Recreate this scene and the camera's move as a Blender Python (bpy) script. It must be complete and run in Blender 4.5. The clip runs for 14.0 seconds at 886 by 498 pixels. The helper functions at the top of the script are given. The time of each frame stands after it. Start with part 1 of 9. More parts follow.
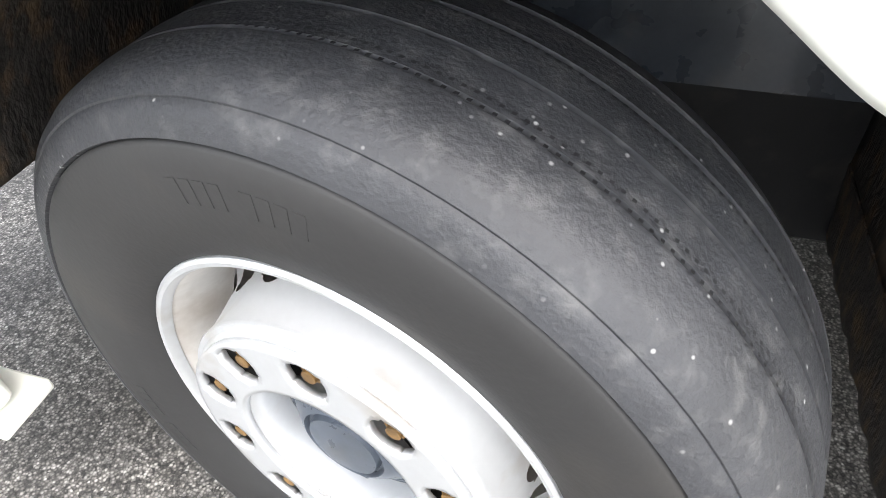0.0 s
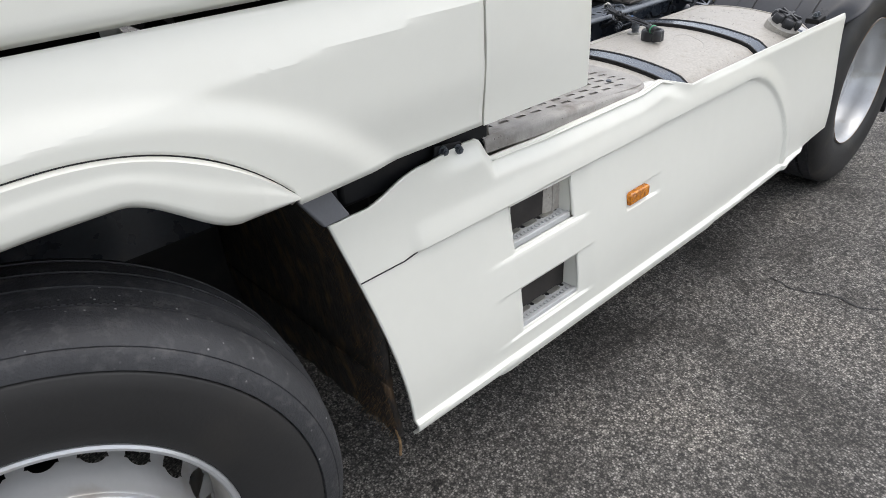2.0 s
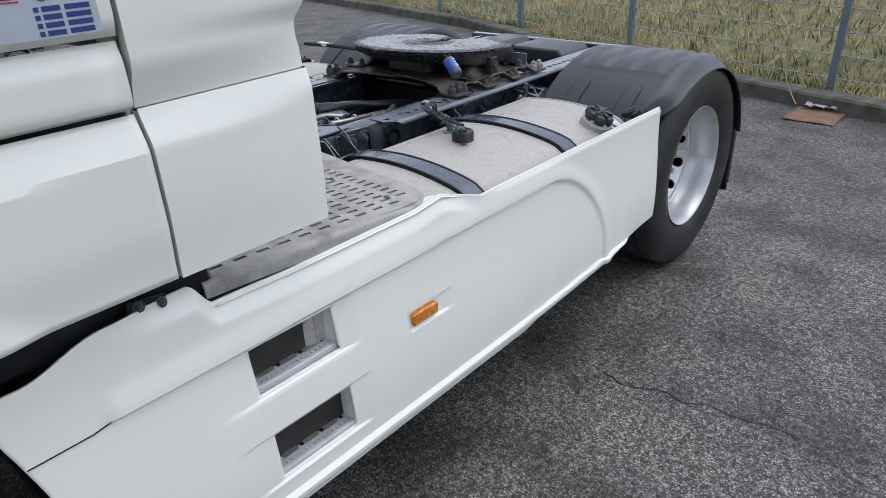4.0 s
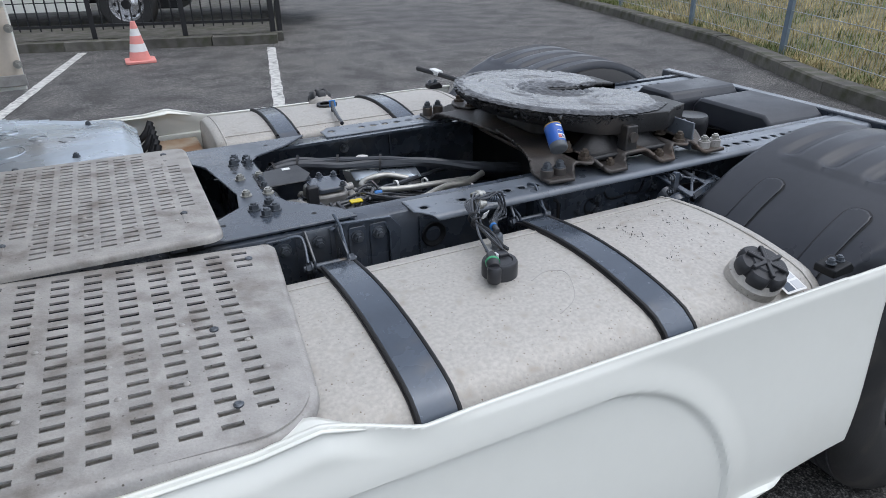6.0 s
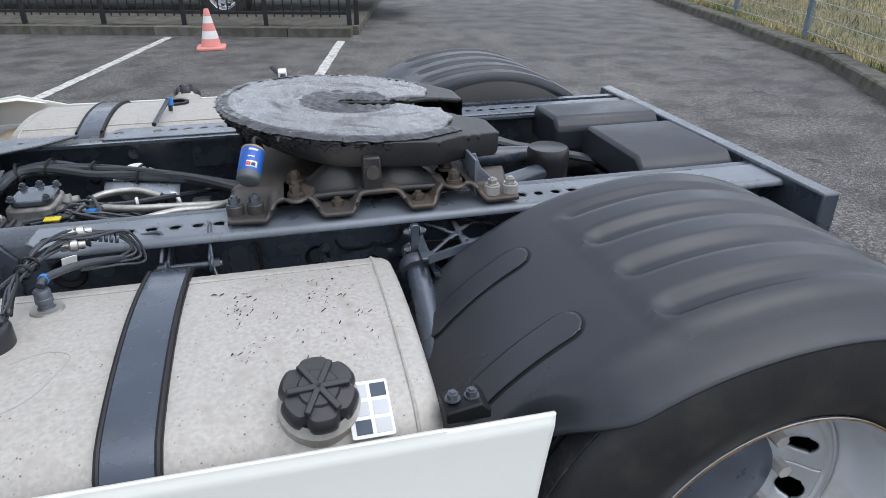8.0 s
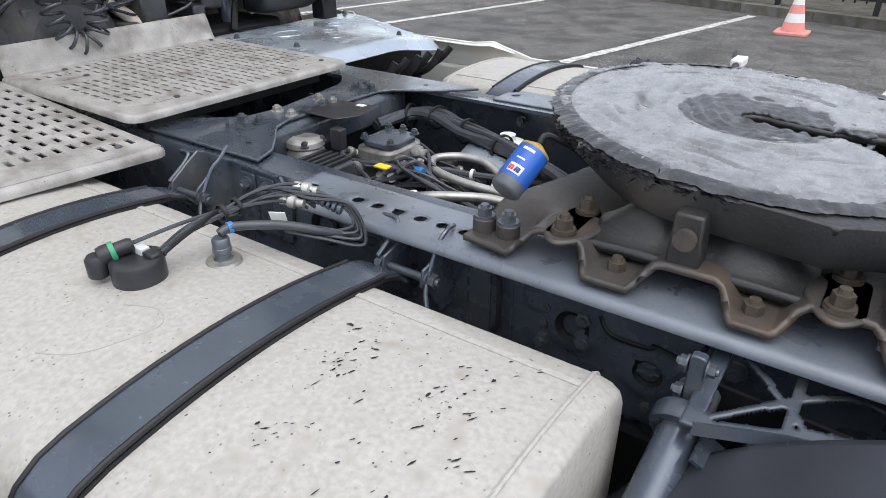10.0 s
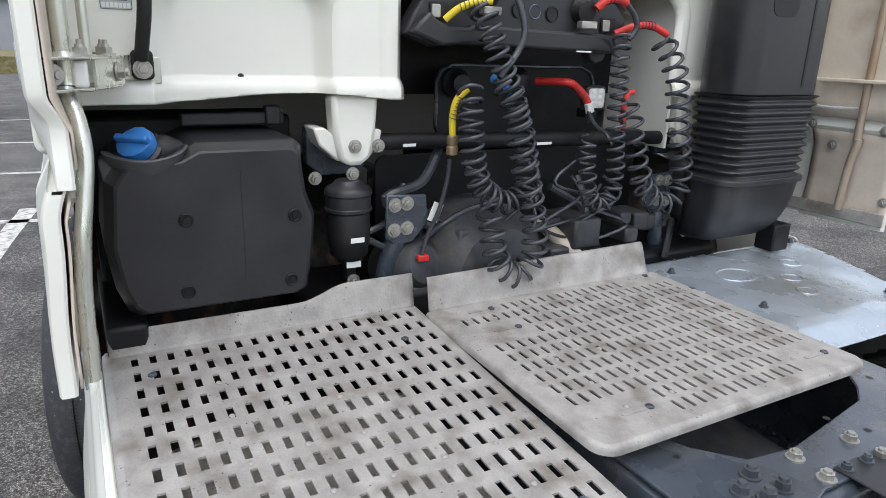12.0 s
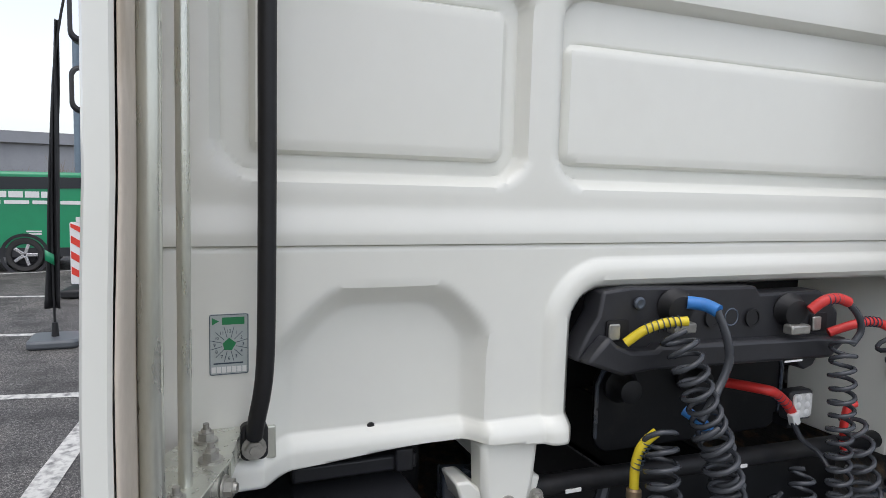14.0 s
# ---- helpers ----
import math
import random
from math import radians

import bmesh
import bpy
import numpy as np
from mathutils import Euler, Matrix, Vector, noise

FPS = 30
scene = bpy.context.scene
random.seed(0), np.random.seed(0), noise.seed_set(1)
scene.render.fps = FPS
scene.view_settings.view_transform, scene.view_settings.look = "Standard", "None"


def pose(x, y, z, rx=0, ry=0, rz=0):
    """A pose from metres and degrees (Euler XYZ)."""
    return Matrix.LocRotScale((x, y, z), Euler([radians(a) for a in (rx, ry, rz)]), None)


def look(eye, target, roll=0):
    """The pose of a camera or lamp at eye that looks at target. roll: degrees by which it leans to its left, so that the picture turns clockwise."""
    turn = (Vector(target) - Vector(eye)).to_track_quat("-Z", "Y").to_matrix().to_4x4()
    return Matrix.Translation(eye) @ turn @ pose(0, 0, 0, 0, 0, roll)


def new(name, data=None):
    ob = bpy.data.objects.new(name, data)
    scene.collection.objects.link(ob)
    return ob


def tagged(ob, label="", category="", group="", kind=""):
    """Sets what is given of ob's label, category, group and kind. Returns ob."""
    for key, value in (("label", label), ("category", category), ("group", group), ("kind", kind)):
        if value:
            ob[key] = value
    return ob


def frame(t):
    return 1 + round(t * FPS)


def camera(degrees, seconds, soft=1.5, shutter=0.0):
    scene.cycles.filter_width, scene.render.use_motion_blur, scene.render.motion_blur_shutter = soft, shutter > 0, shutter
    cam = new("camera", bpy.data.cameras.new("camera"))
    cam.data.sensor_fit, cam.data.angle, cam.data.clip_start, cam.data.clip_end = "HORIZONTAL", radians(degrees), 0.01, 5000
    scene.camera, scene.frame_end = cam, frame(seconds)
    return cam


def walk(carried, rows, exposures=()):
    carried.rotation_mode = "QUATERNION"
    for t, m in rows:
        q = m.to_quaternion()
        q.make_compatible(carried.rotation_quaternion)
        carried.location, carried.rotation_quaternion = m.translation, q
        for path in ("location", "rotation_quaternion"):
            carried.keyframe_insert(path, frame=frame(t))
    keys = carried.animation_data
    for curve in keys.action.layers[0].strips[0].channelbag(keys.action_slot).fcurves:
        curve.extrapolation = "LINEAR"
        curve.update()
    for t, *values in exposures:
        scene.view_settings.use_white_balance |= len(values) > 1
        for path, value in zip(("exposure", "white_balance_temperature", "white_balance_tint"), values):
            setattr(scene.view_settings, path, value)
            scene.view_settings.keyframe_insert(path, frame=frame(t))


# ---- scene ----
cam = camera(68.0, 14.0, soft=0.5)
PATH = [
    (0, (0.27, -1.569, 1.277), (-0.182, -0.178, -0.087), -2.5),
    (0.5, (0.29, -1.831, 1.411), (0.06, -0.343, 0.095), -3.6),
    (0.7, (0.269, -1.932, 1.436), (0.224, -0.397, 0.155), -4.0),
    (1, (0.22, -2.007, 1.47), (0.503, -0.477, 0.214), -4.0),
    (1.5, (0.102, -2.095, 1.527), (0.894, -0.671, 0.368), -3.9),
    (2, (0.067, -2.132, 1.565), (1.19, -0.838, 0.533), -3.6),
    (2.5, (0.078, -2.138, 1.571), (1.337, -0.905, 0.624), -3.3),
    (3, (0.095, -2.138, 1.579), (1.409, -0.939, 0.665), -3.1),
    (3.5, (0.25, -2.205, 1.618), (1.586, -1.02, 0.718), -3.1),
    (4, (0.533, -2.314, 1.663), (1.849, -1.11, 0.76), -2.5),
    (4.2, (0.642, -2.305, 1.66), (1.925, -1.065, 0.758), -2.5),
    (6.3, (1.796, -1.867, 1.638), (2.539, -0.241, 0.742), -0.9),
    (6.5, (1.906, -1.848, 1.626), (2.642, -0.218, 0.73), -1.0),
    (7, (2.247, -1.917, 1.61), (2.971, -0.28, 0.717), -0.9),
    (7.2, (2.372, -1.942, 1.602), (3.074, -0.292, 0.715), -0.7),
    (9.3, (3.246, -1.457, 1.486), (2.807, 0.271, 0.58), 0.1),
    (9.5, (3.226, -1.375, 1.475), (2.638, 0.304, 0.561), 0.1),
    (10, (3.213, -1.258, 1.447), (2.208, 0.193, 0.505), 0.1),
    (10.5, (3.189, -1.166, 1.468), (1.951, 0.024, 0.443), 0.9),
    (11, (2.966, -1.133, 1.506), (1.546, -0.135, 0.513), 1.4),
    (11.5, (2.653, -1.173, 1.58), (1.082, -0.2, 0.815), 2.2),
    (12, (2.448, -1.132, 1.608), (0.779, -0.197, 1.024), 1.8),
    (12.5, (2.251, -1.07, 1.627), (0.515, -0.194, 1.158), 1.9),
    (13, (2.124, -1.08, 1.684), (0.338, -0.279, 1.274), 2.0),
    (13.5, (2.01, -1.098, 1.78), (0.199, -0.334, 1.407), 1.9),
    (14, (1.995, -1.11, 1.953), (0.152, -0.36, 1.755), 1.6),
]
walk(cam, [(t, look(eye, target, roll)) for t, eye, target, roll in PATH],
     exposures=[(0.0, 2.0, 6950, 10), (0.5, 0.74, 6950, 10), (1.0, 0.40, 6900, 10), (1.5, 0.20, 6900, 10), (2.5, 0.12, 6450, 11), (3.5, -0.08, 6230, 11), (4.2, -0.14, 6180, 11),
                (6.5, -0.15, 6150, 10), (7.2, -0.08, 6150, 10), (9.5, 0.42, 6500, 10), (10.5, 0.32, 6500, 10), (11.5, 0.34, 6450, 10), (12.5, 0.22, 6550, 11), (13.2, 0.16, 6600, 12), (13.6, 0.06, 6550, 12), (14.0, -0.12, 6450, 12)])

# ---- light: an overcast day ----
world = bpy.data.worlds.new("sky")
scene.world = world
world.use_nodes = True
wn = world.node_tree
sky = wn.nodes.new("ShaderNodeTexSky")
sky.sky_type, sky.sun_disc = "NISHITA", False
SUN_EL, SUN_ROT = radians(70), radians(118)
sky.sun_elevation, sky.sun_rotation = SUN_EL, SUN_ROT
sky.air_density, sky.dust_density, sky.ozone_density = 1.0, 1.5, 2.0
hsv = wn.nodes.new("ShaderNodeHueSaturation")
hsv.inputs["Saturation"].default_value = 0.35
wn.links.new(sky.outputs["Color"], hsv.inputs["Color"])
wn.links.new(hsv.outputs["Color"], wn.nodes["Background"].inputs["Color"])
wn.nodes["Background"].inputs["Strength"].default_value = 0.26
sun = new("sun", bpy.data.lights.new("sun", "SUN"))
sun.data.energy, sun.data.angle, sun.data.color = 1.0, radians(70), (1.0, 0.98, 0.95)
sun.matrix_world = look((0, 0, 10), (math.sin(SUN_ROT) * -4, math.cos(SUN_ROT) * -4, 10 - 4 * math.tan(SUN_EL)))
scene.view_settings.exposure = 0.0


# ---- materials ----
def mat(name, color, rough=0.5, metal=0.0, var=0.0, scale=8.0, dirt=None, dirt_amt=0.0, dirt_scale=3.0, bump=0.0,
        bump_scale=120.0, coat=0.0, rough_var=0.0, spots=None, spots_amt=0.0, spots_scale=40.0, stretch=(1, 1, 1), piece=0.0, spec=0.5, cracks=None):
    m = bpy.data.materials.new(name)
    m.use_nodes = True
    nt, N = m.node_tree, m.node_tree.nodes
    L = nt.links.new
    p = N["Principled BSDF"]
    p.inputs["Roughness"].default_value, p.inputs["Metallic"].default_value = rough, metal
    p.inputs["Specular IOR Level"].default_value = spec
    p.inputs["Coat Weight"].default_value, p.inputs["Coat Roughness"].default_value = coat, 0.08
    tc = N.new("ShaderNodeTexCoord")
    mp = N.new("ShaderNodeMapping")
    mp.inputs["Scale"].default_value = stretch
    L(tc.outputs["Object"], mp.inputs["Vector"])

    def noise_tex(s, detail=5.0):
        n = N.new("ShaderNodeTexNoise")
        n.inputs["Scale"].default_value, n.inputs["Detail"].default_value = s, detail
        L(mp.outputs["Vector"], n.inputs["Vector"])
        return n

    def ramp(src, a, b):
        r = N.new("ShaderNodeMapRange")
        r.inputs["From Min"].default_value, r.inputs["From Max"].default_value = a, b
        L(src, r.inputs["Value"])
        return r.outputs["Result"]

    def mix(fac, a, b, mode="MIX"):
        x = N.new("ShaderNodeMix")
        x.data_type, x.blend_type = "RGBA", mode
        for sock, v in ((x.inputs["Factor"], fac), (x.inputs["A"], a), (x.inputs["B"], b)):
            if hasattr(v, "is_linked"):
                L(v, sock)
            else:
                sock.default_value = v if isinstance(v, float) else (*v, 1.0)
        return x.outputs["Result"]

    c = tuple(color)
    out = c
    if var > 0:
        lo, hi = tuple(v * (1 - var) for v in c), tuple(min(1, v * (1 + var)) for v in c)
        out = mix(ramp(noise_tex(scale).outputs["Fac"], 0.3, 0.7), lo, hi)
        fine = mix(ramp(noise_tex(scale * 14, 3).outputs["Fac"], 0.3, 0.7), tuple([1 - var * 0.6] * 3), tuple([1.0] * 3))
        out = mix(1.0, out, fine, "MULTIPLY")
    if dirt is not None:
        f = ramp(noise_tex(dirt_scale, 9.0).outputs["Fac"], 0.62 - 0.35 * dirt_amt, 0.85 - 0.3 * dirt_amt)
        out = mix(f, out, dirt)
    if spots is not None:
        v = N.new("ShaderNodeTexVoronoi")
        v.inputs["Scale"].default_value = spots_scale
        L(mp.outputs["Vector"], v.inputs["Vector"])
        f = ramp(v.outputs["Distance"], 0.12 + 0.25 * spots_amt, 0.05 + 0.2 * spots_amt)
        g = N.new("ShaderNodeMath")
        g.operation = "MULTIPLY"
        L(f, g.inputs[0])
        L(ramp(noise_tex(spots_scale * 0.22, 2).outputs["Fac"], 0.45, 0.62), g.inputs[1])
        out = mix(g.outputs[0], out, spots)
    if cracks is not None:
        # thin torn lines, gathered in patches
        d = N.new("ShaderNodeMath")
        d.operation = "SUBTRACT"
        L(noise_tex(9.0, 5.0).outputs["Fac"], d.inputs[0])
        d.inputs[1].default_value = 0.5
        a = N.new("ShaderNodeMath")
        a.operation = "ABSOLUTE"
        L(d.outputs[0], a.inputs[0])
        g = N.new("ShaderNodeMath")
        g.operation = "MULTIPLY"
        L(ramp(a.outputs[0], 0.026, 0.008), g.inputs[0])
        L(ramp(noise_tex(6.3, 2).outputs["Fac"], 0.40, 0.50), g.inputs[1])
        out = mix(g.outputs[0], out, cracks)
    if piece > 0:
        oi = N.new("ShaderNodeObjectInfo")
        out = mix(1.0, out, mix(oi.outputs["Random"], tuple([1 - piece] * 3), (1.0, 1.0, 1.0)), "MULTIPLY")
    if hasattr(out, "is_linked"):
        L(out, p.inputs["Base Color"])
    else:
        p.inputs["Base Color"].default_value = (*c, 1)
    if rough_var > 0:
        r = N.new("ShaderNodeMapRange")
        r.inputs["To Min"].default_value, r.inputs["To Max"].default_value = max(0.02, rough - rough_var), min(1, rough + rough_var)
        r.inputs["From Min"].default_value, r.inputs["From Max"].default_value = 0.3, 0.7
        L(noise_tex(scale * 2).outputs["Fac"], r.inputs["Value"])
        L(r.outputs["Result"], p.inputs["Roughness"])
    if bump > 0:
        b = N.new("ShaderNodeBump")
        b.inputs["Strength"].default_value, b.inputs["Distance"].default_value = min(1, bump), 0.004
        L(noise_tex(bump_scale, 4).outputs["Fac"], b.inputs["Height"])
        L(b.outputs["Normal"], p.inputs["Normal"])
    return m


WHITE = mat("white_paint", (0.80, 0.80, 0.735), 0.30, var=0.02, scale=2.0, coat=0.35, dirt=(0.72, 0.71, 0.64), dirt_amt=0.1, dirt_scale=2, bump=0.01, bump_scale=300)
CREAM = mat("dusty_inner_panel", (0.64, 0.565, 0.475), 0.55, var=0.10, scale=6, dirt=(0.40, 0.33, 0.24), dirt_amt=0.25, dirt_scale=6)
CHASSIS = mat("chassis_paint", (0.050, 0.061, 0.079), 0.28, var=0.25, scale=7, rough_var=0.12, dirt=(0.12, 0.118, 0.115), dirt_amt=0.18, dirt_scale=5, bump=0.05, bump_scale=160, coat=0.4, spec=0.6)
# lighter copy of the chassis paint: top faces' sky sheen put into the colour
ANGLE = mat("pale_chassis_paint", (0.150, 0.170, 0.198), 0.34, var=0.20, scale=9, rough_var=0.12, dirt=(0.075, 0.085, 0.10), dirt_amt=0.30, dirt_scale=6, bump=0.05, bump_scale=160, coat=0.3)
# the intake duct's black plastic, toned apart from the other plastic parts
DUCT = mat("duct_plastic", (0.024, 0.025, 0.028), 0.40, var=0.25, scale=4, rough_var=0.1, dirt=(0.05, 0.049, 0.048), dirt_amt=0.2, dirt_scale=6, bump=0.06, bump_scale=300)
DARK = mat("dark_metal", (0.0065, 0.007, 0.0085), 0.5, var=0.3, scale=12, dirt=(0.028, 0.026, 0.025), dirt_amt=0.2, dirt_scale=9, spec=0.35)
STRAP = mat("strap_steel", (0.080, 0.098, 0.125), 0.24, metal=0.35, var=0.12, scale=9, rough_var=0.1, dirt=(0.16, 0.14, 0.12), dirt_amt=0.14, dirt_scale=6, coat=0.3)
ALU = mat("tank_aluminium", (0.455, 0.432, 0.395), 0.50, metal=0.15, var=0.13, scale=120, dirt=(0.34, 0.30, 0.25), dirt_amt=0.13, dirt_scale=30, rough_var=0.10,
          spots=(0.17, 0.135, 0.10), spots_amt=0.24, spots_scale=85, bump=0.10, bump_scale=200)
GALV = mat("galvanised_plate", (0.375, 0.36, 0.34), 0.58, metal=0.12, var=0.20, scale=18, dirt=(0.17, 0.150, 0.130), dirt_amt=0.36, dirt_scale=13, rough_var=0.12, bump=0.30, bump_scale=130, spots=(0.10, 0.085, 0.07), spots_amt=0.14, spots_scale=70, spec=0.35)
STEPGREY = mat("step_plate", (0.55, 0.56, 0.565), 0.5, metal=0.1, var=0.1, scale=12, dirt=(0.24, 0.225, 0.20), dirt_amt=0.35, dirt_scale=10)
SHEET = mat("sheet_zinc", (0.47, 0.53, 0.59), 0.26, metal=0.55, var=0.14, scale=3, dirt=(0.30, 0.30, 0.29), dirt_amt=0.35, dirt_scale=4, rough_var=0.14)
ZINC = mat("zinc_tube", (0.66, 0.67, 0.60), 0.30, metal=0.75, var=0.10, scale=8, rough_var=0.1, stretch=(3, 3, 0.6))
BOLT = mat("bolt_steel", (0.13, 0.145, 0.165), 0.38, metal=0.5, var=0.25, scale=40, dirt=(0.12, 0.09, 0.06), dirt_amt=0.22, dirt_scale=30, piece=0.3)
BOLTZ = mat("zinc_bolt", (0.50, 0.49, 0.45), 0.38, metal=0.7, var=0.2, scale=40, piece=0.2)
NUT = mat("rusty_nut", (0.30, 0.17, 0.06), 0.6, metal=0.3, var=0.35, scale=50, dirt=(0.12, 0.07, 0.03), dirt_amt=0.4, dirt_scale=40, piece=0.3)
RUST = mat("rusty_plate", (0.070, 0.062, 0.057), 0.45, metal=0.1, var=0.35, scale=7, dirt=(0.125, 0.082, 0.052), dirt_amt=0.30, dirt_scale=5, bump=0.15, bump_scale=150)
RUSTZ = mat("rusty_zinc", (0.42, 0.36, 0.28), 0.5, metal=0.3, var=0.2, scale=10, dirt=(0.26, 0.13, 0.05), dirt_amt=0.5, dirt_scale=7, stretch=(1, 1, 0.3))
PLASTIC = mat("black_plastic", (0.027, 0.0275, 0.031), 0.38, var=0.2, scale=5, rough_var=0.1, bump=0.06, bump_scale=420, spec=0.45, dirt=(0.022, 0.022, 0.023), dirt_amt=0.15, dirt_scale=4)
MUD = mat("mudguard_plastic", (0.030, 0.033, 0.041), 0.38, var=0.2, scale=3, rough_var=0.12, dirt=(0.042, 0.045, 0.052), dirt_amt=0.22, dirt_scale=3, bump=0.06, bump_scale=350)
BLACK = mat("black_rubber", (0.010, 0.010, 0.0115), 0.55, var=0.2, scale=20)
HOSE = mat("hose_rubber", (0.052, 0.056, 0.064), 0.26, var=0.15, scale=25)
TYRE = mat("tyre_rubber", (0.024, 0.0235, 0.0235), 0.62, var=0.12, scale=5, dirt=(0.034, 0.031, 0.028), dirt_amt=0.25, dirt_scale=5, bump=0.10, bump_scale=130)
TREAD = mat("worn_tread", (0.036, 0.037, 0.041), 0.60, var=0.2, scale=9, dirt=(0.075, 0.075, 0.076), dirt_amt=0.28, dirt_scale=45, bump=0.45, bump_scale=170,
            spots=(0.40, 0.40, 0.39), spots_amt=0.03, spots_scale=48)
# darker copy of the tyre rubber, for the outer rear tyres
REARTYRE = mat("rear_tyre_rubber", (0.016, 0.016, 0.017), 0.5, var=0.3, scale=7, dirt=(0.05, 0.045, 0.038), dirt_amt=0.22, dirt_scale=9, bump=0.1, bump_scale=130)
RIM = mat("silver_rim", (0.60, 0.61, 0.62), 0.32, metal=0.5, var=0.05, scale=7, dirt=(0.42, 0.38, 0.33), dirt_amt=0.14, dirt_scale=9)
RIMIN = mat("dirty_rim_well", (0.58, 0.555, 0.52), 0.45, metal=0.2, var=0.10, scale=8, dirt=(0.36, 0.31, 0.26), dirt_amt=0.32, dirt_scale=9)
HUB = mat("hub_cap", (0.095, 0.112, 0.138), 0.34, metal=0.25, var=0.12, scale=12, rough_var=0.1, dirt=(0.07, 0.075, 0.08), dirt_amt=0.2, dirt_scale=14)
GREASE = mat("grease", (0.215, 0.218, 0.225), 0.28, var=0.25, scale=22, rough_var=0.12, dirt=(0.085, 0.085, 0.088), dirt_amt=0.20, dirt_scale=20, bump=0.7, bump_scale=34, stretch=(1.6, 0.8, 1), spots=(0.035, 0.034, 0.033), spots_amt=0.16, spots_scale=46)
GREASED = mat("grease_dark", (0.040, 0.040, 0.043), 0.32, var=0.5, scale=26, dirt=(0.16, 0.158, 0.155), dirt_amt=0.30, dirt_scale=22, bump=0.9, bump_scale=45)
COUPLING = mat("coupling_casting", (0.024, 0.024, 0.025), 0.45, var=0.25, scale=9, dirt=(0.06, 0.05, 0.042), dirt_amt=0.3, dirt_scale=6, bump=0.25, bump_scale=120)
GREASEM = mat("grease_churned", (0.085, 0.088, 0.096), 0.36, var=0.4, scale=30, dirt=(0.02, 0.02, 0.02), dirt_amt=0.4, dirt_scale=25, bump=0.9, bump_scale=60)
AMBER = mat("amber_lens", (0.80, 0.24, 0.01), 0.12, var=0.45, scale=90, coat=0.8, bump=0.3, bump_scale=160)
GLASSW = mat("lamp_lens", (0.75, 0.75, 0.72), 0.15, var=0.15, scale=60, coat=0.6)
YELLOW = mat("yellow_sleeve", (0.78, 0.60, 0.03), 0.42, var=0.1, scale=30)
RED = mat("red_sleeve", (0.62, 0.035, 0.03), 0.42, var=0.1, scale=30)
BLUE = mat("blue_plastic", (0.035, 0.20, 0.55), 0.4, var=0.1, scale=20)
GREEN = mat("green_paint", (0.01, 0.27, 0.12), 0.3, var=0.06, scale=3, coat=0.4)
GREENP = mat("green_plug", (0.05, 0.30, 0.14), 0.4)
GREYL = mat("label_grey", (0.55, 0.56, 0.57), 0.5)
LABEL = mat("white_label", (0.78, 0.78, 0.76), 0.5, var=0.04, scale=40)
STICKER = mat("sticker_silver", (0.46, 0.51, 0.50), 0.35, var=0.06, scale=30)
INKD = mat("ink_dark", (0.05, 0.07, 0.10), 0.5)
INKG = mat("ink_green", (0.02, 0.22, 0.08), 0.5)
INKR = mat("ink_red", (0.55, 0.03, 0.03), 0.5)
CONE_O = mat("cone_orange", (0.76, 0.29, 0.25), 0.5, var=0.1, scale=9)
CONE_W = mat("cone_white", (0.78, 0.76, 0.74), 0.45, var=0.08, scale=9)
LINE = mat("road_paint", (0.62, 0.61, 0.57), 0.65, var=0.15, scale=10, dirt=(0.16, 0.155, 0.15), dirt_amt=0.45, dirt_scale=16, bump=0.2, bump_scale=80)
KERB = mat("concrete_kerb", (0.155, 0.145, 0.125), 0.85, var=0.3, scale=6, dirt=(0.075, 0.075, 0.045), dirt_amt=0.5, dirt_scale=5, bump=0.5, bump_scale=50, piece=0.3)
FENCE = mat("fence_steel", (0.17, 0.22, 0.27), 0.45, metal=0.3, var=0.1, scale=9)
WIRE = mat("fence_wire", (0.34, 0.36, 0.37), 0.45, metal=0.5)
GLASS = mat("dark_glass", (0.03, 0.035, 0.04), 0.06, coat=0.5)
MIRROR = mat("mirror_glass", (0.75, 0.77, 0.8), 0.03, metal=1.0)
CHROME = mat("alloy", (0.62, 0.62, 0.63), 0.25, metal=0.8, var=0.05)


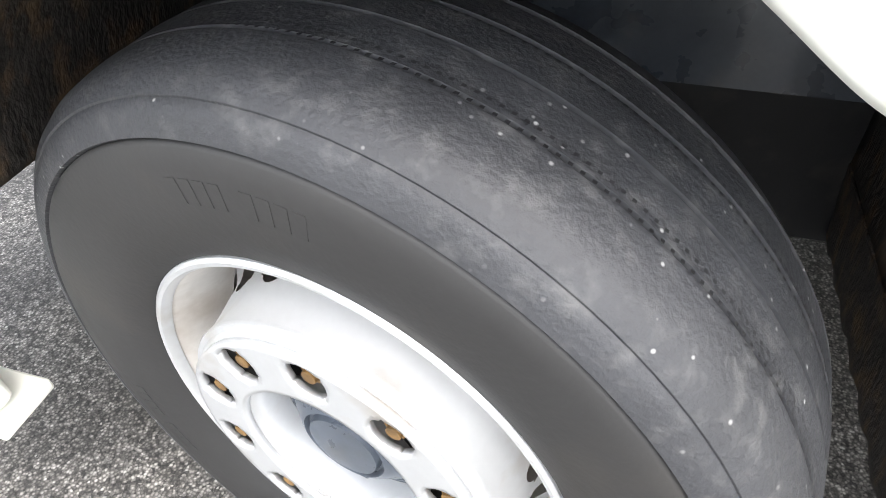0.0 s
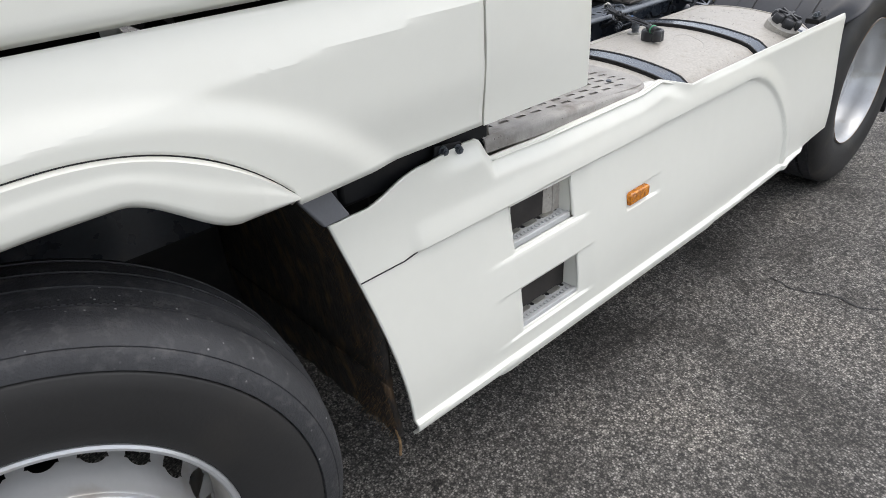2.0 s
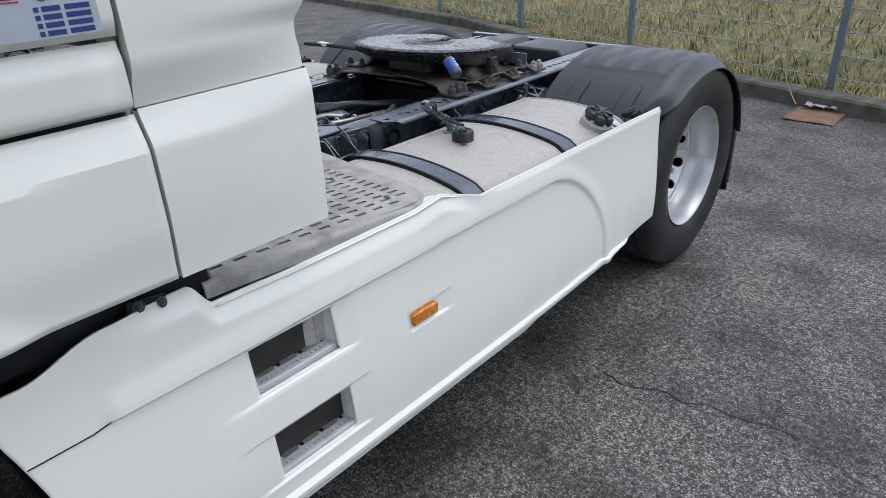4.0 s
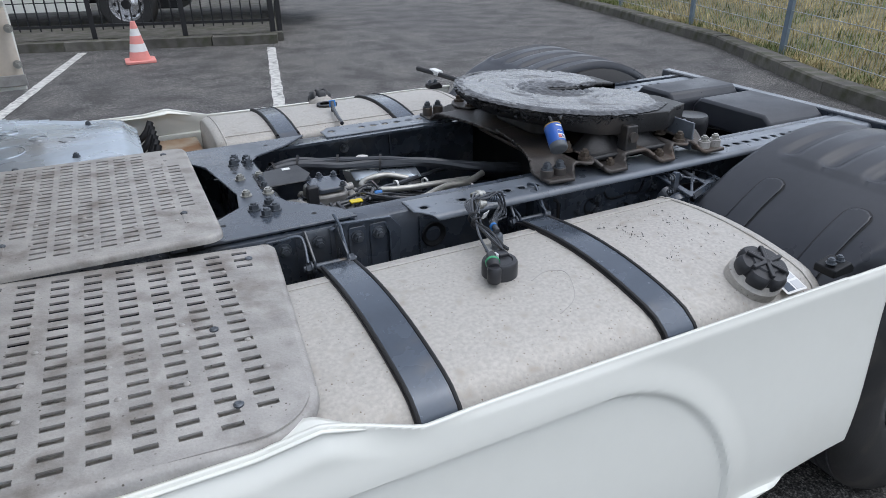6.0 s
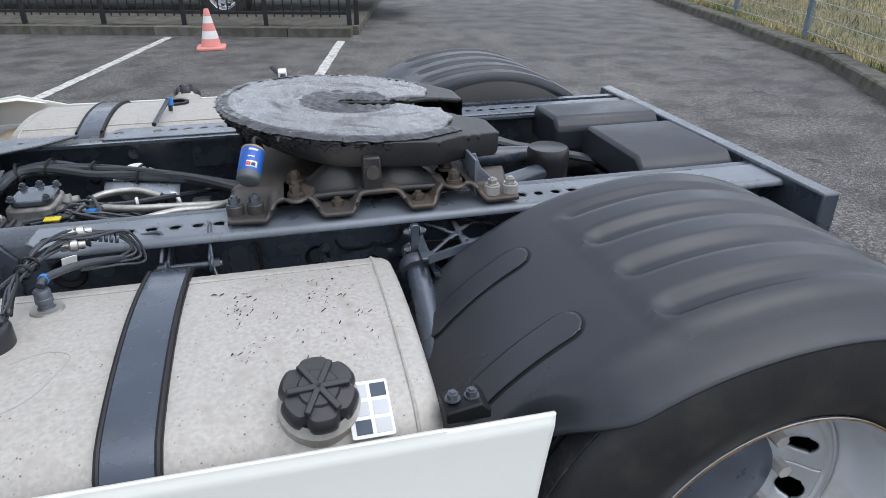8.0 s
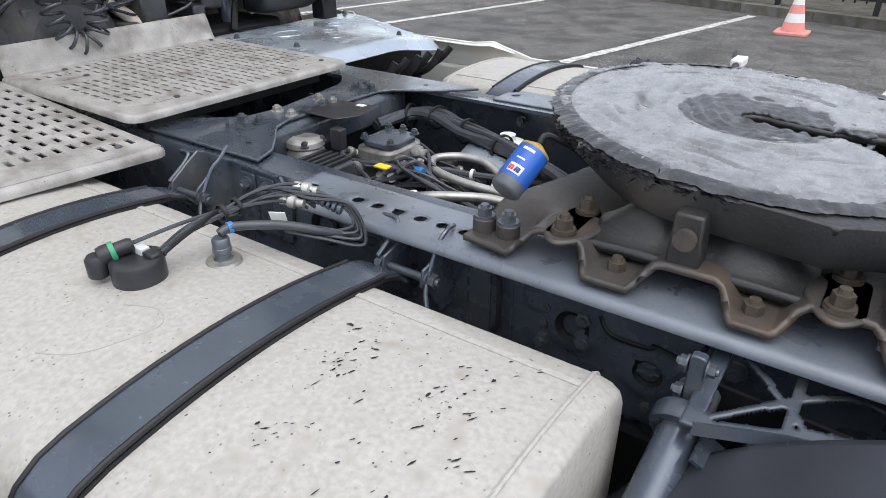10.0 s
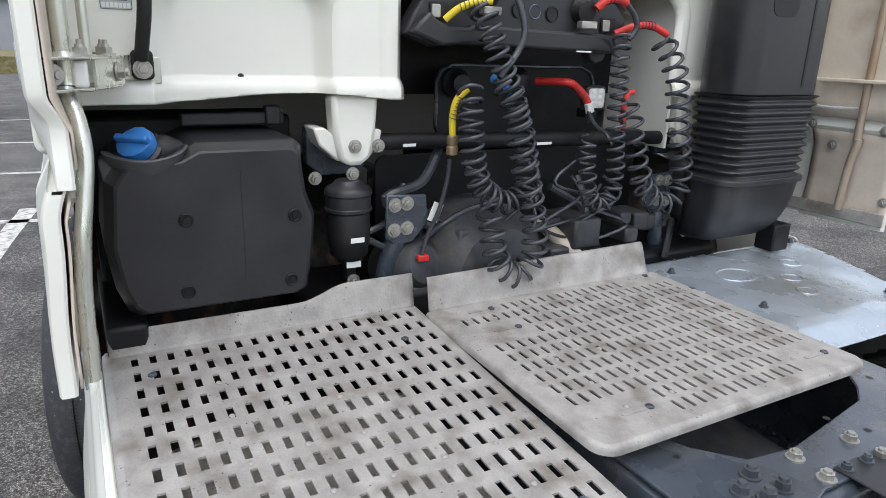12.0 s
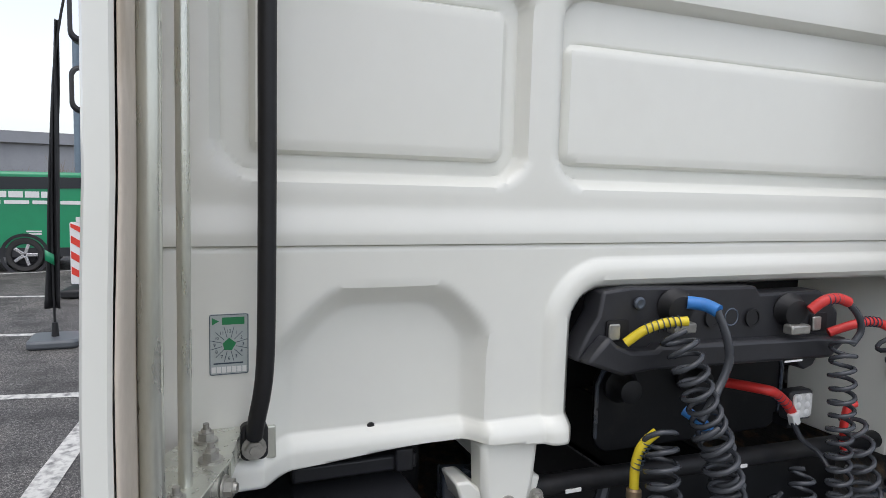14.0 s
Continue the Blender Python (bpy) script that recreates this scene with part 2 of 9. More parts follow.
def mat_asphalt():
    m = bpy.data.materials.new("asphalt")
    m.use_nodes = True
    nt, N = m.node_tree, m.node_tree.nodes
    L, p = nt.links.new, N["Principled BSDF"]
    tc = N.new("ShaderNodeTexCoord")

    def tex(s, d=4.0, kind="ShaderNodeTexNoise"):
        n = N.new(kind)
        n.inputs["Scale"].default_value = s
        if kind == "ShaderNodeTexNoise":
            n.inputs["Detail"].default_value = d
        L(tc.outputs["Object"], n.inputs["Vector"])
        return n

    def ramp(src, stops):
        r = N.new("ShaderNodeValToRGB")
        r.color_ramp.elements[0].position, r.color_ramp.elements[0].color = stops[0][0], (*stops[0][1], 1)
        r.color_ramp.elements[1].position, r.color_ramp.elements[1].color = stops[-1][0], (*stops[-1][1], 1)
        for pos, col in stops[1:-1]:
            r.color_ramp.elements.new(pos).color = (*col, 1)
        L(src, r.inputs["Fac"])
        return r.outputs["Color"]

    def mul(a, b):
        x = N.new("ShaderNodeMix")
        x.data_type, x.blend_type = "RGBA", "MULTIPLY"
        x.inputs["Factor"].default_value = 1.0
        L(a, x.inputs["A"]), L(b, x.inputs["B"])
        return x.outputs["Result"]

    vc = tex(150, kind="ShaderNodeTexVoronoi")
    stone = ramp(vc.outputs["Color"], [(0.15, (0.045, 0.044, 0.043)), (0.5, (0.170, 0.163, 0.155)), (0.85, (0.37, 0.36, 0.345))])
    gaps = ramp(vc.outputs["Distance"], [(0.25, (1.12, 1.12, 1.12)), (0.62, (0.40, 0.40, 0.40))])
    chips = mul(stone, gaps)
    mid = ramp(tex(34, 3).outputs["Fac"], [(0.38, (0.58, 0.575, 0.57)), (0.60, (1.25, 1.245, 1.235))])
    stains = ramp(tex(2.4, 6).outputs["Fac"], [(0.38, (0.52, 0.505, 0.49)), (0.5, (0.86, 0.85, 0.84)), (0.66, (1.12, 1.09, 1.05))])
    wide = ramp(tex(0.35, 4).outputs["Fac"], [(0.35, (0.80, 0.80, 0.82)), (0.65, (1.1, 1.1, 1.08))])
    v = tex(5.5, kind="ShaderNodeTexVoronoi")
    v.inputs["Randomness"].default_value = 1.0
    warp = N.new("ShaderNodeMix")
    warp.data_type = "VECTOR"
    warp.inputs["Factor"].default_value = 0.30
    L(tc.outputs["Object"], warp.inputs["A"]), L(tex(5, 3).outputs["Color"], warp.inputs["B"])
    L(warp.outputs["Result"], v.inputs["Vector"])
    swarm = N.new("ShaderNodeMath")
    swarm.operation = "ADD"
    L(v.outputs["Distance"], swarm.inputs[0])
    L(ramp(tex(0.55, 3).outputs["Fac"], [(0.44, (0.14, 0.14, 0.14)), (0.60, (0.0, 0.0, 0.0))]), swarm.inputs[1])
    blots = ramp(swarm.outputs[0], [(0.11, (0.42, 0.415, 0.41)), (0.19, (0.99, 0.99, 0.99))])
    L(mul(mul(mul(mul(chips, mid), stains), wide), blots), p.inputs["Base Color"])
    p.inputs["Roughness"].default_value = 0.72
    b = N.new("ShaderNodeBump")
    b.inputs["Strength"].default_value, b.inputs["Distance"].default_value = 0.55, 0.006
    L(tex(90, 3).outputs["Fac"], b.inputs["Height"])
    L(b.outputs["Normal"], p.inputs["Normal"])
    return m


ASPHALT = mat_asphalt()
GRASS_SOIL = mat("grass_soil", (0.16, 0.145, 0.06), 0.9, var=0.4, scale=4, dirt=(0.26, 0.21, 0.10), dirt_amt=0.5, dirt_scale=7, bump=0.8, bump_scale=40)
GRASS_A = mat("grass_green", (0.15, 0.185, 0.055), 0.7, var=0.3, scale=2)
GRASS_B = mat("grass_straw", (0.45, 0.37, 0.18), 0.75, var=0.3, scale=2)


# ---- mesh tools ----
def bm_box(bm, lo, hi, m=None):
    vs = [bm.verts.new((x, y, z)) for x in (lo[0], hi[0]) for y in (lo[1], hi[1]) for z in (lo[2], hi[2])]
    for f in ((0, 1, 3, 2), (4, 6, 7, 5), (0, 4, 5, 1), (2, 3, 7, 6), (0, 2, 6, 4), (1, 5, 7, 3)):
        bm.faces.new([vs[i] for i in f])
    if m is not None:
        for v in vs:
            v.co = m @ v.co
    return bm


def box(lo, hi, m=None):
    return bm_box(bmesh.new(), lo, hi, m)


def bm_prism(bm, pts, axis, a, b):
    """A polygon of (u, v) pulled along an axis from a to b; (u, v) are the two other axes in order."""
    def put(u, v, w):
        return {"x": (w, u, v), "y": (u, w, v), "z": (u, v, w)}[axis]
    n = len(pts)
    lo, hi = [bm.verts.new(put(u, v, a)) for u, v in pts], [bm.verts.new(put(u, v, b)) for u, v in pts]
    bm.faces.new(lo), bm.faces.new(list(reversed(hi)))
    for i in range(n):
        j = (i + 1) % n
        bm.faces.new((lo[i], hi[i], hi[j], lo[j]))
    return bm


def prism(pts, axis, a, b):
    return bm_prism(bmesh.new(), pts, axis, a, b)


def frame_at(p, d):
    return Matrix.Translation(p) @ Vector(d).to_track_quat("Z", "Y").to_matrix().to_4x4()


def bm_cyl(bm, p0, p1, r0, r1=None, n=16, caps=True):
    p0, p1 = Vector(p0), Vector(p1)
    r1 = r0 if r1 is None else r1
    m = frame_at(p0, p1 - p0)
    h = (p1 - p0).length
    a = [bm.verts.new(m @ Vector((r0 * math.cos(2 * math.pi * i / n), r0 * math.sin(2 * math.pi * i / n), 0))) for i in range(n)]
    b = [bm.verts.new(m @ Vector((r1 * math.cos(2 * math.pi * i / n), r1 * math.sin(2 * math.pi * i / n), h))) for i in range(n)]
    for i in range(n):
        j = (i + 1) % n
        bm.faces.new((a[i], a[j], b[j], b[i]))
    if caps:
        bm.faces.new(list(reversed(a))), bm.faces.new(b)
    return bm


def cyl(p0, p1, r0, r1=None, n=16):
    return bm_cyl(bmesh.new(), p0, p1, r0, r1, n)


def bm_lathe(bm, prof, p, d, n=48, closed=False):
    """Rings of (radius, height) turned round the axis d through p."""
    m = frame_at(p, d)
    rings = []
    for r, h in prof:
        if r < 1e-6:
            rings.append([bm.verts.new(m @ Vector((0, 0, h)))])
        else:
            rings.append([bm.verts.new(m @ Vector((r * math.cos(2 * math.pi * i / n), r * math.sin(2 * math.pi * i / n), h))) for i in range(n)])
    pairs = list(zip(rings, rings[1:])) + ([(rings[-1], rings[0])] if closed else [])
    for a, b in pairs:
        for i in range(n):
            j = (i + 1) % n
            if len(a) == 1 and len(b) == 1:
                continue
            if len(a) == 1:
                bm.faces.new((a[0], b[j], b[i]))
            elif len(b) == 1:
                bm.faces.new((a[i], a[j], b[0]))
            else:
                bm.faces.new((a[i], a[j], b[j], b[i]))
    return bm


def lathe(prof, p, d, n=48, closed=False):
    return bm_lathe(bmesh.new(), prof, p, d, n, closed)


def smooth_path(pts, steps=6):
    pts = [Vector(p) for p in pts]
    out = []
    for i in range(len(pts) - 1):
        p0, p1, p2, p3 = pts[max(i - 1, 0)], pts[i], pts[i + 1], pts[min(i + 2, len(pts) - 1)]
        for k in range(steps):
            t = k / steps
            out.append(0.5 * (2 * p1 + (p2 - p0) * t + (2 * p0 - 5 * p1 + 4 * p2 - p3) * t * t + (3 * p1 - p0 - 3 * p2 + p3) * t ** 3))
    return out + [pts[-1]]


def bm_tube(bm, path, r, n=8, radii=None):
    path = [Vector(p) for p in path]
    rings, ref = [], None
    for i, p in enumerate(path):
        d = (path[min(i + 1, len(path) - 1)] - path[max(i - 1, 0)])
        d = d.normalized() if d.length > 1e-9 else Vector((0, 0, 1))
        if ref is None:
            ref = d.orthogonal().normalized()
        ref = (ref - d * ref.dot(d))
        ref = ref.normalized() if ref.length > 1e-6 else d.orthogonal().normalized()
        q = d.cross(ref)
        rr = radii[i] if radii else r
        rings.append([bm.verts.new(p + rr * (ref * math.cos(2 * math.pi * k / n) + q * math.sin(2 * math.pi * k / n))) for k in range(n)])
    for a, b in zip(rings, rings[1:]):
        for k in range(n):
            j = (k + 1) % n
            bm.faces.new((a[k], a[j], b[j], b[k]))
    bm.faces.new(list(reversed(rings[0]))), bm.faces.new(rings[-1])
    return bm


def tube(pts, r, n=8, steps=6):
    return bm_tube(bmesh.new(), smooth_path(pts, steps) if steps > 1 else pts, r, n)


def bm_ribbon(bm, path, width_dir, w, t, up=None):
    """A flat band of width w and thickness t along a path; width_dir is across it."""
    path, wd = [Vector(p) for p in path], Vector(width_dir).normalized()
    rings = []
    for i, p in enumerate(path):
        d = (path[min(i + 1, len(path) - 1)] - path[max(i - 1, 0)]).normalized()
        nrm = wd.cross(d).normalized()
        rings.append([bm.verts.new(p + wd * a * w / 2 + nrm * b * t / 2) for a, b in ((-1, -1), (1, -1), (1, 1), (-1, 1))])
    for a, b in zip(rings, rings[1:]):
        for k in range(4):
            j = (k + 1) % 4
            bm.faces.new((a[k], a[j], b[j], b[k]))
    bm.faces.new(list(reversed(rings[0]))), bm.faces.new(rings[-1])
    return bm


def rounded(x0, x1, y0, y1, r, n=6):
    """Corners of a rectangle, each rounded by its own radius (r: one, or four from the low-low corner anticlockwise)."""
    rs = r if isinstance(r, (tuple, list)) else (r,) * 4
    pts = []
    for (cx, cy, a), q in zip(((x0, y0, 180), (x1, y0, 270), (x1, y1, 0), (x0, y1, 90)), rs):
        sx, sy = (1 if cx == x0 else -1), (1 if cy == y0 else -1)
        if q <= 0:
            pts.append((cx, cy))
            continue
        for k in range(n + 1):
            t = radians(a + 90 * k / n)
            pts.append((cx + sx * q + q * math.cos(t), cy + sy * q + q * math.sin(t)))
    return pts


def finish(bm, name, material, smooth=40.0):
    bmesh.ops.recalc_face_normals(bm, faces=bm.faces)
    me = bpy.data.meshes.new(name)
    bm.to_mesh(me)
    bm.free()
    me.materials.append(material)
    if smooth:
        me.shade_smooth()
        me.set_sharp_from_angle(angle=radians(smooth))
    return me


def part(name, bm, material, parent=None, label="", bevel=0.0, smooth=40.0, solid=0.0):
    me = finish(bm, name, material, smooth)
    ob = new(name, me)
    if parent is not None:
        ob.parent = parent
        ob.matrix_parent_inverse = Matrix.Translation(-parent.location) if parent.type == "EMPTY" else Matrix.Identity(4)
    if label:
        tagged(ob, label)
    if solid:
        s = ob.modifiers.new("thickness", "SOLIDIFY")
        s.thickness, s.offset = solid, -1
    if bevel:
        b = ob.modifiers.new("edge", "BEVEL")
        b.width, b.segments, b.limit_method, b.angle_limit = bevel, 2, "ANGLE", radians(40)
        b.harden_normals = False
    return ob


def piece(name, me, parent, m):
    """One of many alike pieces: an object of its own on a shared mesh."""
    ob = new(name, me)
    ob.parent = parent
    ob.matrix_basis = m
    return ob


def thing(name, label, category, at=(0, 0, 0), group="", kind=""):
    ob = new(name)
    ob.empty_display_size = 0.1
    ob.location = at
    return tagged(ob, label, category, group, kind)


def sstep(a, b, x):
    t = min(1.0, max(0.0, (x - a) / (b - a)))
    return t * t * (3 - 2 * t)


def sd_rrect(u, v, u0, u1, v0, v1, r):
    """Signed distance to a rounded rectangle, negative inside."""
    qx, qy = abs(u - (u0 + u1) / 2) - (u1 - u0) / 2 + r, abs(v - (v0 + v1) / 2) - (v1 - v0) / 2 + r
    return math.hypot(max(qx, 0), max(qy, 0)) + min(max(qx, qy), 0) - r


def lines(a, b, step, extra=()):
    n = max(1, round((b - a) / step))
    base = [a + (b - a) * i / n for i in range(n + 1)]
    for e in extra:
        if a < e < b:
            k = min(range(len(base)), key=lambda i: abs(base[i] - e))
            base[k] = e
    return sorted(set(base))


def sheet(us, vs, place, hole=None, clamp=None):
    """A sheet over a grid (u, v). clamp(u): the lowest and highest v there. hole(u, v): signed distance, cut where negative."""
    bm = bmesh.new()
    grid, uv = {}, {}
    step = (us[-1] - us[0]) / (len(us) - 1)
    for i, u in enumerate(us):
        lo, hi = clamp(u) if clamp else (vs[0], vs[-1])
        for j, v in enumerate(vs):
            w, q = min(max(v, lo), hi), u
            if hole:
                d = hole(q, w)
                if abs(d) < 0.62 * step:
                    e = 1e-4
                    gu, gv = (hole(q + e, w) - hole(q - e, w)) / (2 * e), (hole(q, w + e) - hole(q, w - e)) / (2 * e)
                    g = math.hypot(gu, gv) or 1.0
                    q, w = q - gu / g * d, min(max(w - gv / g * d, lo), hi)
            uv[i, j] = (q, w)
            grid[i, j] = None
    def vert(i, j):
        if grid[i, j] is None:
            grid[i, j] = bm.verts.new(place(*uv[i, j]))
        return grid[i, j]
    for i in range(len(us) - 1):
        for j in range(len(vs) - 1):
            c = [uv[i, j], uv[i + 1, j], uv[i + 1, j + 1], uv[i, j + 1]]
            area = abs(sum(c[k][0] * c[(k + 1) % 4][1] - c[(k + 1) % 4][0] * c[k][1] for k in range(4))) / 2
            if area < 1e-8:
                continue
            mu, mv = sum(p[0] for p in c) / 4, sum(p[1] for p in c) / 4
            if hole and hole(mu, mv) < 0:
                continue
            vs4 = []
            for k, (a, b) in enumerate(((i, j), (i + 1, j), (i + 1, j + 1), (i, j + 1))):
                if k == 0 or math.dist(c[k], c[k - 1]) > 1e-6:
                    vs4.append(vert(a, b))
            if math.dist(c[0], c[3]) < 1e-6 and len(vs4) > 3:
                vs4 = vs4[:3]
            if len(set(vs4)) >= 3:
                try:
                    bm.faces.new(vs4)
                except ValueError:
                    pass
    return bm


def hex_bolt(r, h, washer=True):
    """A hexagon head on a washer, pointing up +z from its seat."""
    bm = bmesh.new()
    if washer:
        bm_cyl(bm, (0, 0, 0), (0, 0, h * 0.18), r * 1.35, n=16)
    bm_cyl(bm, (0, 0, h * 0.18), (0, 0, h * 0.75), r, n=6)
    bm_cyl(bm, (0, 0, h * 0.75), (0, 0, h), r * 0.62, r * 0.55, n=10)
    return bm


M_BOLT = finish(hex_bolt(0.013, 0.022), "bolt", BOLT, 30)
M_BOLTS = finish(hex_bolt(0.009, 0.015), "bolt", BOLT, 30)
M_BOLTZ = finish(hex_bolt(0.012, 0.018), "bolt", BOLTZ, 30)


def bolt_at(parent, p, d=(0, 0, 1), me=None, name="bolt"):
    return piece(name, me or M_BOLT, parent, frame_at(p, d))


# ---- ground, kerbs, parking lines ----
def ground():
    bm = bmesh.new()
    n, R = 60, 900.0
    rr = [0, 3, 6, 10, 16, 26, 45, 90, 200, 450, R]
    rings = []
    for r in rr:
        rings.append([bm.verts.new((2, 2, 0))] if r == 0 else [bm.verts.new((2 + r * math.cos(2 * math.pi * i / n), 2 + r * math.sin(2 * math.pi * i / n), 0)) for i in range(n)])
    for i in range(n):
        bm.faces.new((rings[0][0], rings[1][i], rings[1][(i + 1) % n]))
    for a, b in zip(rings[1:], rings[2:]):
        for i in range(n):
            j = (i + 1) % n
            bm.faces.new((a[i], b[i], b[j], a[j]))
    ob = part("ground", bm, ASPHALT)
    return tagged(ob, "worn dark grey asphalt of a parking yard with damp blotches", "ground", kind="structure")


ground()
LDIR = Vector((0.205, 0.979, 0)).normalized()      # the way of the parking bay lines
LSIDE = Vector((LDIR.y, -LDIR.x, 0))


def bay_line(a, length, w=0.12):
    bm = bmesh.new()
    n = max(6, int(length / 0.12))
    rng = random.Random(int(a[0] * 100))
    lo, hi = [], []
    for i in range(n + 1):
        p = Vector((*a, 0.005)) + LDIR * length * i / n
        lo.append(bm.verts.new(p - LSIDE * (w / 2 + rng.uniform(-0.008, 0.008))))
        hi.append(bm.verts.new(p + LSIDE * (w / 2 + rng.uniform(-0.008, 0.008))))
    for i in range(n):
        bm.faces.new((lo[i], hi[i], hi[i + 1], lo[i + 1]))
    ob = part("parking_line", bm, LINE, smooth=0)
    tagged(ob, "worn white painted parking bay line on asphalt", "road marking", "parking bay lines", "structure")


for x0, y0, ln in ((-4.15, 5.2, 5.6), (-2.62, 5.35, 5.3), (0.22, 4.1, 5.15), (2.9, 4.0, 4.25)):
    bay_line((x0, y0), ln)

# ---- the truck ----
truck = thing("truck", "white two-axle tractor truck with bare chassis parked on asphalt", "truck")
AX_R = 3.65
SK = lambda z: -1.168 - 0.055 * sstep(0.95, 0.45, z)      # the skirt's outer face


def wheel_front(side):
    # turned twelve degrees on its king pin
    s = side
    d = Vector((s * 0.208, s * 0.978, 0.0))
    ax = Vector((0.006, s * 1.188, 0.536)) - d * 0.131
    y0 = s * 1.03
    tyre_prof = [(0.298, 0.128), (0.312, 0.141), (0.35, 0.153), (0.39, 0.158), (0.418, 0.158), (0.444, 0.1565), (0.4475, 0.154), (0.449, 0.150)]
    wheel = part("front_wheel", lathe(tyre_prof, ax, d, 96), TYRE, truck, "worn black truck tyre on a silver steel rim")
    tread = [(0.449, 0.150), (0.452, 0.1555), (0.460, 0.1540), (0.472, 0.1490), (0.480, 0.1445), (0.4825, 0.1400), (0.485, 0.1405), (0.496, 0.130), (0.505, 0.112), (0.5095, 0.090)]
    for h in (0.066, 0.015, -0.035, -0.085):
        r = 0.512 if abs(h) > 0.05 else 0.516
        tread += [(r, h + 0.0035), (r - 0.007, h + 0.0022), (r - 0.007, h - 0.0022), (r, h - 0.0035)]
    tread += [(0.5065, -0.10), (0.495, -0.132), (0.46, -0.152), (0.36, -0.158), (0.298, -0.128)]
    part("tread", lathe(tread, ax, d, 128), TREAD, wheel, "smooth worn tread with thin grooves")
    # sipes along the groove edges: small notches beside the outer two grooves
    m = frame_at(ax, d)
    for h in (0.066, -0.035):
        bm = bmesh.new()
        nb = 300
        for q in range(nb):
            a = 2 * math.pi * q / nb
            for dh in (-0.0062, 0.0062):
                vs4 = [bm.verts.new(m @ Vector((0.5165 * math.cos(a + da), 0.5165 * math.sin(a + da), h + dh + dd))) for da, dd in ((0, -0.0022), (0.0075, -0.0016), (0.0075, 0.0022), (0, 0.0016))]
                bm.faces.new(vs4)
        tagged(part("sipe", bm, BLACK, wheel, smooth=0), kind="stuff")
    rim = [(0.262, -0.13), (0.262, 0.03), (0.268, 0.07), (0.279, 0.100), (0.284, 0.116), (0.290, 0.1235), (0.298, 0.127), (0.301, 0.131), (0.299, 0.135), (0.292, 0.1335), (0.286, 0.126)]
    part("rim", lathe(rim, ax, d, 96), RIMIN, wheel, "dusty inside of the rim")
    part("rim_lip", lathe([(0.285, 0.122), (0.2865, 0.131), (0.2905, 0.1365), (0.296, 0.1375), (0.3005, 0.134), (0.3015, 0.128)], ax, d, 96), RIM, wheel, "silver painted rim lip")
    def cone(u, v):                                    # u: arc at 0.24 m, v: along the cone
        a = u / 0.24
        t = v
        r = 0.264 - 0.028 * sstep(0, 0.045, t) - 0.016 * sstep(0.03, 0.11, t)
        h = 0.02 + t * 1.10
        return m @ Vector((r * math.cos(a), r * math.sin(a), h))

    P = 2 * math.pi * 0.24
    def holes(u, v):
        q = (u % (P / 20)) - P / 40
        return math.hypot(q, v - 0.040) - 0.0235
    us = [P * i / 240 for i in range(241)]
    disc = part("wheel_disc", sheet(us, lines(0, 0.112, 0.0075), cone, holes), RIM, wheel, "silver disc with round vent holes")
    face = [(0.2195, 0.138), (0.221, 0.145), (0.219, 0.149), (0.2115, 0.1495), (0.2095, 0.153), (0.207, 0.155), (0.205, 0.155)]
    part("disc_face", lathe(face, ax, d, 80), RIM, wheel)
    F = 2 * math.pi * 0.173
    def nut_holes(u, v):
        return math.hypot((u % (F / 10)) - F / 20, v - 0.172) - 0.0285
    part("disc_flat", sheet([F * i / 200 for i in range(201)], lines(0.130, 0.2055, 0.005), lambda u, r: m @ Vector((r * math.cos(u / 0.173), r * math.sin(u / 0.173), 0.155)), nut_holes), RIM, wheel, solid=-0.012)
    part("disc_inner", lathe([(0.131, 0.155), (0.1255, 0.151), (0.1215, 0.140), (0.120, 0.06)], ax, d, 64), RIM, wheel)
    part("disc_backing", lathe([(0.21, 0.1330), (0.124, 0.1330)], ax, d, 48), DARK, wheel)
    hub = [(0.121, 0.085), (0.120, 0.100), (0.109, 0.104), (0.106, 0.101), (0.100, 0.104), (0.090, 0.116), (0.066, 0.134), (0.060, 0.137), (0.0575, 0.129), (0.053, 0.129), (0.050, 0.139), (0.0, 0.141)]
    hubo = part("hub_cap", lathe(hub, ax, d, 48), HUB, wheel, "blue-grey painted hub cap")
    for i in range(10):
        a = radians(18 + 36 * i)
        p = m @ Vector((0.173 * math.cos(a), 0.173 * math.sin(a), 0.1552))
        p = p - Vector(d) * 0.0215
        bm = bm_cyl(bmesh.new(), p, p + Vector(d) * 0.005, 0.0215, n=20)
        bm_cyl(bm, p + Vector(d) * 0.005, p + Vector(d) * 0.020, 0.0168, 0.0155, n=6)
        bm_cyl(bm, p + Vector(d) * 0.020, p + Vector(d) * 0.027, 0.0105, 0.0095, n=12)
        part("wheel_nut", bm, NUT, wheel, "rusty brown wheel nut" if i == 0 else "")
    # a weight clip on the rim, the valve, raised bars on the tyre's side
    a = radians(-28)
    p = m @ Vector((0.293 * math.cos(a), 0.293 * math.sin(a), 0.13))
    part("balance_weight", box((-0.007, -0.008, -0.016), (0.006, 0.004, 0.016), frame_at(p, (math.cos(a), 0, math.sin(a)))), RUST, wheel, bevel=0.003)
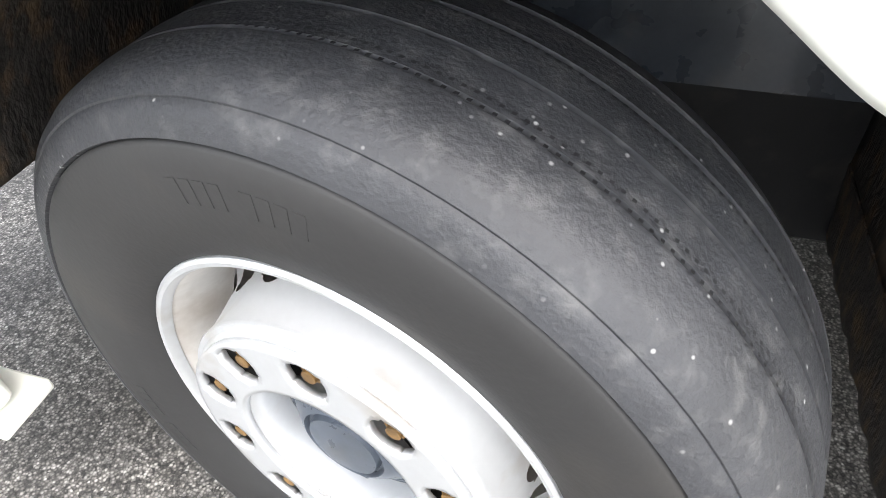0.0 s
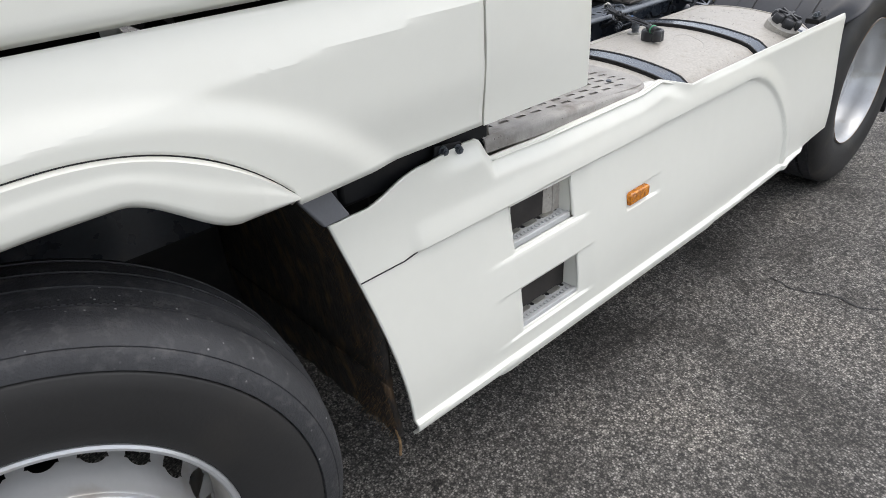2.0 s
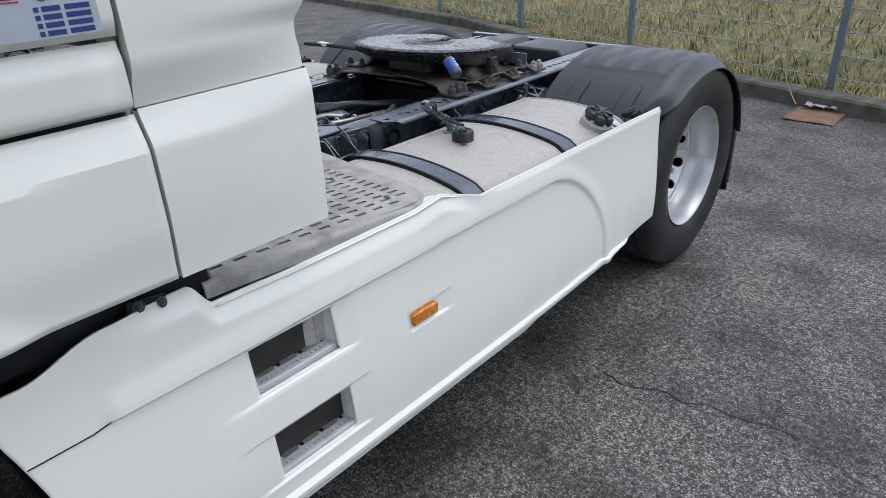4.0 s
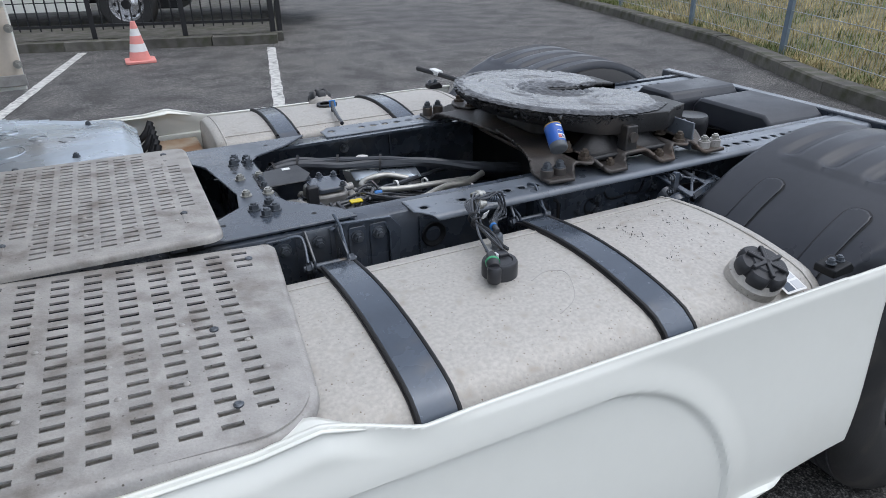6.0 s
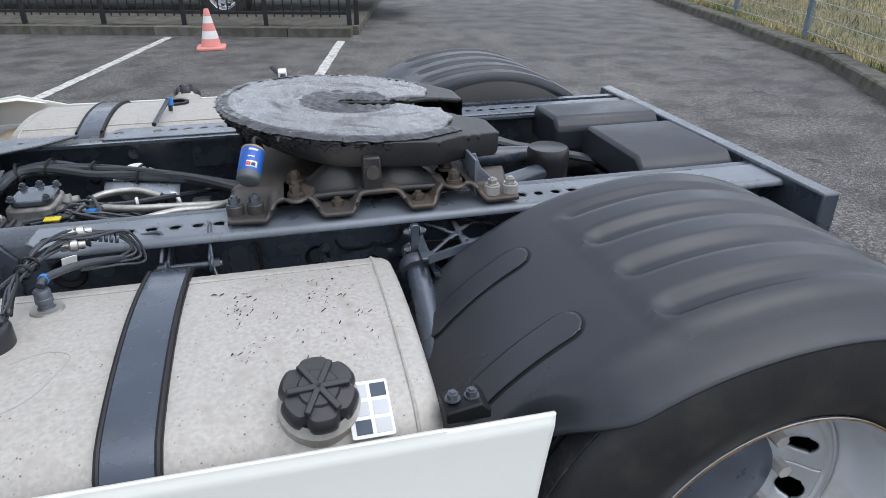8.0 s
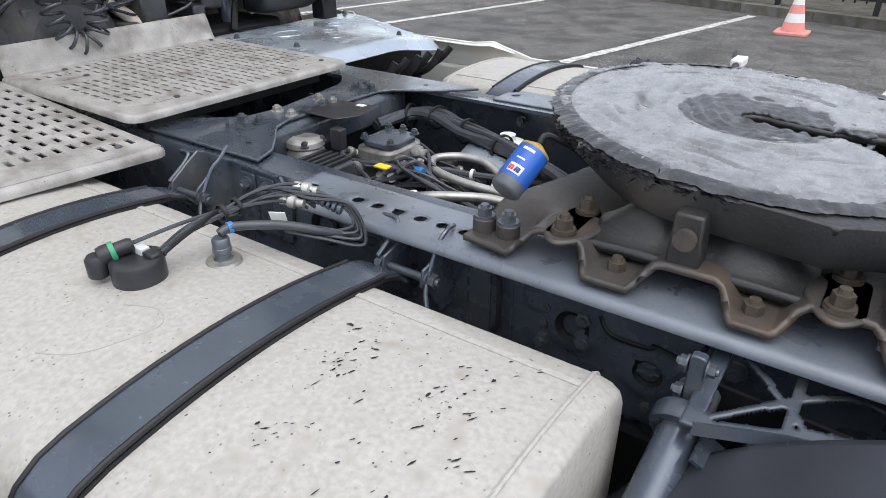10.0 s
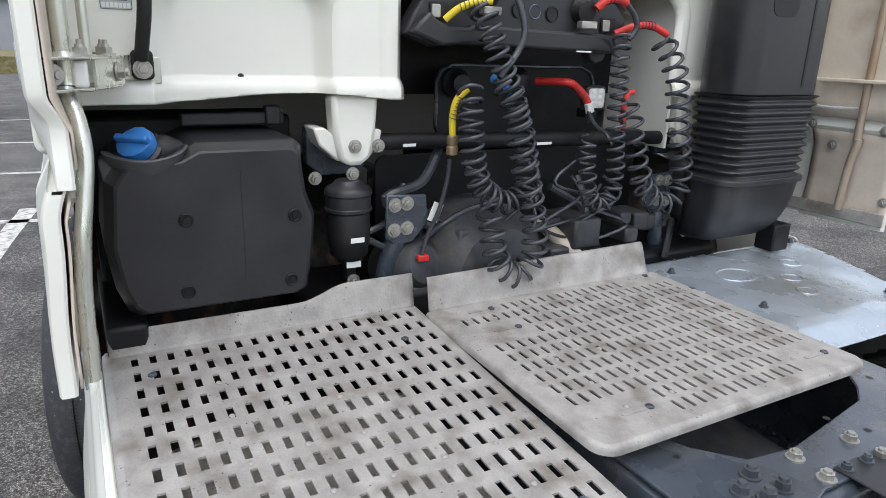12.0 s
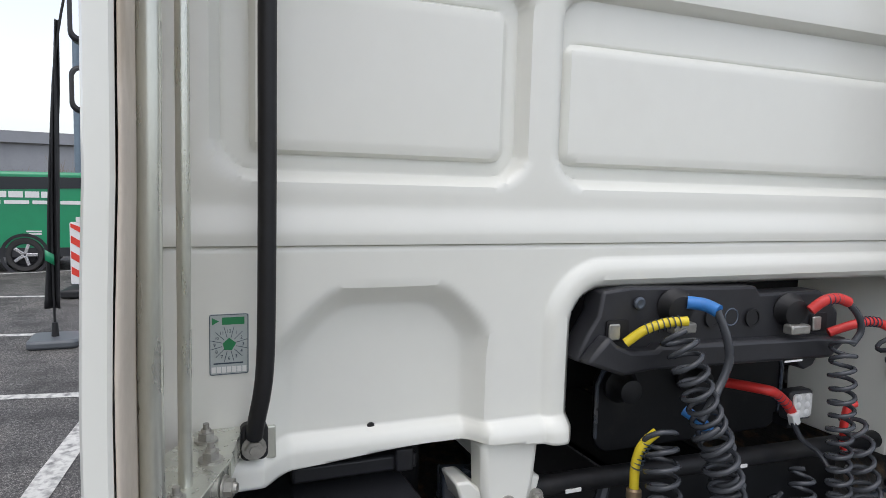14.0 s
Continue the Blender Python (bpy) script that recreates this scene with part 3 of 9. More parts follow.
    for k, (da, rr0, w, hh) in enumerate(((95, 0.40, 0.16, 0.028), (205, 0.40, 0.16, 0.028), (-20, 0.40, 0.16, 0.028))):
        bm = bmesh.new()
        nb = 9
        for q in range(nb):
            if q == 4:
                continue
            a0 = radians(da) + (q - nb / 2) * w / nb / rr0
            pts = [(rr0 - hh / 2, a0), (rr0 + hh / 2, a0), (rr0 + hh / 2, a0 + 0.75 * w / nb / rr0), (rr0 - hh / 2, a0 + 0.75 * w / nb / rr0)]
            lo = [bm.verts.new(m @ Vector((r * math.cos(t), r * math.sin(t), 0.1572))) for r, t in pts]
            hi = [bm.verts.new(m @ Vector((r * math.cos(t), r * math.sin(t), 0.1585))) for r, t in pts]
            bm.faces.new(hi)
            for i in range(4):
                bm.faces.new((lo[i], lo[(i + 1) % 4], hi[(i + 1) % 4], hi[i]))
        part("side_lettering", bm, TYRE, wheel)
    bm = bmesh.new()
    for q, w in enumerate((0.010, 0.012, 0.010)):
        x = -0.020 + q * 0.016
        bm_box(bm, (x, -0.006 + 0, 0), (x + w, 0.006, 0.0015), m @ pose(0, -0.078, 0.1255, 37, 0, 0))
    part("embossed_mark", bm, HUB, wheel)
    bm = bmesh.new()
    bm_cyl(bm, (0, y0 + s * 0.1, 0.505), (0, s * 0.4, 0.505), 0.11, n=24)
    part("axle_hub", bm, DARK, wheel)
    return wheel


wheel_front(-1)
wheel_front(1)


def wheel_rear(side):
    s = side
    d = (0, s, 0)
    ax = (AX_R, s * 1.03, 0.505)
    tyre_prof = [(0.298, 0.135), (0.318, 0.152), (0.36, 0.163), (0.41, 0.165), (0.455, 0.157), (0.478, 0.147), (0.494, 0.136), (0.503, 0.12)]
    wheel = part("rear_wheel", lathe(tyre_prof, ax, d, 96), REARTYRE, truck, "black dual rear tyre with a deep silver rim")
    bm = bmesh.new()
    tread = []
    for h0, h1 in ((0.12, 0.07), (0.062, 0.004), (-0.004, -0.062), (-0.07, -0.12)):
        tread += [(0.488, h0), (0.505, h0 - 0.003), (0.505, h1 + 0.003), (0.488, h1)]
    tread += [(0.49, -0.14), (0.45, -0.155), (0.30, -0.13)]
    bm_lathe(bm, tread, ax, d, 96)
    part("tread", bm, TREAD, wheel)
    ax2 = (AX_R, s * 0.69, 0.505)
    bm = lathe([(0.298, 0.13), (0.36, 0.16), (0.455, 0.155), (0.503, 0.12), (0.505, 0), (0.503, -0.12), (0.455, -0.155), (0.36, -0.16), (0.298, -0.13)], ax2, d, 72)
    part("inner_tyre", bm, TYRE, wheel)
    rim = [(0.298, 0.136), (0.3005, 0.143), (0.2975, 0.1455), (0.2935, 0.143), (0.288, 0.128), (0.279, 0.105), (0.2765, 0.08), (0.270, 0.055), (0.266, 0.04), (0.258, 0.025), (0.254, 0.012)]
    part("rim", lathe(rim, ax, d, 96), RIM, wheel, "deep silver rim")
    part("rim_edge", lathe([(0.2965, 0.1455), (0.2985, 0.1472), (0.3005, 0.1455)], ax, d, 96), NUT, wheel, "rust along the rim's lip")
    m = frame_at(ax, d)
    ringp = [(0.255, 0.012), (0.252, 0.018), (0.247, 0.019), (0.244, 0.014), (0.241, 0.014), (0.238, 0.019), (0.233, 0.017), (0.2305, 0.009)]
    part("disc_ring", lathe(ringp, ax, d, 96), RIM, wheel)

    def cone(u, v):
        a = u / 0.2
        r = 0.232 - v
        return m @ Vector((r * math.cos(a), r * math.sin(a), 0.010 - 0.045 * sstep(0.0, 0.06, v)))
    P = 2 * math.pi * 0.2
    def holes(u, v):
        return math.hypot((u % (P / 10)) - P / 20, v - 0.035) - 0.0235
    part("wheel_disc", sheet([P * i / 200 for i in range(201)], lines(0, 0.12, 0.006), cone, holes), RIM, wheel, "concave silver disc with round vent holes", solid=0.01)
    hub = [(0.135, -0.035), (0.13, -0.022), (0.12, -0.018), (0.10, -0.012), (0.09, -0.004), (0.07, 0.0), (0.0, 0.002)]
    part("hub", lathe(hub, ax, d, 40), HUB, wheel)
    for i in range(10):
        a = radians(36 * i)
        p = m @ Vector((0.1525 * math.cos(a), 0.1525 * math.sin(a), -0.035))
        part("wheel_nut", bm_cyl(bmesh.new(), p, p + Vector(d) * 0.03, 0.016, n=6), RIMIN, wheel)
    return wheel


wheel_rear(-1)
wheel_rear(1)
part("rear_axle", bm_lathe(bm_cyl(bmesh.new(), (AX_R, -0.9, 0.505), (AX_R, 0.9, 0.505), 0.075, n=20), [(0.0, -0.18), (0.16, -0.16), (0.21, 0), (0.16, 0.16), (0, 0.18)], (AX_R - 0.03, 0, 0.505), (1, 0, 0), 24), DARK, truck)
part("front_axle", box((-0.06, -0.85, 0.38), (0.06, 0.85, 0.48)), DARK, truck, bevel=0.015)


# ---- cab side: lower panel with wheel arch ----
Z_SEAM = 1.388          # the gap under the door and upper cab panels
Z_SILL = 1.070          # the cab's lower edge
ARCH_X = 0.19           # the crown of the arch


def arch_line(t, outer):
    """A point of the arch's opening (inner) or of the seam above its trim (outer): t from -1, at the front foot, over 0, the crown, to 1, the rear foot."""
    if t < 0:
        a, b, n = (0.67, 0.39, 2.0) if outer else (0.583, 0.31, 2.1)
        q = -t * math.pi / 2
        return ARCH_X - a * math.sin(q) ** (2 / n), 0.86 + b * max(math.cos(q), 0.0) ** (2 / n)
    x = ARCH_X + 0.353 * t
    dx = x - ARCH_X
    return x, (1.25 - dx * dx - 2.6 * dx ** 4 if outer else 1.17 - 0.09 * sstep(0.265, 0.437, x))


def seam_z(x):
    if x > 0.545 or x < -0.479:
        return 0.0
    if x > ARCH_X:
        return arch_line((x - ARCH_X) / 0.353, True)[1]
    return 0.86 + 0.39 * max(0.0, 1 - (abs(x - ARCH_X) / 0.67) ** 2) ** 0.5


def cab_side_y(x, z):
    """Outer face of the lower cab side (positive, from the centre plane)."""
    y = 1.215
    crease = 1.283 + 0.045 * (x - 0.30) / 0.72
    y -= 0.030 * min(max((z - crease) / (Z_SEAM - crease), 0.0), 1.0)
    reach = math.hypot((x - ARCH_X) / 1.0, (z - 0.62) * 1.08) - 0.73
    y += 0.013 * sstep(0.035, -0.03, reach)
    y -= 0.012 * sstep(1.20, Z_SILL, z) * sstep(0.5, 0.75, x)
    return y


def cab_lower(side):
    def low(x):
        return Z_SILL if x > 0.543 else (0.86 if x < -0.479 else seam_z(x) + 0.0015)
    def place(x, f):
        z = low(x) + f * (Z_SEAM - 0.004 - low(x))
        return Vector((x, side * cab_side_y(x, z), z))
    bm = sheet(lines(-1.30, 1.003, 0.012, (-0.479, 0.543, 0.5435)), lines(0, 1, 0.04), place)
    return part("cab_lower_side", bm, WHITE, truck, "white cab lower side panel", solid=0.012, smooth=11)


def arch_trim(side):
    """The white trim round the wheel opening."""
    def place(t, v):
        xi, zi = arch_line(t, False)
        xo, zo = arch_line(t, True)
        x, z = xi + v * (xo - xi), zi + v * (zo - zi)
        k = min(1.0, math.hypot(xo - xi, zo - zi) / 0.07)
        y = cab_side_y(x, z) + 0.001 + k * (0.009 * sstep(0.0, 0.16, v) - 0.009 * sstep(0.93, 1.0, v) - 0.003 * sstep(0.50, 0.75, v))
        return Vector((x, side * y, z))
    ts = [-1 + 2 * i / 160 for i in range(161)]
    bm = sheet(ts, lines(0, 0.985, 0.06), place)
    part("wheel_arch_trim", bm, WHITE, truck, "white wheel arch trim", solid=0.02)
    edge = [arch_line(t, True) for t in ts]
    part("trim_gap", bm_ribbon(bmesh.new(), [(x, side * (cab_side_y(x, z) - 0.004), z) for x, z in edge], (0, 1, 0), 0.006, 0.005), BLACK, truck)


for s in (-1, 1):
    cab_lower(s)
    arch_trim(s)


def wheel_liner(side):
    def place(u, v):
        c, s_ = math.cos(u), math.sin(u)
        x = 0.04 + (0.685 * abs(c) ** 0.625 if c > 0 else -0.60 * abs(c) ** 0.8)
        return Vector((x, side * v, 0.5 + 0.69 * abs(s_) ** (0.625 if c > 0 else 0.8)))
    bm = sheet([radians(164 * i / 84) for i in range(85)], lines(0.34, 1.165, 0.055), place)
    part("wheel_liner", bm, LINER, truck, "black textured wheel arch liner with mud", solid=0.012)
    def flap(u, v):
        return Vector((0.722 + 0.020 * u, side * v, 0.505 - 0.185 * u + 0.008 * math.sin(v * 60) * u))
    part("spray_flap", sheet(lines(0, 1, 0.07), lines(0.34, 1.163, 0.03), flap), LINER, truck, "black bristled spray flap with dried mud", solid=0.012)
    rng = random.Random(51)
    bm = bmesh.new()
    for k in range(1100):
        z, y = rng.uniform(0.33, 0.98), rng.uniform(1.0, 1.160)
        c = ((z - 0.5) / 0.69) if z > 0.5 else 0.0
        x = 0.04 + 0.685 * max(0.0, 1 - max(c, 0.0) ** 3.2) ** 0.3125 - 0.006 if z > 0.5 else 0.720
        L = rng.uniform(0.008, 0.020)
        b = Vector((x, side * y, z))
        tip = b + Vector((-L, side * rng.uniform(-0.3, 0.6) * L, -rng.uniform(0.2, 1.0) * L))
        vs3 = [bm.verts.new(b + Vector((0, 0.0009, 0))), bm.verts.new(b + Vector((0, -0.0009, 0.0008))), bm.verts.new(tip)]
        bm.faces.new(vs3)
    tagged(part("bristle", bm, BRISTLE, truck, smooth=0), kind="stuff")
    part("hanging_thread", tube([(0.728, side * 1.150, 0.34), (0.733, side * 1.153, 0.29), (0.730, side * 1.151, 0.25)], 0.004, 7), BRISTLE, truck)
    part("inner_fender", box((-0.62, min(side * 0.33, side * 0.35), 0.30), (0.74, max(side * 0.33, side * 0.35), 1.18)), DARK, truck, bevel=0.004)


BRISTLE = mat("muddy_bristle", (0.30, 0.19, 0.10), 0.8, var=0.5, scale=60)
LINER = mat("spray_liner", (0.038, 0.034, 0.031), 0.6, var=0.5, scale=55, dirt=(0.17, 0.105, 0.055), dirt_amt=0.34, dirt_scale=26, bump=1.0, bump_scale=110, stretch=(1, 1, 0.45))
for s in (-1, 1):
    wheel_liner(s)


# ---- cab upper sides, collar, rear wall ----
def cab_upper(side):
    def mid(x, z):
        return Vector((x, side * (1.186 + 0.020 * sstep(Z_SEAM, Z_SEAM + 0.02, z) - 0.012 * sstep(1.47, 1.506, z)), z))
    part("cab_mid_side", sheet(lines(-1.30, 1.0, 0.06), lines(Z_SEAM + 0.004, 1.506, 0.01), mid), WHITE, truck, "white sill panel under the door", solid=0.012)
    def place(x, z):
        return Vector((x, side * (1.204 + 0.008 * sstep(1.514, 1.53, z) - 0.03 * sstep(1.9, 2.9, z)), z))
    part("cab_upper_side", sheet(lines(-1.30, 1.0, 0.06), lines(1.514, 2.95, 0.03), place), WHITE, truck, "white upper cab side", solid=0.012)


def bm_loft(rings):
    """A closed skin through rings of equal length, capped at both ends."""
    bm = bmesh.new()
    rows = [[bm.verts.new(p) for p in r] for r in rings]
    n = len(rows[0])
    for a, b in zip(rows, rows[1:]):
        for i in range(n):
            bm.faces.new((a[i], a[(i + 1) % n], b[(i + 1) % n], b[i]))
    bm.faces.new(list(reversed(rows[0]))), bm.faces.new(rows[-1])
    bmesh.ops.recalc_face_normals(bm, faces=bm.faces)
    return bm


def collar(side, back=0.0):
    """The side deflector behind the cab: two hollow mouldings with a broad flat rear end."""
    T = 0.026
    def front_y(z):
        return 1.205 - 0.03 * sstep(1.9, 2.9, z) - 0.030 * sstep(1.47, 1.40, z)
    def rear_y(z):
        return 1.189 - 0.007 * sstep(1.75, 2.0, z) - 0.02 * sstep(2.0, 2.9, z) - 0.020 * sstep(1.530, 1.486, z)
    def rear_x(z):
        return 1.390 - 0.017 * sstep(1.535, 1.480, z) + 0.008 * sstep(1.46, 1.41, z) - 0.01 * sstep(1.8, 2.9, z) - back
    def section(x0, x1, ya, yb, t, z):
        out = [(x0 + (x1 - x0) * u, ya + (yb - ya) * u ** 1.6) for u in (0, 0.2, 0.4, 0.6, 0.75, 0.88)]
        out += [(x1 - 0.010, yb), (x1 - 0.002, yb - 0.003), (x1, yb - 0.008), (x1, yb - t + 0.004), (x1 - 0.004, yb - t)]
        out += [(x0 + 0.16, ya - t), (x0, ya - t)]
        k = 0.016 * sstep(1.36, 1.39, z) * sstep(1.49, 1.44, z)
        return [(x, side * y, z + k * (x - 1.0)) for x, y in out]
    low_top = Z_SEAM
    zs = [low_top + 0.0025, 1.43, 1.45, 1.47, 1.480, 1.487, 1.495, 1.505, 1.515, 1.523, 1.530, 1.54, 1.57, 1.65, 1.75, 1.85, 1.95, 2.1, 2.4, 2.7, 2.95]
    part("upper_collar", bm_loft([section(1.012, rear_x(z), front_y(z), rear_y(z), T, z) for z in zs]), WHITE, truck, "white upper side collar", smooth=24)
    def low_front(z):
        return 1.213 - 0.030 * min(max((z - 1.328) / (low_top - 1.328), 0.0), 1.0) - 0.012 * sstep(1.22, 1.066, z)
    def low_rear(z):
        return 1.204 - 0.010 * sstep(1.15, 1.33, z) - 0.020 * sstep(1.350, 1.418, z)
    lz = [1.066, 1.072, 1.10, 1.15, 1.20, 1.25, 1.29, 1.31, 1.324, 1.332, 1.345, 1.36, 1.375, 1.39, low_top - 0.0025]
    part("side_collar", bm_loft([section(1.012, 1.380 - 0.008 * sstep(1.33, 1.066, z) - back, low_front(z), low_rear(z), T, z) for z in lz]), WHITE, truck, "white lower side collar", smooth=24)
    # dusty inner faces
    part("collar_inner", sheet(lines(0, 1, 0.1), lines(1.425, 2.95, 0.05), lambda u, z: Vector((0.99 + u * (rear_x(z) - 0.9925), side * (1.1465 + (rear_y(z) - T - 0.002 - 1.1465) * u), z))), CREAM, truck, "dusty cream inner face", solid=0.004)
    part("lower_collar_inner", sheet(lines(0, 1, 0.1), lines(1.08, Z_SEAM - 0.01, 0.03), lambda u, z: Vector((1.02 + u * (0.354 - back), side * (low_front(z) + (low_rear(z) - low_front(z)) * u - T - 0.0045), z))), CREAM, truck, "dusty cream inner face", solid=0.004)
    for x, z in ((1.30, 1.165), (1.305, 1.30), (1.10, 1.33)):
        bolt_at(truck, (x, side * (low_rear(z) - T - 0.012), z), (0, -side, 0), M_BOLTZ)


for s in (-1, 1):
    cab_upper(s)
    collar(s, 0.065 if s > 0 else 0.0)

CUT = (-0.450, 0.455, 1.30, 1.775, 0.075)


def wall_hole(y, z):
    d = sd_rrect(y, z, *CUT)
    return d


def wall_bottom(y):
    b = 1.484 + 0.018 * sstep(-1.0, -0.7, y) - 0.012 * sstep(-0.62, -0.46, y)
    return b


def wall_x(y, z):
    """Back face of the cab: pressed panels."""
    x = 0.972
    x += 0.011 * sstep(1.915, 1.868, z) * sstep(1.8555, 1.859, z) + 0.005 * sstep(1.853, 1.846, z)      # lap seam under the upper wall
    x -= 0.028 * sstep(0.009, -0.007, sd_rrect(y, z, -1.06, -0.545, 1.955, 2.30, 0.06))
    x += 0.015 * sstep(0.004, -0.004, sd_rrect(y, z, -1.00, -0.59, 2.00, 2.24, 0.015))
    x -= 0.028 * sstep(0.009, -0.007, sd_rrect(y, z, -0.48, 0.62, 1.955, 2.30, 0.06))
    x += 0.015 * sstep(0.004, -0.004, sd_rrect(y, z, -0.455, 0.58, 2.00, 2.20, 0.015))
    k = 0.010
    sides = (z - 1.786, y + 0.606, ((y + 0.690) + (z - 1.786)) * 0.72, (-(y + 0.885) + (z - 1.786)) * 0.66, -(y + 0.99) * 0.8)
    d = k * math.log(sum(math.exp(min(q / k, 60)) for q in sides))
    ramp = min(max((0.003 - d) / 0.042, 0.0), 1.0)
    x -= 0.046 * (1 - (1 - ramp) ** 1.7)                                            # hollow scoop
    x += 0.022 * sstep(1.537, 1.512, z)                                              # turned lower flange
    x += 0.012 * sstep(0.05, 0.03, wall_hole(y, z)) - 0.014 * sstep(0.014, 0.0, wall_hole(y, z))
    return x


ys = lines(-1.145, 1.145, 0.0075, (CUT[0], CUT[1]))
wall = part("cab_rear_wall", sheet(ys, lines(1.47, 2.40, 0.0065, (CUT[3], 1.8555, 1.859)) + [2.5, 2.7, 2.95], lambda y, z: Vector((wall_x(y, z), y, z)), wall_hole, lambda y: (wall_bottom(y), 2.95)), WHITE, truck,
            "white pressed-steel cab rear wall", solid=-0.010)
part("cab_floor", box((-1.28, -1.14, 1.50), (0.66, 1.14, 1.53)), DARK, truck)
part("cab_roof", box((-1.30, -1.18, 2.93), (0.99, 1.18, 2.97)), WHITE, truck, bevel=0.01)
part("cab_front", box((-1.34, -1.19, 0.36), (-1.30, 1.19, 2.95)), WHITE, truck, bevel=0.01)
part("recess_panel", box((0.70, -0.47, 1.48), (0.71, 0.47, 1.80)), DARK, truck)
bm = sheet(lines(0.70, 0.985, 0.03), lines(-0.46, 0.47, 0.03), lambda x, y: Vector((x, y, 1.785)))
part("recess_top", bm, WHITE, truck, solid=0.006)
part("recess_side", box((0.70, 0.465, 1.33), (0.985, 0.475, 1.79)), WHITE, truck, bevel=0.003)
part("recess_side", box((0.70, -0.475, 1.50), (0.985, -0.465, 1.79)), CREAM, truck, bevel=0.003)

# ---- side skirt ----
def skirt_top(x):
    z = 0.972 + 0.044 * sstep(0.70, 0.86, x)
    if x > 1.026:
        z = 1.016 - 0.058 * sstep(1.035, 1.085, x) - 0.006 * sstep(1.085, 1.30, x)
    if x > 1.70:
        z = 0.952 + 0.013 * min((x - 1.70) / 0.10, 1.0)
    if x > 1.80:
        z = 0.965 - 0.051 * min((x - 1.80) / 0.165, 1.0)
    if x > 2.02:
        z = 0.914 - 0.004 * (x - 2.02)
    return z


def skirt_bot(x):
    z = 0.362
    z -= 0.030 * sstep(0.95, 1.10, x) * sstep(2.35, 2.15, x)
    z += 0.09 * sstep(2.2, 3.2, x)
    return z


def skirt_front(z):
    t = (z - 0.338) / (0.98 - 0.338)
    return 0.738 - 0.12 * max(t, 0) ** 1.8 if t < 1 else 0.618


def skirt_rear(z):
    return 3.085 + 0.20 * (z - 0.40)


STEPS = ((1.125, 1.362, 0.700, 0.818), (1.130, 1.365, 0.464, 0.590))


def skirt(side):
    def hole(u, z):
        return min(sd_rrect(u, z, a, b, c, d, 0.005) for a, b, c, d in STEPS)
    def warp(x, z):
        if x < 1.0:
            f = skirt_front(z)
            return f + (x - 0.62) / (1.0 - 0.62) * (1.0 - f)
        if x > 2.7:
            r = skirt_rear(z)
            return 2.7 + (x - 2.7) / (3.16 - 2.7) * (r - 2.7)
        return x
    def place(x, z):
        xx = warp(x, z)
        y = -SK(z)
        top = skirt_top(x)
        y -= 0.020 * sstep(0.0, 0.055, z - (top - 0.055)) * sstep(0.86, 1.0, x) * sstep(1.965, 1.81, x)      # leaning top band
        y -= 0.006 * sstep(top - 0.02, top, z) * sstep(1.95, 2.1, x)
        # the upper band stands a little proud; its lower edge turns down at the rear
        rise = 0.828 + 0.006 * sstep(0.9, 1.4, xx) + 0.004 * sstep(1.4, 2.2, xx)
        over = z - rise if xx < 2.30 else math.hypot((xx - 2.30) * 0.97, max(z - 0.485, 0)) - (rise - 0.485)
        w = 0.003 + 0.005 * sstep(2.28, 2.40, xx)
        y += 0.0105 * sstep(-w, w, over) * (1 - 0.8 * sstep(0.010, 0.075, over)) * sstep(0.80, 0.84, xx)
        sill = 0.405 + 0.03 * sstep(2.0, 3.1, xx) - 0.008 * sstep(0.7, 1.2, xx)
        y += 0.013 * sstep(sill + 0.011, sill + 0.004, z) - 0.034 * sstep(sill - 0.008, sill - 0.060, z)      # sill bar
        for a, b, c, d in STEPS:
            # hollows running out to both sides of an opening
            band = sstep(c - 0.012, c - 0.006, z) * sstep(d + 0.009, d + 0.003, z)
            run = sstep(b + 0.085, b, xx) if xx > b else (sstep(a - 0.13, a, xx) if xx < a else 1.0)
            y -= (0.0075 if a <= xx <= b + 0.1 else 0.0055) * band * run
        band = sstep(0.628, 0.634, z) * sstep(0.690, 0.684, z)
        y -= 0.009 * band * (sstep(1.80, 1.715, xx) if xx > 1.66 else sstep(1.595, 1.605, xx))
        return Vector((xx, side * y, z))
    us = lines(0.62, 3.16, 0.0080, (1.125, 1.1305, 1.362, 1.366, 1.600, 1.606))
    vs = lines(0.30, 1.02, 0.0055, (0.700, 0.818, 0.464, 0.590, 0.8245, 0.828, 0.8315, 0.834, 0.8375, 0.841, 0.688, 0.694, 0.821, 0.827, 0.452, 0.458, 0.593, 0.599, 0.628, 0.634, 0.684, 0.690))
    bm = sheet(us, vs, place, hole, lambda x: (skirt_bot(x), skirt_top(x)))
    sk = part("side_skirt", bm, WHITE, truck, "white plastic side skirt with two step openings", solid=0.008, smooth=28)
    gap = [(skirt_front(0.822) + 0.003, side * 1.1775, 0.822), (0.785, side * 1.1775, 0.823), (0.815, side * 1.1785, 0.829), (0.845, side * 1.1775, 0.836)]
    part("panel_gap", bm_ribbon(bmesh.new(), gap, (0, 0.2, 1), 0.0022, 0.003), BLACK, sk)
    return sk


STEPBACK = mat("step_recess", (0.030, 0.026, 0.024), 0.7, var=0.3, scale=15)


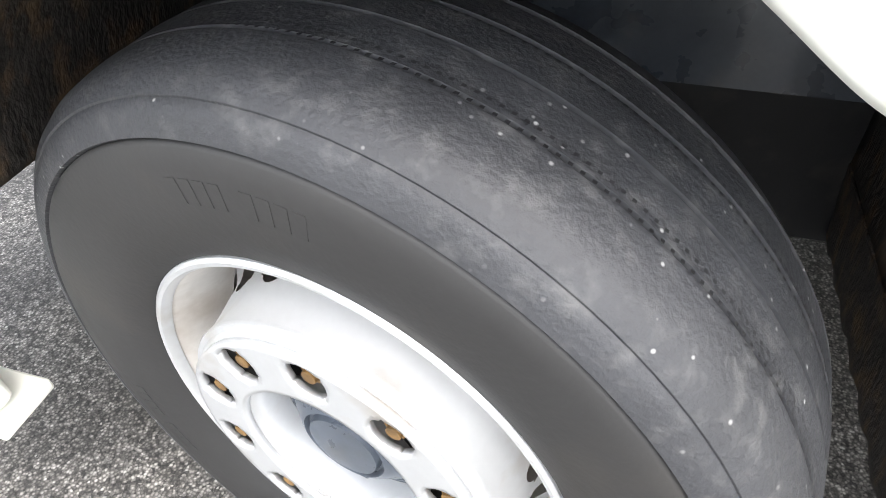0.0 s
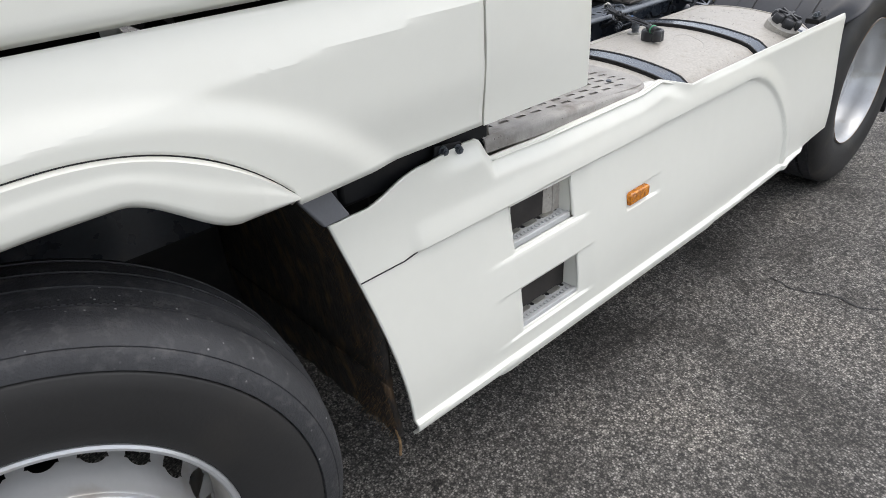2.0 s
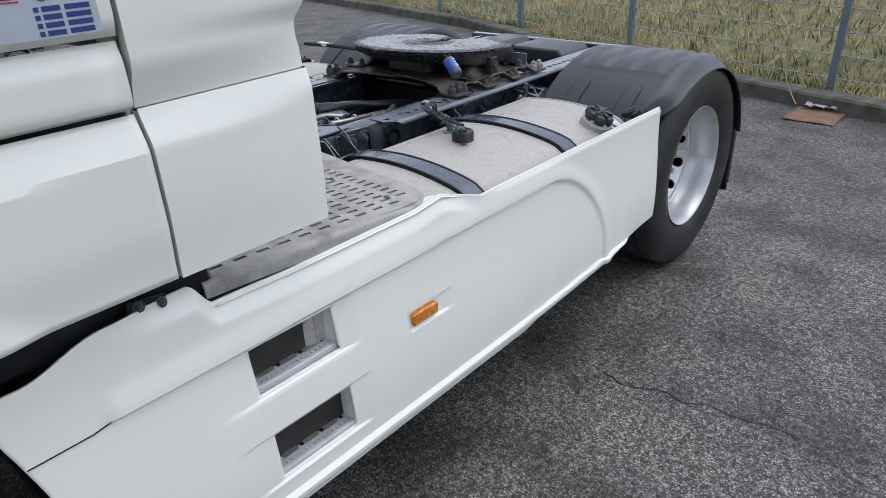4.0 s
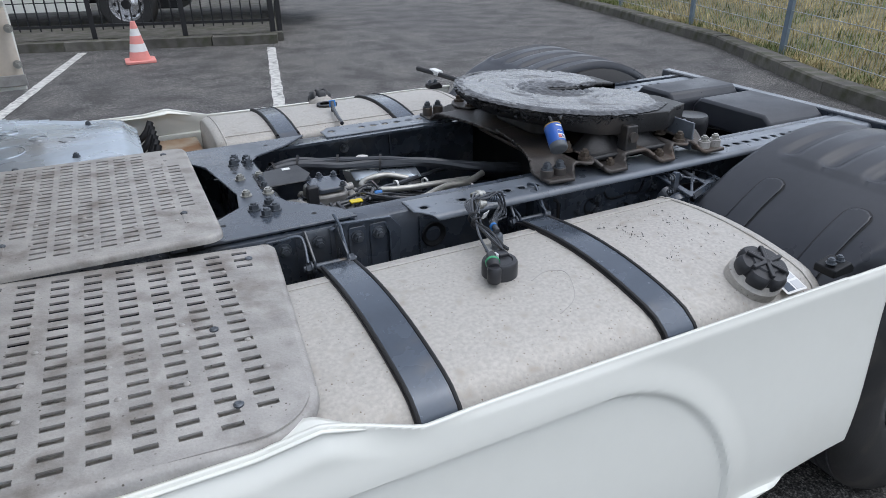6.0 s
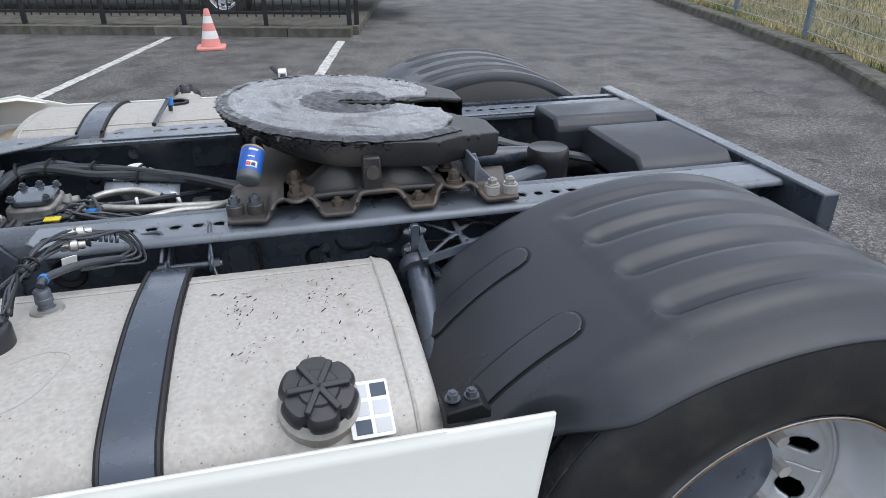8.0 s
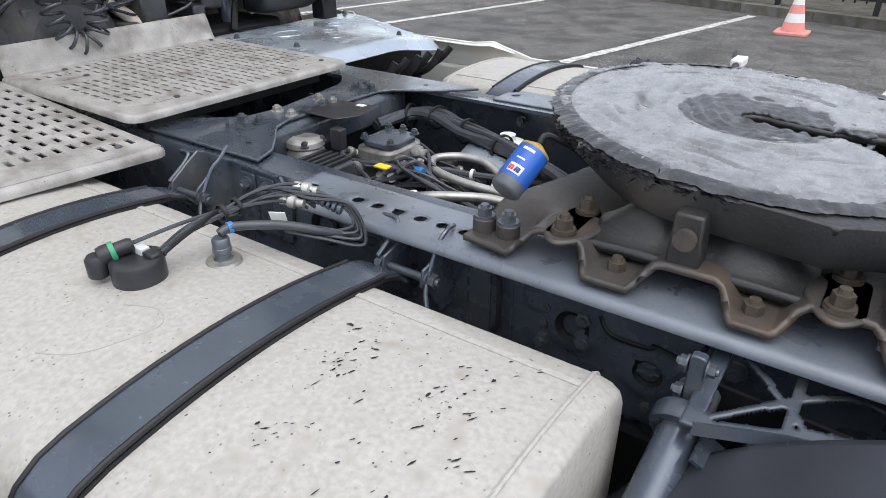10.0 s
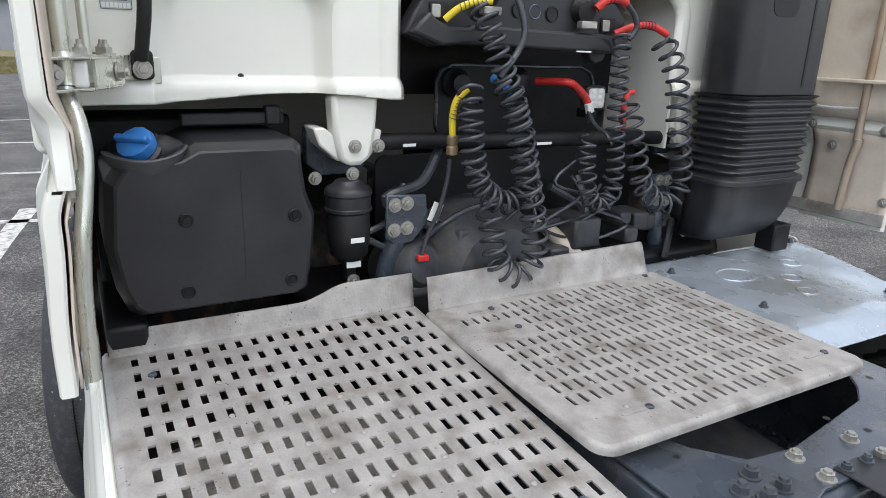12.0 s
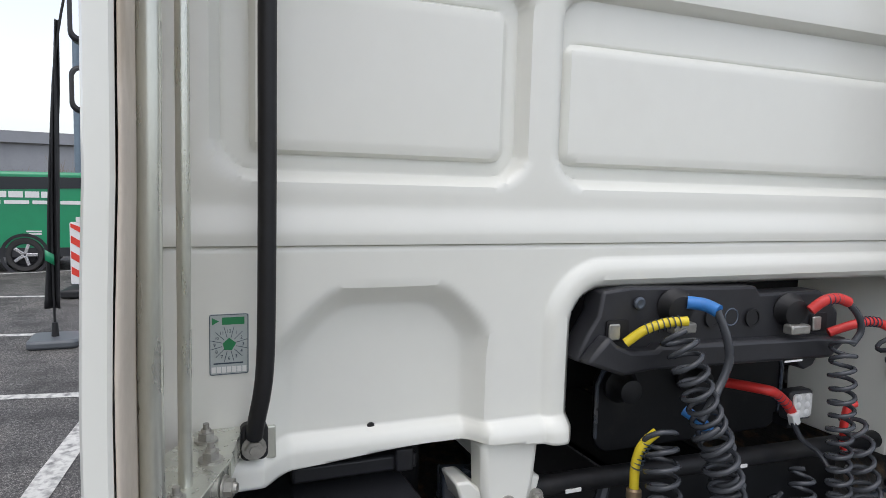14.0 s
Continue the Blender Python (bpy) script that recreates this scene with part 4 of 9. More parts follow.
def step_well(sk, side, a, b, c, d):
    yo = -SK((c + d) / 2) - 0.013                     # where the well meets the skirt
    yi = yo - 0.046
    def span(p, q):
        return min(side * p, side * q), max(side * p, side * q)
    lo, hi = span(yi, yo)
    tread = part("step_tread", box((a - 0.004, lo, c - 0.006), (b + 0.004, hi, c + 0.010)), STEPGREY, sk, "grey ribbed step tread", bevel=0.003)
    edge = span(yo - 0.010, yo + 0.004)
    part("tread_edge", box((a - 0.002, edge[0], c - 0.010), (b + 0.002, edge[1], c + 0.013)), STEPGREY, sk, bevel=0.003)
    tooth = span(yo - 0.019, yo - 0.011)
    n = 15
    for i in range(n):
        x = a + 0.012 + i * (b - a - 0.02) / n
        part("step_tooth", box((x, tooth[0], c + 0.0098), (x + 0.007, tooth[1], c + 0.0145)), STEPGREY, tread)
    slot = span(yo - 0.048, yo - 0.030)
    for i in range(3):
        x = a + 0.030 + i * (b - a - 0.04) / 3
        part("grip_slot", prism(rounded(x, x + 0.046, slot[0], slot[1], 0.006, 3), "z", c + 0.0098, c + 0.0125), BOLTZ, tread)
        part("drain_hole", prism(rounded(x + 0.054, x + 0.066, slot[0] + 0.003, slot[1] - 0.003, 0.0055, 3), "z", c + 0.0098, c + 0.0106), BLACK, tread)
    back = span(yi - 0.006, yi)
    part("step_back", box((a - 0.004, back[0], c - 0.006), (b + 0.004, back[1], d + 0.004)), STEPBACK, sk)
    part("step_side", box((b + 0.0005, lo, c), (b + 0.006, hi, d + 0.003)), WHITE, sk)
    part("step_side", box((a - 0.006, lo, c), (a - 0.0005, hi, d + 0.003)), WHITE, sk)
    part("step_roof", box((a - 0.006, lo, d + 0.0005), (b + 0.006, hi, d + 0.006)), WHITE, sk)


def top_flange(sk, side):
    """The skirt's turned-in top edge, widest where it ends in a corner."""
    def inner(x):
        y = 1.146 - 0.016 * sstep(1.15, 1.70, x) - 0.026 * sstep(1.68, 1.785, x)
        return y + 0.052 * min(max((x - 1.785) / 0.11, 0.0), 1.0)
    def place(x, v):
        yo = 1.158
        return Vector((x, side * (yo + v * (inner(x) - yo)), skirt_top(x) - 0.009 - 0.006 * v))
    part("top_flange", sheet(lines(1.085, 1.895, 0.012, (1.785,)), lines(0, 1, 0.25), place), WHITE, sk, solid=0.004)


for s in (-1, 1):
    sk = skirt(s)
    top_flange(sk, s)
    for st in STEPS:
        step_well(sk, s, *st)
    sk.location.z = -0.035 if s > 0 else 0.0
    lamp = part("marker_lamp", prism([(1.612, 0.640), (1.708, 0.640), (1.714, 0.646), (1.714, 0.672), (1.708, 0.678), (1.618, 0.678), (1.612, 0.672)], "y", s * 1.186, s * 1.207), AMBER, sk, "amber side marker lamp", bevel=0.005)
    for k in range(3):
        part("lamp_reflector", bm_lathe(bmesh.new(), [(0.011, 0), (0.010, 0.0015), (0.004, 0.0006), (0, 0.0012)], (1.633 + 0.030 * k, s * 1.2068, 0.659), (0, s, 0), 16), AMBER, lamp)
STRUT = mat("grey_bracket_plastic", (0.17, 0.175, 0.19), 0.45, var=0.1, scale=12)
# the front valance ahead of the wheel
for s in (-1, 1):
    part("front_step_panel", prism(rounded(-1.30, -0.610, 0.37, 0.57, (0.01, 0.03, 0.06, 0.01)), "y", s * 1.17, s * 1.225), WHITE, truck, "white front step panel", bevel=0.012)
    part("valance_strip", prism(rounded(-1.29, -0.595, 0.34, 0.367, 0.008), "y", s * 1.12, s * 1.232), WHITE, truck, bevel=0.005)
part("mount_strut", prism([(0.560, 1.055), (0.630, 1.055), (0.672, 0.978), (0.612, 0.974)], "y", -1.172, -1.150), STRUT, truck, "grey skirt bracket", bevel=0.004)
part("sill_beam", box((0.68, -1.13, 0.97), (1.10, -1.05, 1.06)), DARK, truck, bevel=0.01)
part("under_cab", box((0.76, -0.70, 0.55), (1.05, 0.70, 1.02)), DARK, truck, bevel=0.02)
part("skirt_bracket", prism([(0.911, 1.010), (0.998, 0.992), (0.992, 1.024), (0.915, 1.036)], "y", -1.150, -1.144), DARK, truck, bevel=0.003)
for p in ((0.935, -1.150, 1.020), (0.978, -1.150, 1.010)):
    bolt_at(truck, p, (0, -1, 0), M_BOLTS)


# ---- chassis ----
def c_rail(side):
    s = side
    pts = [(-0.40, 0.66), (-0.40, 0.925), (-0.396, 0.936), (-0.386, 0.941), (-0.315, 0.941), (-0.315, 0.932), (-0.388, 0.932), (-0.391, 0.925), (-0.391, 0.672), (-0.315, 0.672), (-0.315, 0.66)]
    rail = part("frame_rail", prism([(s * -y, z) for y, z in pts], "x", -1.25, 4.12), CHASSIS, truck, "blue-grey painted chassis rail")
    # outer angle with a row of holes
    HX = [2.312, 2.432, 2.48, 2.528, 2.578, 2.626, 2.673] + [3.402 + 0.046 * i for i in range(12)]
    def hole(x, v):
        return min(math.hypot(x - a, v - 0.412) for a in HX) - 0.0122
    def place(x, v):
        return Vector((x, s * v, 0.9445 - 0.014 * sstep(0.468, 0.484, v) ** 2))
    def place_edge(x):
        return (0.345, 0.484 - 0.055 * sstep(2.33, 2.275, x))
    bm = sheet(lines(2.275, 4.12, 0.0085), lines(0.345, 0.484, 0.0082), place, hole, place_edge)
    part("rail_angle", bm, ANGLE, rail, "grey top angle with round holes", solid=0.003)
    part("angle_web", box((2.30, min(s * 0.401, s * 0.410), 0.70), (4.10, max(s * 0.401, s * 0.410), 0.915)), CHASSIS, rail)
    return rail


rails = {s: c_rail(s) for s in (-1, 1)}


def cross_member():
    pts = [(1.66, -0.392), (2.13, -0.392), (2.105, -0.325), (2.045, -0.262), (1.988, -0.205), (1.970, -0.15), (1.974, 0.19), (2.00, 0.235), (2.11, 0.30), (2.20, 0.392),
           (1.66, 0.392), (1.705, 0.325), (1.79, 0.245), (1.826, 0.19), (1.872, -0.09), (1.858, -0.195), (1.79, -0.255), (1.72, -0.29), (1.66, -0.31)]
    cm = part("cross_member", prism(pts, "z", 0.9455, 0.954), CHASSIS, truck, "bolted grey cross member with gusset plates", bevel=0.003)
    part("cross_web", box((1.875, -0.38, 0.74), (1.885, 0.38, 0.9455)), CHASSIS, cm)
    part("cross_beam", prism(rounded(1.93, 1.992, 0.862, 0.944, (0.01, 0.01, 0.024, 0.01), 5), "y", -0.30, 0.30), CHASSIS, cm, smooth=40)
    for x, y in ((1.915, -0.283), (1.893, -0.232), (1.944, -0.258), (1.938, -0.214), (1.912, 0.170), (1.955, 0.154), (1.957, 0.190), (1.922, 0.212)):
        bolt_at(cm, (x, y, 0.954))
    for x, y in ((1.895, -0.118), (1.955, -0.125), (1.905, 0.025), (1.961, 0.022)):
        bolt_at(cm, (x, y, 0.954), (0, 0, 1), M_BOLTZ)
    for x, y in ((1.956, -0.074), (1.958, -0.018)):
        bolt_at(cm, (x, y, 0.958), (0, 0, 1), M_BOLTS)
    for x, y in ((1.80, -0.30), (2.03, -0.33), (1.84, 0.06), (1.90, 0.09), (1.78, 0.31), (2.05, 0.33)):
        part("plate_hole", bm_lathe(bmesh.new(), [(0.0, 0.0), (0.007, 0.0)], (x, y, 0.9545), (0, 0, 1), 14), BLACK, cm)


cross_member()
for x in (2.95, 4.05):
    part("rear_cross_beam", box((x - 0.05, -0.39, 0.70), (x + 0.05, 0.39, 0.90)), DARK, truck, bevel=0.01)
# dark slab added in place of the shade between the rails; hides the ground
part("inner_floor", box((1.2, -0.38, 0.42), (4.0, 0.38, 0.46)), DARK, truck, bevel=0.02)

# things on the outside of the left rail
def rail_fittings():
    r = rails[-1]
    for x, arm_z in ((1.985, 0.955), (2.575, 0.935)):
        # strap hanger: two bent ears with a cross pin, a spring wire and a bolted back plate
        for dx, lean in ((-0.012, 0.0), (0.062, 0.010)):
            ear = [(-0.405, 0.80), (-0.405, arm_z - 0.012), (-0.430, arm_z), (-0.462, arm_z - 0.02), (-0.505, 0.905), (-0.512, 0.875), (-0.490, 0.855), (-0.455, 0.80)]
            part("hanger_ear", prism(ear, "x", x + dx + lean, x + dx + lean + 0.006), CHASSIS, r, "bent grey strap hanger ear", bevel=0.002)
        part("hanger_pin", bm_cyl(bmesh.new(), (x - 0.035, -0.492, 0.882), (x + 0.095, -0.492, 0.882), 0.008, n=12), BOLT, r)
        bolt_at(r, (x + 0.078, -0.492, 0.882), (1, 0, 0))
        bolt_at(r, (x - 0.014, -0.492, 0.882), (-1, 0, 0))
        bolt_at(r, (x + 0.030, -0.408, 0.905), (0, -1, 0))
        for wire in ([(x - 0.085, -0.408, 0.925), (x - 0.070, -0.430, 0.940), (x - 0.030, -0.440, 0.948), (x - 0.020, -0.455, 0.935), (x - 0.025, -0.500, 0.90)],
                     [(x + 0.074, -0.410, 0.975 if x < 2.2 else 0.95), (x + 0.080, -0.440, 0.955), (x + 0.078, -0.465, 0.935), (x + 0.082, -0.505, 0.875), (x + 0.100, -0.525, 0.838)]):
            part("hanger_wire", bm_tube(bmesh.new(), smooth_path(wire, 5), 0.0042, 8), STRAP, r, "bent steel spring wire")
    back = [(2.045, 0.79), (2.235, 0.79), (2.245, 0.90), (2.215, 0.938), (2.16, 0.940), (2.075, 0.945), (2.045, 0.935)]
    part("hanger_plate", prism(back, "y", -0.411, -0.402), CHASSIS, r, "grey bolted bracket plate", bevel=0.002)
    part("plate_edge", bm_ribbon(bmesh.new(), [(2.048, -0.418, 0.936), (2.075, -0.413, 0.947), (2.16, -0.413, 0.942), (2.213, -0.413, 0.939)], (0, 1, 0), 0.012, 0.004), STRAP, r)
    for px in (2.117, 2.176):
        part("bolt_pad", prism(rounded(px - 0.024, px + 0.024, 0.80, 0.930, 0.008), "y", -0.416, -0.410), CHASSIS, r, bevel=0.002)
        bolt_at(r, (px, -0.416, 0.903), (0, -1, 0))
    part("pad_edge", bm_ribbon(bmesh.new(), [(2.206, -0.418, 0.80), (2.206, -0.418, 0.90), (2.196, -0.418, 0.925)], (0, 1, 0), 0.016, 0.004), STRAP, r)
    part("front_plate", prism(rounded(1.88, 1.955, 0.80, 0.935, 0.008), "y", -0.411, -0.400), CHASSIS, r, bevel=0.002)
    bolt_at(r, (1.925, -0.411, 0.905), (0, -1, 0))
    for k in range(3):
        part("web_strip", box((2.68 + 0.045 * k, -0.4145, 0.70), (2.683 + 0.045 * k, -0.4095, 0.905 - 0.02 * k)), STRAP, r)
    part("cable_guide", bm_tube(bmesh.new(), smooth_path([(2.74, -0.418, 0.885), (2.752, -0.425, 0.87), (2.752, -0.425, 0.79), (2.74, -0.418, 0.775)], 4), 0.005, 8), DARK, r)
    for x, z, k in ((2.836, 0.857, 1), (2.834, 0.826, 1), (2.834, 0.793, 0), (2.904, 0.860, 0), (2.906, 0.817, 0), (3.132, 0.857, 0), (3.02, 0.735, 1)):
        bolt_at(r, (x, -0.41, z), (0, -1, 0), M_BOLTS if k else M_BOLT)
    for x, z, q in ((2.885, 0.835, 0.03), (3.015, 0.80, 0.028), (3.075, 0.79, 0.028), (2.34, 0.86, 0.035)):
        part("rail_hole", bm_lathe(bmesh.new(), [(q * 0.62, 0.001), (q, 0.001), (q * 1.08, 0.006), (q, 0.008), (q * 0.68, 0.003)], (x, -0.4105, z), (0, -1, 0), 24), DARK, r)
    w = bmesh.new()
    bm_tube(w, smooth_path([(2.93, -0.418, 0.875), (2.95, -0.42, 0.85), (3.01, -0.42, 0.848), (3.02, -0.42, 0.855), (3.07, -0.42, 0.85), (3.09, -0.42, 0.885)], 5), 0.004, 6)
    part("cast_rib", w, DARK, r)
    bm = bmesh.new()
    for i in range(4):
        bm_box(bm, (2.955, -0.414, 0.832 - i * 0.013), (3.04 - 0.01 * (i % 2), -0.409, 0.836 - i * 0.013))
    part("embossed_bars", bm, CHASSIS, r)
    plate_c = part("rail_casting", sheet(lines(2.79, 3.13, 0.008), lines(0.70, 0.915, 0.008), lambda x, z: Vector((x, -0.4115 - 0.007 * sstep(0.012, -0.004, min(sd_rrect(x, z, 2.80, 3.12, 0.845, 0.905, 0.02), math.hypot(x - 3.015, z - 0.80) - 0.045, math.hypot(x - 3.085, z - 0.79) - 0.043, math.hypot(x - 2.885, z - 0.835) - 0.045)), z)),
                                         lambda x, z: min(math.hypot(x - 3.015, z - 0.80) - 0.024, math.hypot(x - 3.085, z - 0.79) - 0.024, math.hypot(x - 2.885, z - 0.835) - 0.030)), CHASSIS, r, "pressed casting bolted to the rail")
    # mudguard stay: cast arm with open ribs and a round tube
    def arm_front(x):
        return -0.602 + 0.36 * max(0.0, x - 3.12)
    def arm_z(x, y):
        return 0.906 - 0.03 * sstep(3.22, 3.34, x) - 0.12 * max(0.0, -0.45 - y)
    def stay_open(x, y):
        f = arm_front(x)
        field = max(3.128 - x, x - 3.322, f + 0.014 - y, y + 0.436)
        ribs = min(abs((y + 0.58) - 0.95 * (x - 3.13)), abs((y + 0.44) + 1.1 * (x - 3.14)), abs(x - 3.215), abs((y + 0.56) - 0.6 * (x - 3.21)))
        return max(field, 0.0065 - ribs)
    stay = part("mudguard_stay", sheet(lines(3.105, 3.34, 0.004), lines(-0.602, -0.412, 0.004), lambda x, y: Vector((x, y, arm_z(x, y))), stay_open, lambda x: (arm_front(x), -0.412)), CHASSIS, r, "cast grey mudguard bracket", solid=-0.006)
    rim_top = [(x, arm_front(x), arm_z(x, arm_front(x)) + 0.001) for x in lines(3.12, 3.34, 0.03)]
    part("stay_flange", bm_ribbon(bmesh.new(), rim_top, (0, 0.3, 1), 0.016, 0.005), STRAP, stay)
    low = [(3.125, -0.598, 0.785), (3.19, -0.580, 0.778), (3.26, -0.552, 0.785), (3.33, -0.525, 0.82)]
    part("stay_flange", bm_ribbon(bmesh.new(), smooth_path(low, 5), (0, 1, 0.2), 0.05, 0.005), CHASSIS, stay)
    part("stay_web", prism([(3.115, 0.785), (3.33, 0.80), (3.33, 0.872), (3.115, 0.885)], "y", -0.497, -0.490), DARK, stay)
    for a, b in (((3.13, -0.598, 0.80), (3.255, -0.556, 0.876)), ((3.13, -0.598, 0.862), (3.17, -0.585, 0.832)), ((3.17, -0.585, 0.832), (3.25, -0.556, 0.790)), ((3.258, -0.556, 0.785), (3.262, -0.552, 0.876)), ((3.17, -0.588, 0.835), (3.182, -0.582, 0.875))):
        part("stay_rib", bm_ribbon(bmesh.new(), [a, b], (0, 1, 0), 0.055, 0.005), CHASSIS, stay)
    t = bmesh.new()
    bm_cyl(t, (3.105, -0.50, 0.868), (3.092, -0.95, 0.70), 0.028, n=24)
    part("stay_tube", t, STRAP, r, "round grey mudguard tube")
    part("stay_collar", bm_lathe(bmesh.new(), [(0.0285, -0.014), (0.040, -0.014), (0.042, -0.010), (0.042, 0.010), (0.040, 0.014), (0.0285, 0.014)], (3.103, -0.555, 0.848), (-0.02, -0.935, -0.355), 28), CHASSIS, r)
    part("stay_clamp", prism(rounded(3.092, 3.112, 0.868, 0.950, 0.006), "y", -0.545, -0.530), STRAP, r, bevel=0.002)
    for z in (0.888, 0.932):
        for dx, dd in ((-0.011, -1), (0.011, 1)):
            bolt_at(r, (3.102 + dx, -0.538, z), (dd, 0, 0), M_BOLTS)


rail_fittings()


# ---- fuel tanks ----
def tank_top(y):
    """The tank's slightly domed upper side."""
    return 0.925 - 0.42 * (abs(y) - 0.79) ** 2


def tank_outer(grow):
    """Points over the top and round the outer shoulder, from the inner edge."""
    pts = [(0.60 + 0.04 * i, tank_top(0.60 + 0.04 * i) + grow) for i in range(12)]
    return pts + [(1.072 + grow * 0.3, 0.8885 + grow * 0.95), (1.099 + grow * 0.55, 0.870 + grow * 0.85), (1.120 + grow * 0.8, 0.842 + grow * 0.6), (1.132 + grow * 0.95, 0.805 + grow * 0.3), (1.136 + grow, 0.765)]


def tank(side, x0, x1):
    s = side
    y0, y1, z0, z1 = 0.575, 1.136, 0.36, 0.915
    low = rounded(y0, y1, z0, 0.70, (0.07, 0.10, 0.0, 0.0), 9)
    low = [p for p in low if p[1] < 0.69]
    left = [p for p in low if p[0] < 0.85]
    right = [p for p in low if p[0] >= 0.85]
    prof = sorted(right, key=lambda p: (p[0] + p[1])) + list(reversed(tank_outer(0.0))) + [(0.585, 0.900), (0.577, 0.885), (0.575, 0.86)] + sorted(left, key=lambda p: p[0] - p[1])
    n = len(prof)
    cy, cz = (y0 + y1) / 2, (z0 + z1) / 2
    bm = bmesh.new()
    stations = [(x0, 0.955), (x0 + 0.006, 0.975), (x0 + 0.018, 0.992), (x0 + 0.035, 1.0)] + [(x0 + 0.035 + (x1 - x0 - 0.07) * i / 10, 1.0) for i in range(1, 10)] + \
               [(x1 - 0.035, 1.0), (x1 - 0.018, 0.992), (x1 - 0.006, 0.975), (x1, 0.955)]
    rings = []
    for x, k in stations:
        rings.append([bm.verts.new((x, s * (cy + (a - cy) * k), cz + (b - cz) * k)) for a, b in prof])
    for a, b in zip(rings, rings[1:]):
        for i in range(n):
            j = (i + 1) % n
            bm.faces.new((a[i], a[j], b[j], b[i]))
    bm.faces.new(list(reversed(rings[0]))), bm.faces.new(rings[-1])
    t = part("fuel_tank", bm, ALU, truck, "dusty aluminium fuel tank with two dark straps", smooth=50)
    # weld seams: one along the top, one round each end
    for x in (x0 + 0.035, x1 - 0.04):
        ring = [(x, s * (cy + (a - cy) * 1.002), cz + (b - cz) * 1.002) for a, b in prof]
        part("end_weld", bm_tube(bmesh.new(), ring + ring[:1], 0.0035, 6), ALU, t)
    part("top_weld", bm_ribbon(bmesh.new(), [(x0 + 0.03, s * 0.636, tank_top(0.636) + 0.0008), (x1 - 0.04, s * 0.636, tank_top(0.636) + 0.0008)], (0, 1, 0), 0.010, 0.003), ALU, t)
    return t


def tank_strap(t, side, x, w=0.072):
    s = side
    path = [(x, s * 0.50, 0.868), (x, s * 0.53, 0.900), (x, s * 0.565, 0.912)]
    path += [(x, s * y, z) for y, z in tank_outer(0.007)]
    path += [(x, s * 1.143, 0.70), (x, s * 1.143, 0.45)]
    part("tank_strap", bm_ribbon(bmesh.new(), path, (1, 0, 0), w, 0.0045), STRAP, t, "dark steel tank strap", bevel=0.0)
    lower = [(x, s * (abs(p[1]) - (0.002 if i > 12 else 0)), p[2] - 0.0045) for i, p in enumerate(path[1:])]
    part("rubber_liner", bm_ribbon(bmesh.new(), lower, (1, 0, 0), w + 0.020, 0.006), BLACK, t, "black rubber strap liner")
    for dx in (-0.5, 0.5):
        edge = [(x + dx * (w + 0.008), p[1], p[2] + 0.0012) for p in path[2:]]
        part("rubber_edge", bm_tube(bmesh.new(), edge, 0.0048, 8), BLACK, t)


left_tank = tank(-1, 1.30, 3.032)
right_tank = tank(1, 1.92, 3.02)
for x in (2.018, 2.578):
    tank_strap(left_tank, -1, x)
for x in (2.185, 2.68):
    tank_strap(right_tank, 1, x)


def filler_cap(t, p, d, k=1.0):
    m = frame_at(p, d)
    R = 0.058 * k
    neck = part("filler_neck", bm_lathe(bmesh.new(), [(R * 1.08, -0.05), (R * 1.08, -0.008), (R * 1.0, -0.004), (R * 0.92, 0.010)], p, d, 32), ALU, t)
    bm = bmesh.new()
    n = 72
    rings = []
    for r, h, lob in ((0.80, 0.0, 0.0), (1.0, 0.002, 0.09), (1.04, 0.014, 0.11), (1.0, 0.027, 0.11), (0.9, 0.033, 0.08), (0.55, 0.034, 0.0), (0.5, 0.038, 0.0)):
        ring = []
        for i in range(n):
            a = 2 * math.pi * i / n
            w = 1 - lob * (0.5 + 0.5 * math.cos(6 * a)) ** 6 * 1.6
            ring.append(bm.verts.new(m @ Vector((R * r * w * math.cos(a), R * r * w * math.sin(a), h))))
        rings.append(ring)
    for a, b in zip(rings, rings[1:]):
        for i in range(n):
            bm.faces.new((a[i], a[(i + 1) % n], b[(i + 1) % n], b[i]))
    bm.faces.new(rings[-1])
    cap = part("filler_cap", bm, PLASTIC, t, "black lobed plastic filler cap")
    bm = bmesh.new()
    for i in range(3):
        bm_box(bm, (-R * 0.8, -0.005, 0.034), (R * 0.8, 0.005, 0.043), m @ pose(0, 0, 0, 0, 0, 60 * i))
    part("cap_ribs", bm, PLASTIC, t, bevel=0.002)


filler_cap(left_tank, (2.848, -1.060, 0.918), (0.03, -0.40, 0.915), 1.0)
filler_cap(right_tank, (2.46, 1.055, 0.905), (0, 0.5, 0.86), 0.9)
part("filler_label", prism(rounded(2.89, 2.955, -1.118, -1.02, 0.004), "z", 0.0, 0.001), LABEL, left_tank).matrix_basis = Matrix.Translation((2.92, -1.07, 0.890)) @ Matrix.Rotation(radians(20), 4, "X") @ Matrix.Translation((-2.92, 1.07, 0.004))
for i in range(2):
    for k in range(3):
        mark = part("label_mark", box((2.897 + i * 0.030, -1.112 + k * 0.031, 0.001), (2.897 + i * 0.030 + 0.024, -1.112 + k * 0.031 + 0.024, 0.0016)), INKD if (i + k) % 3 == 0 else GREYL, left_tank)
        mark.matrix_basis = Matrix.Translation((2.92, -1.07, 0.890)) @ Matrix.Rotation(radians(20), 4, "X") @ Matrix.Translation((-2.92, 1.07, 0.004))


SMEAR = mat("grey_smear", (0.36, 0.345, 0.32), 0.6)


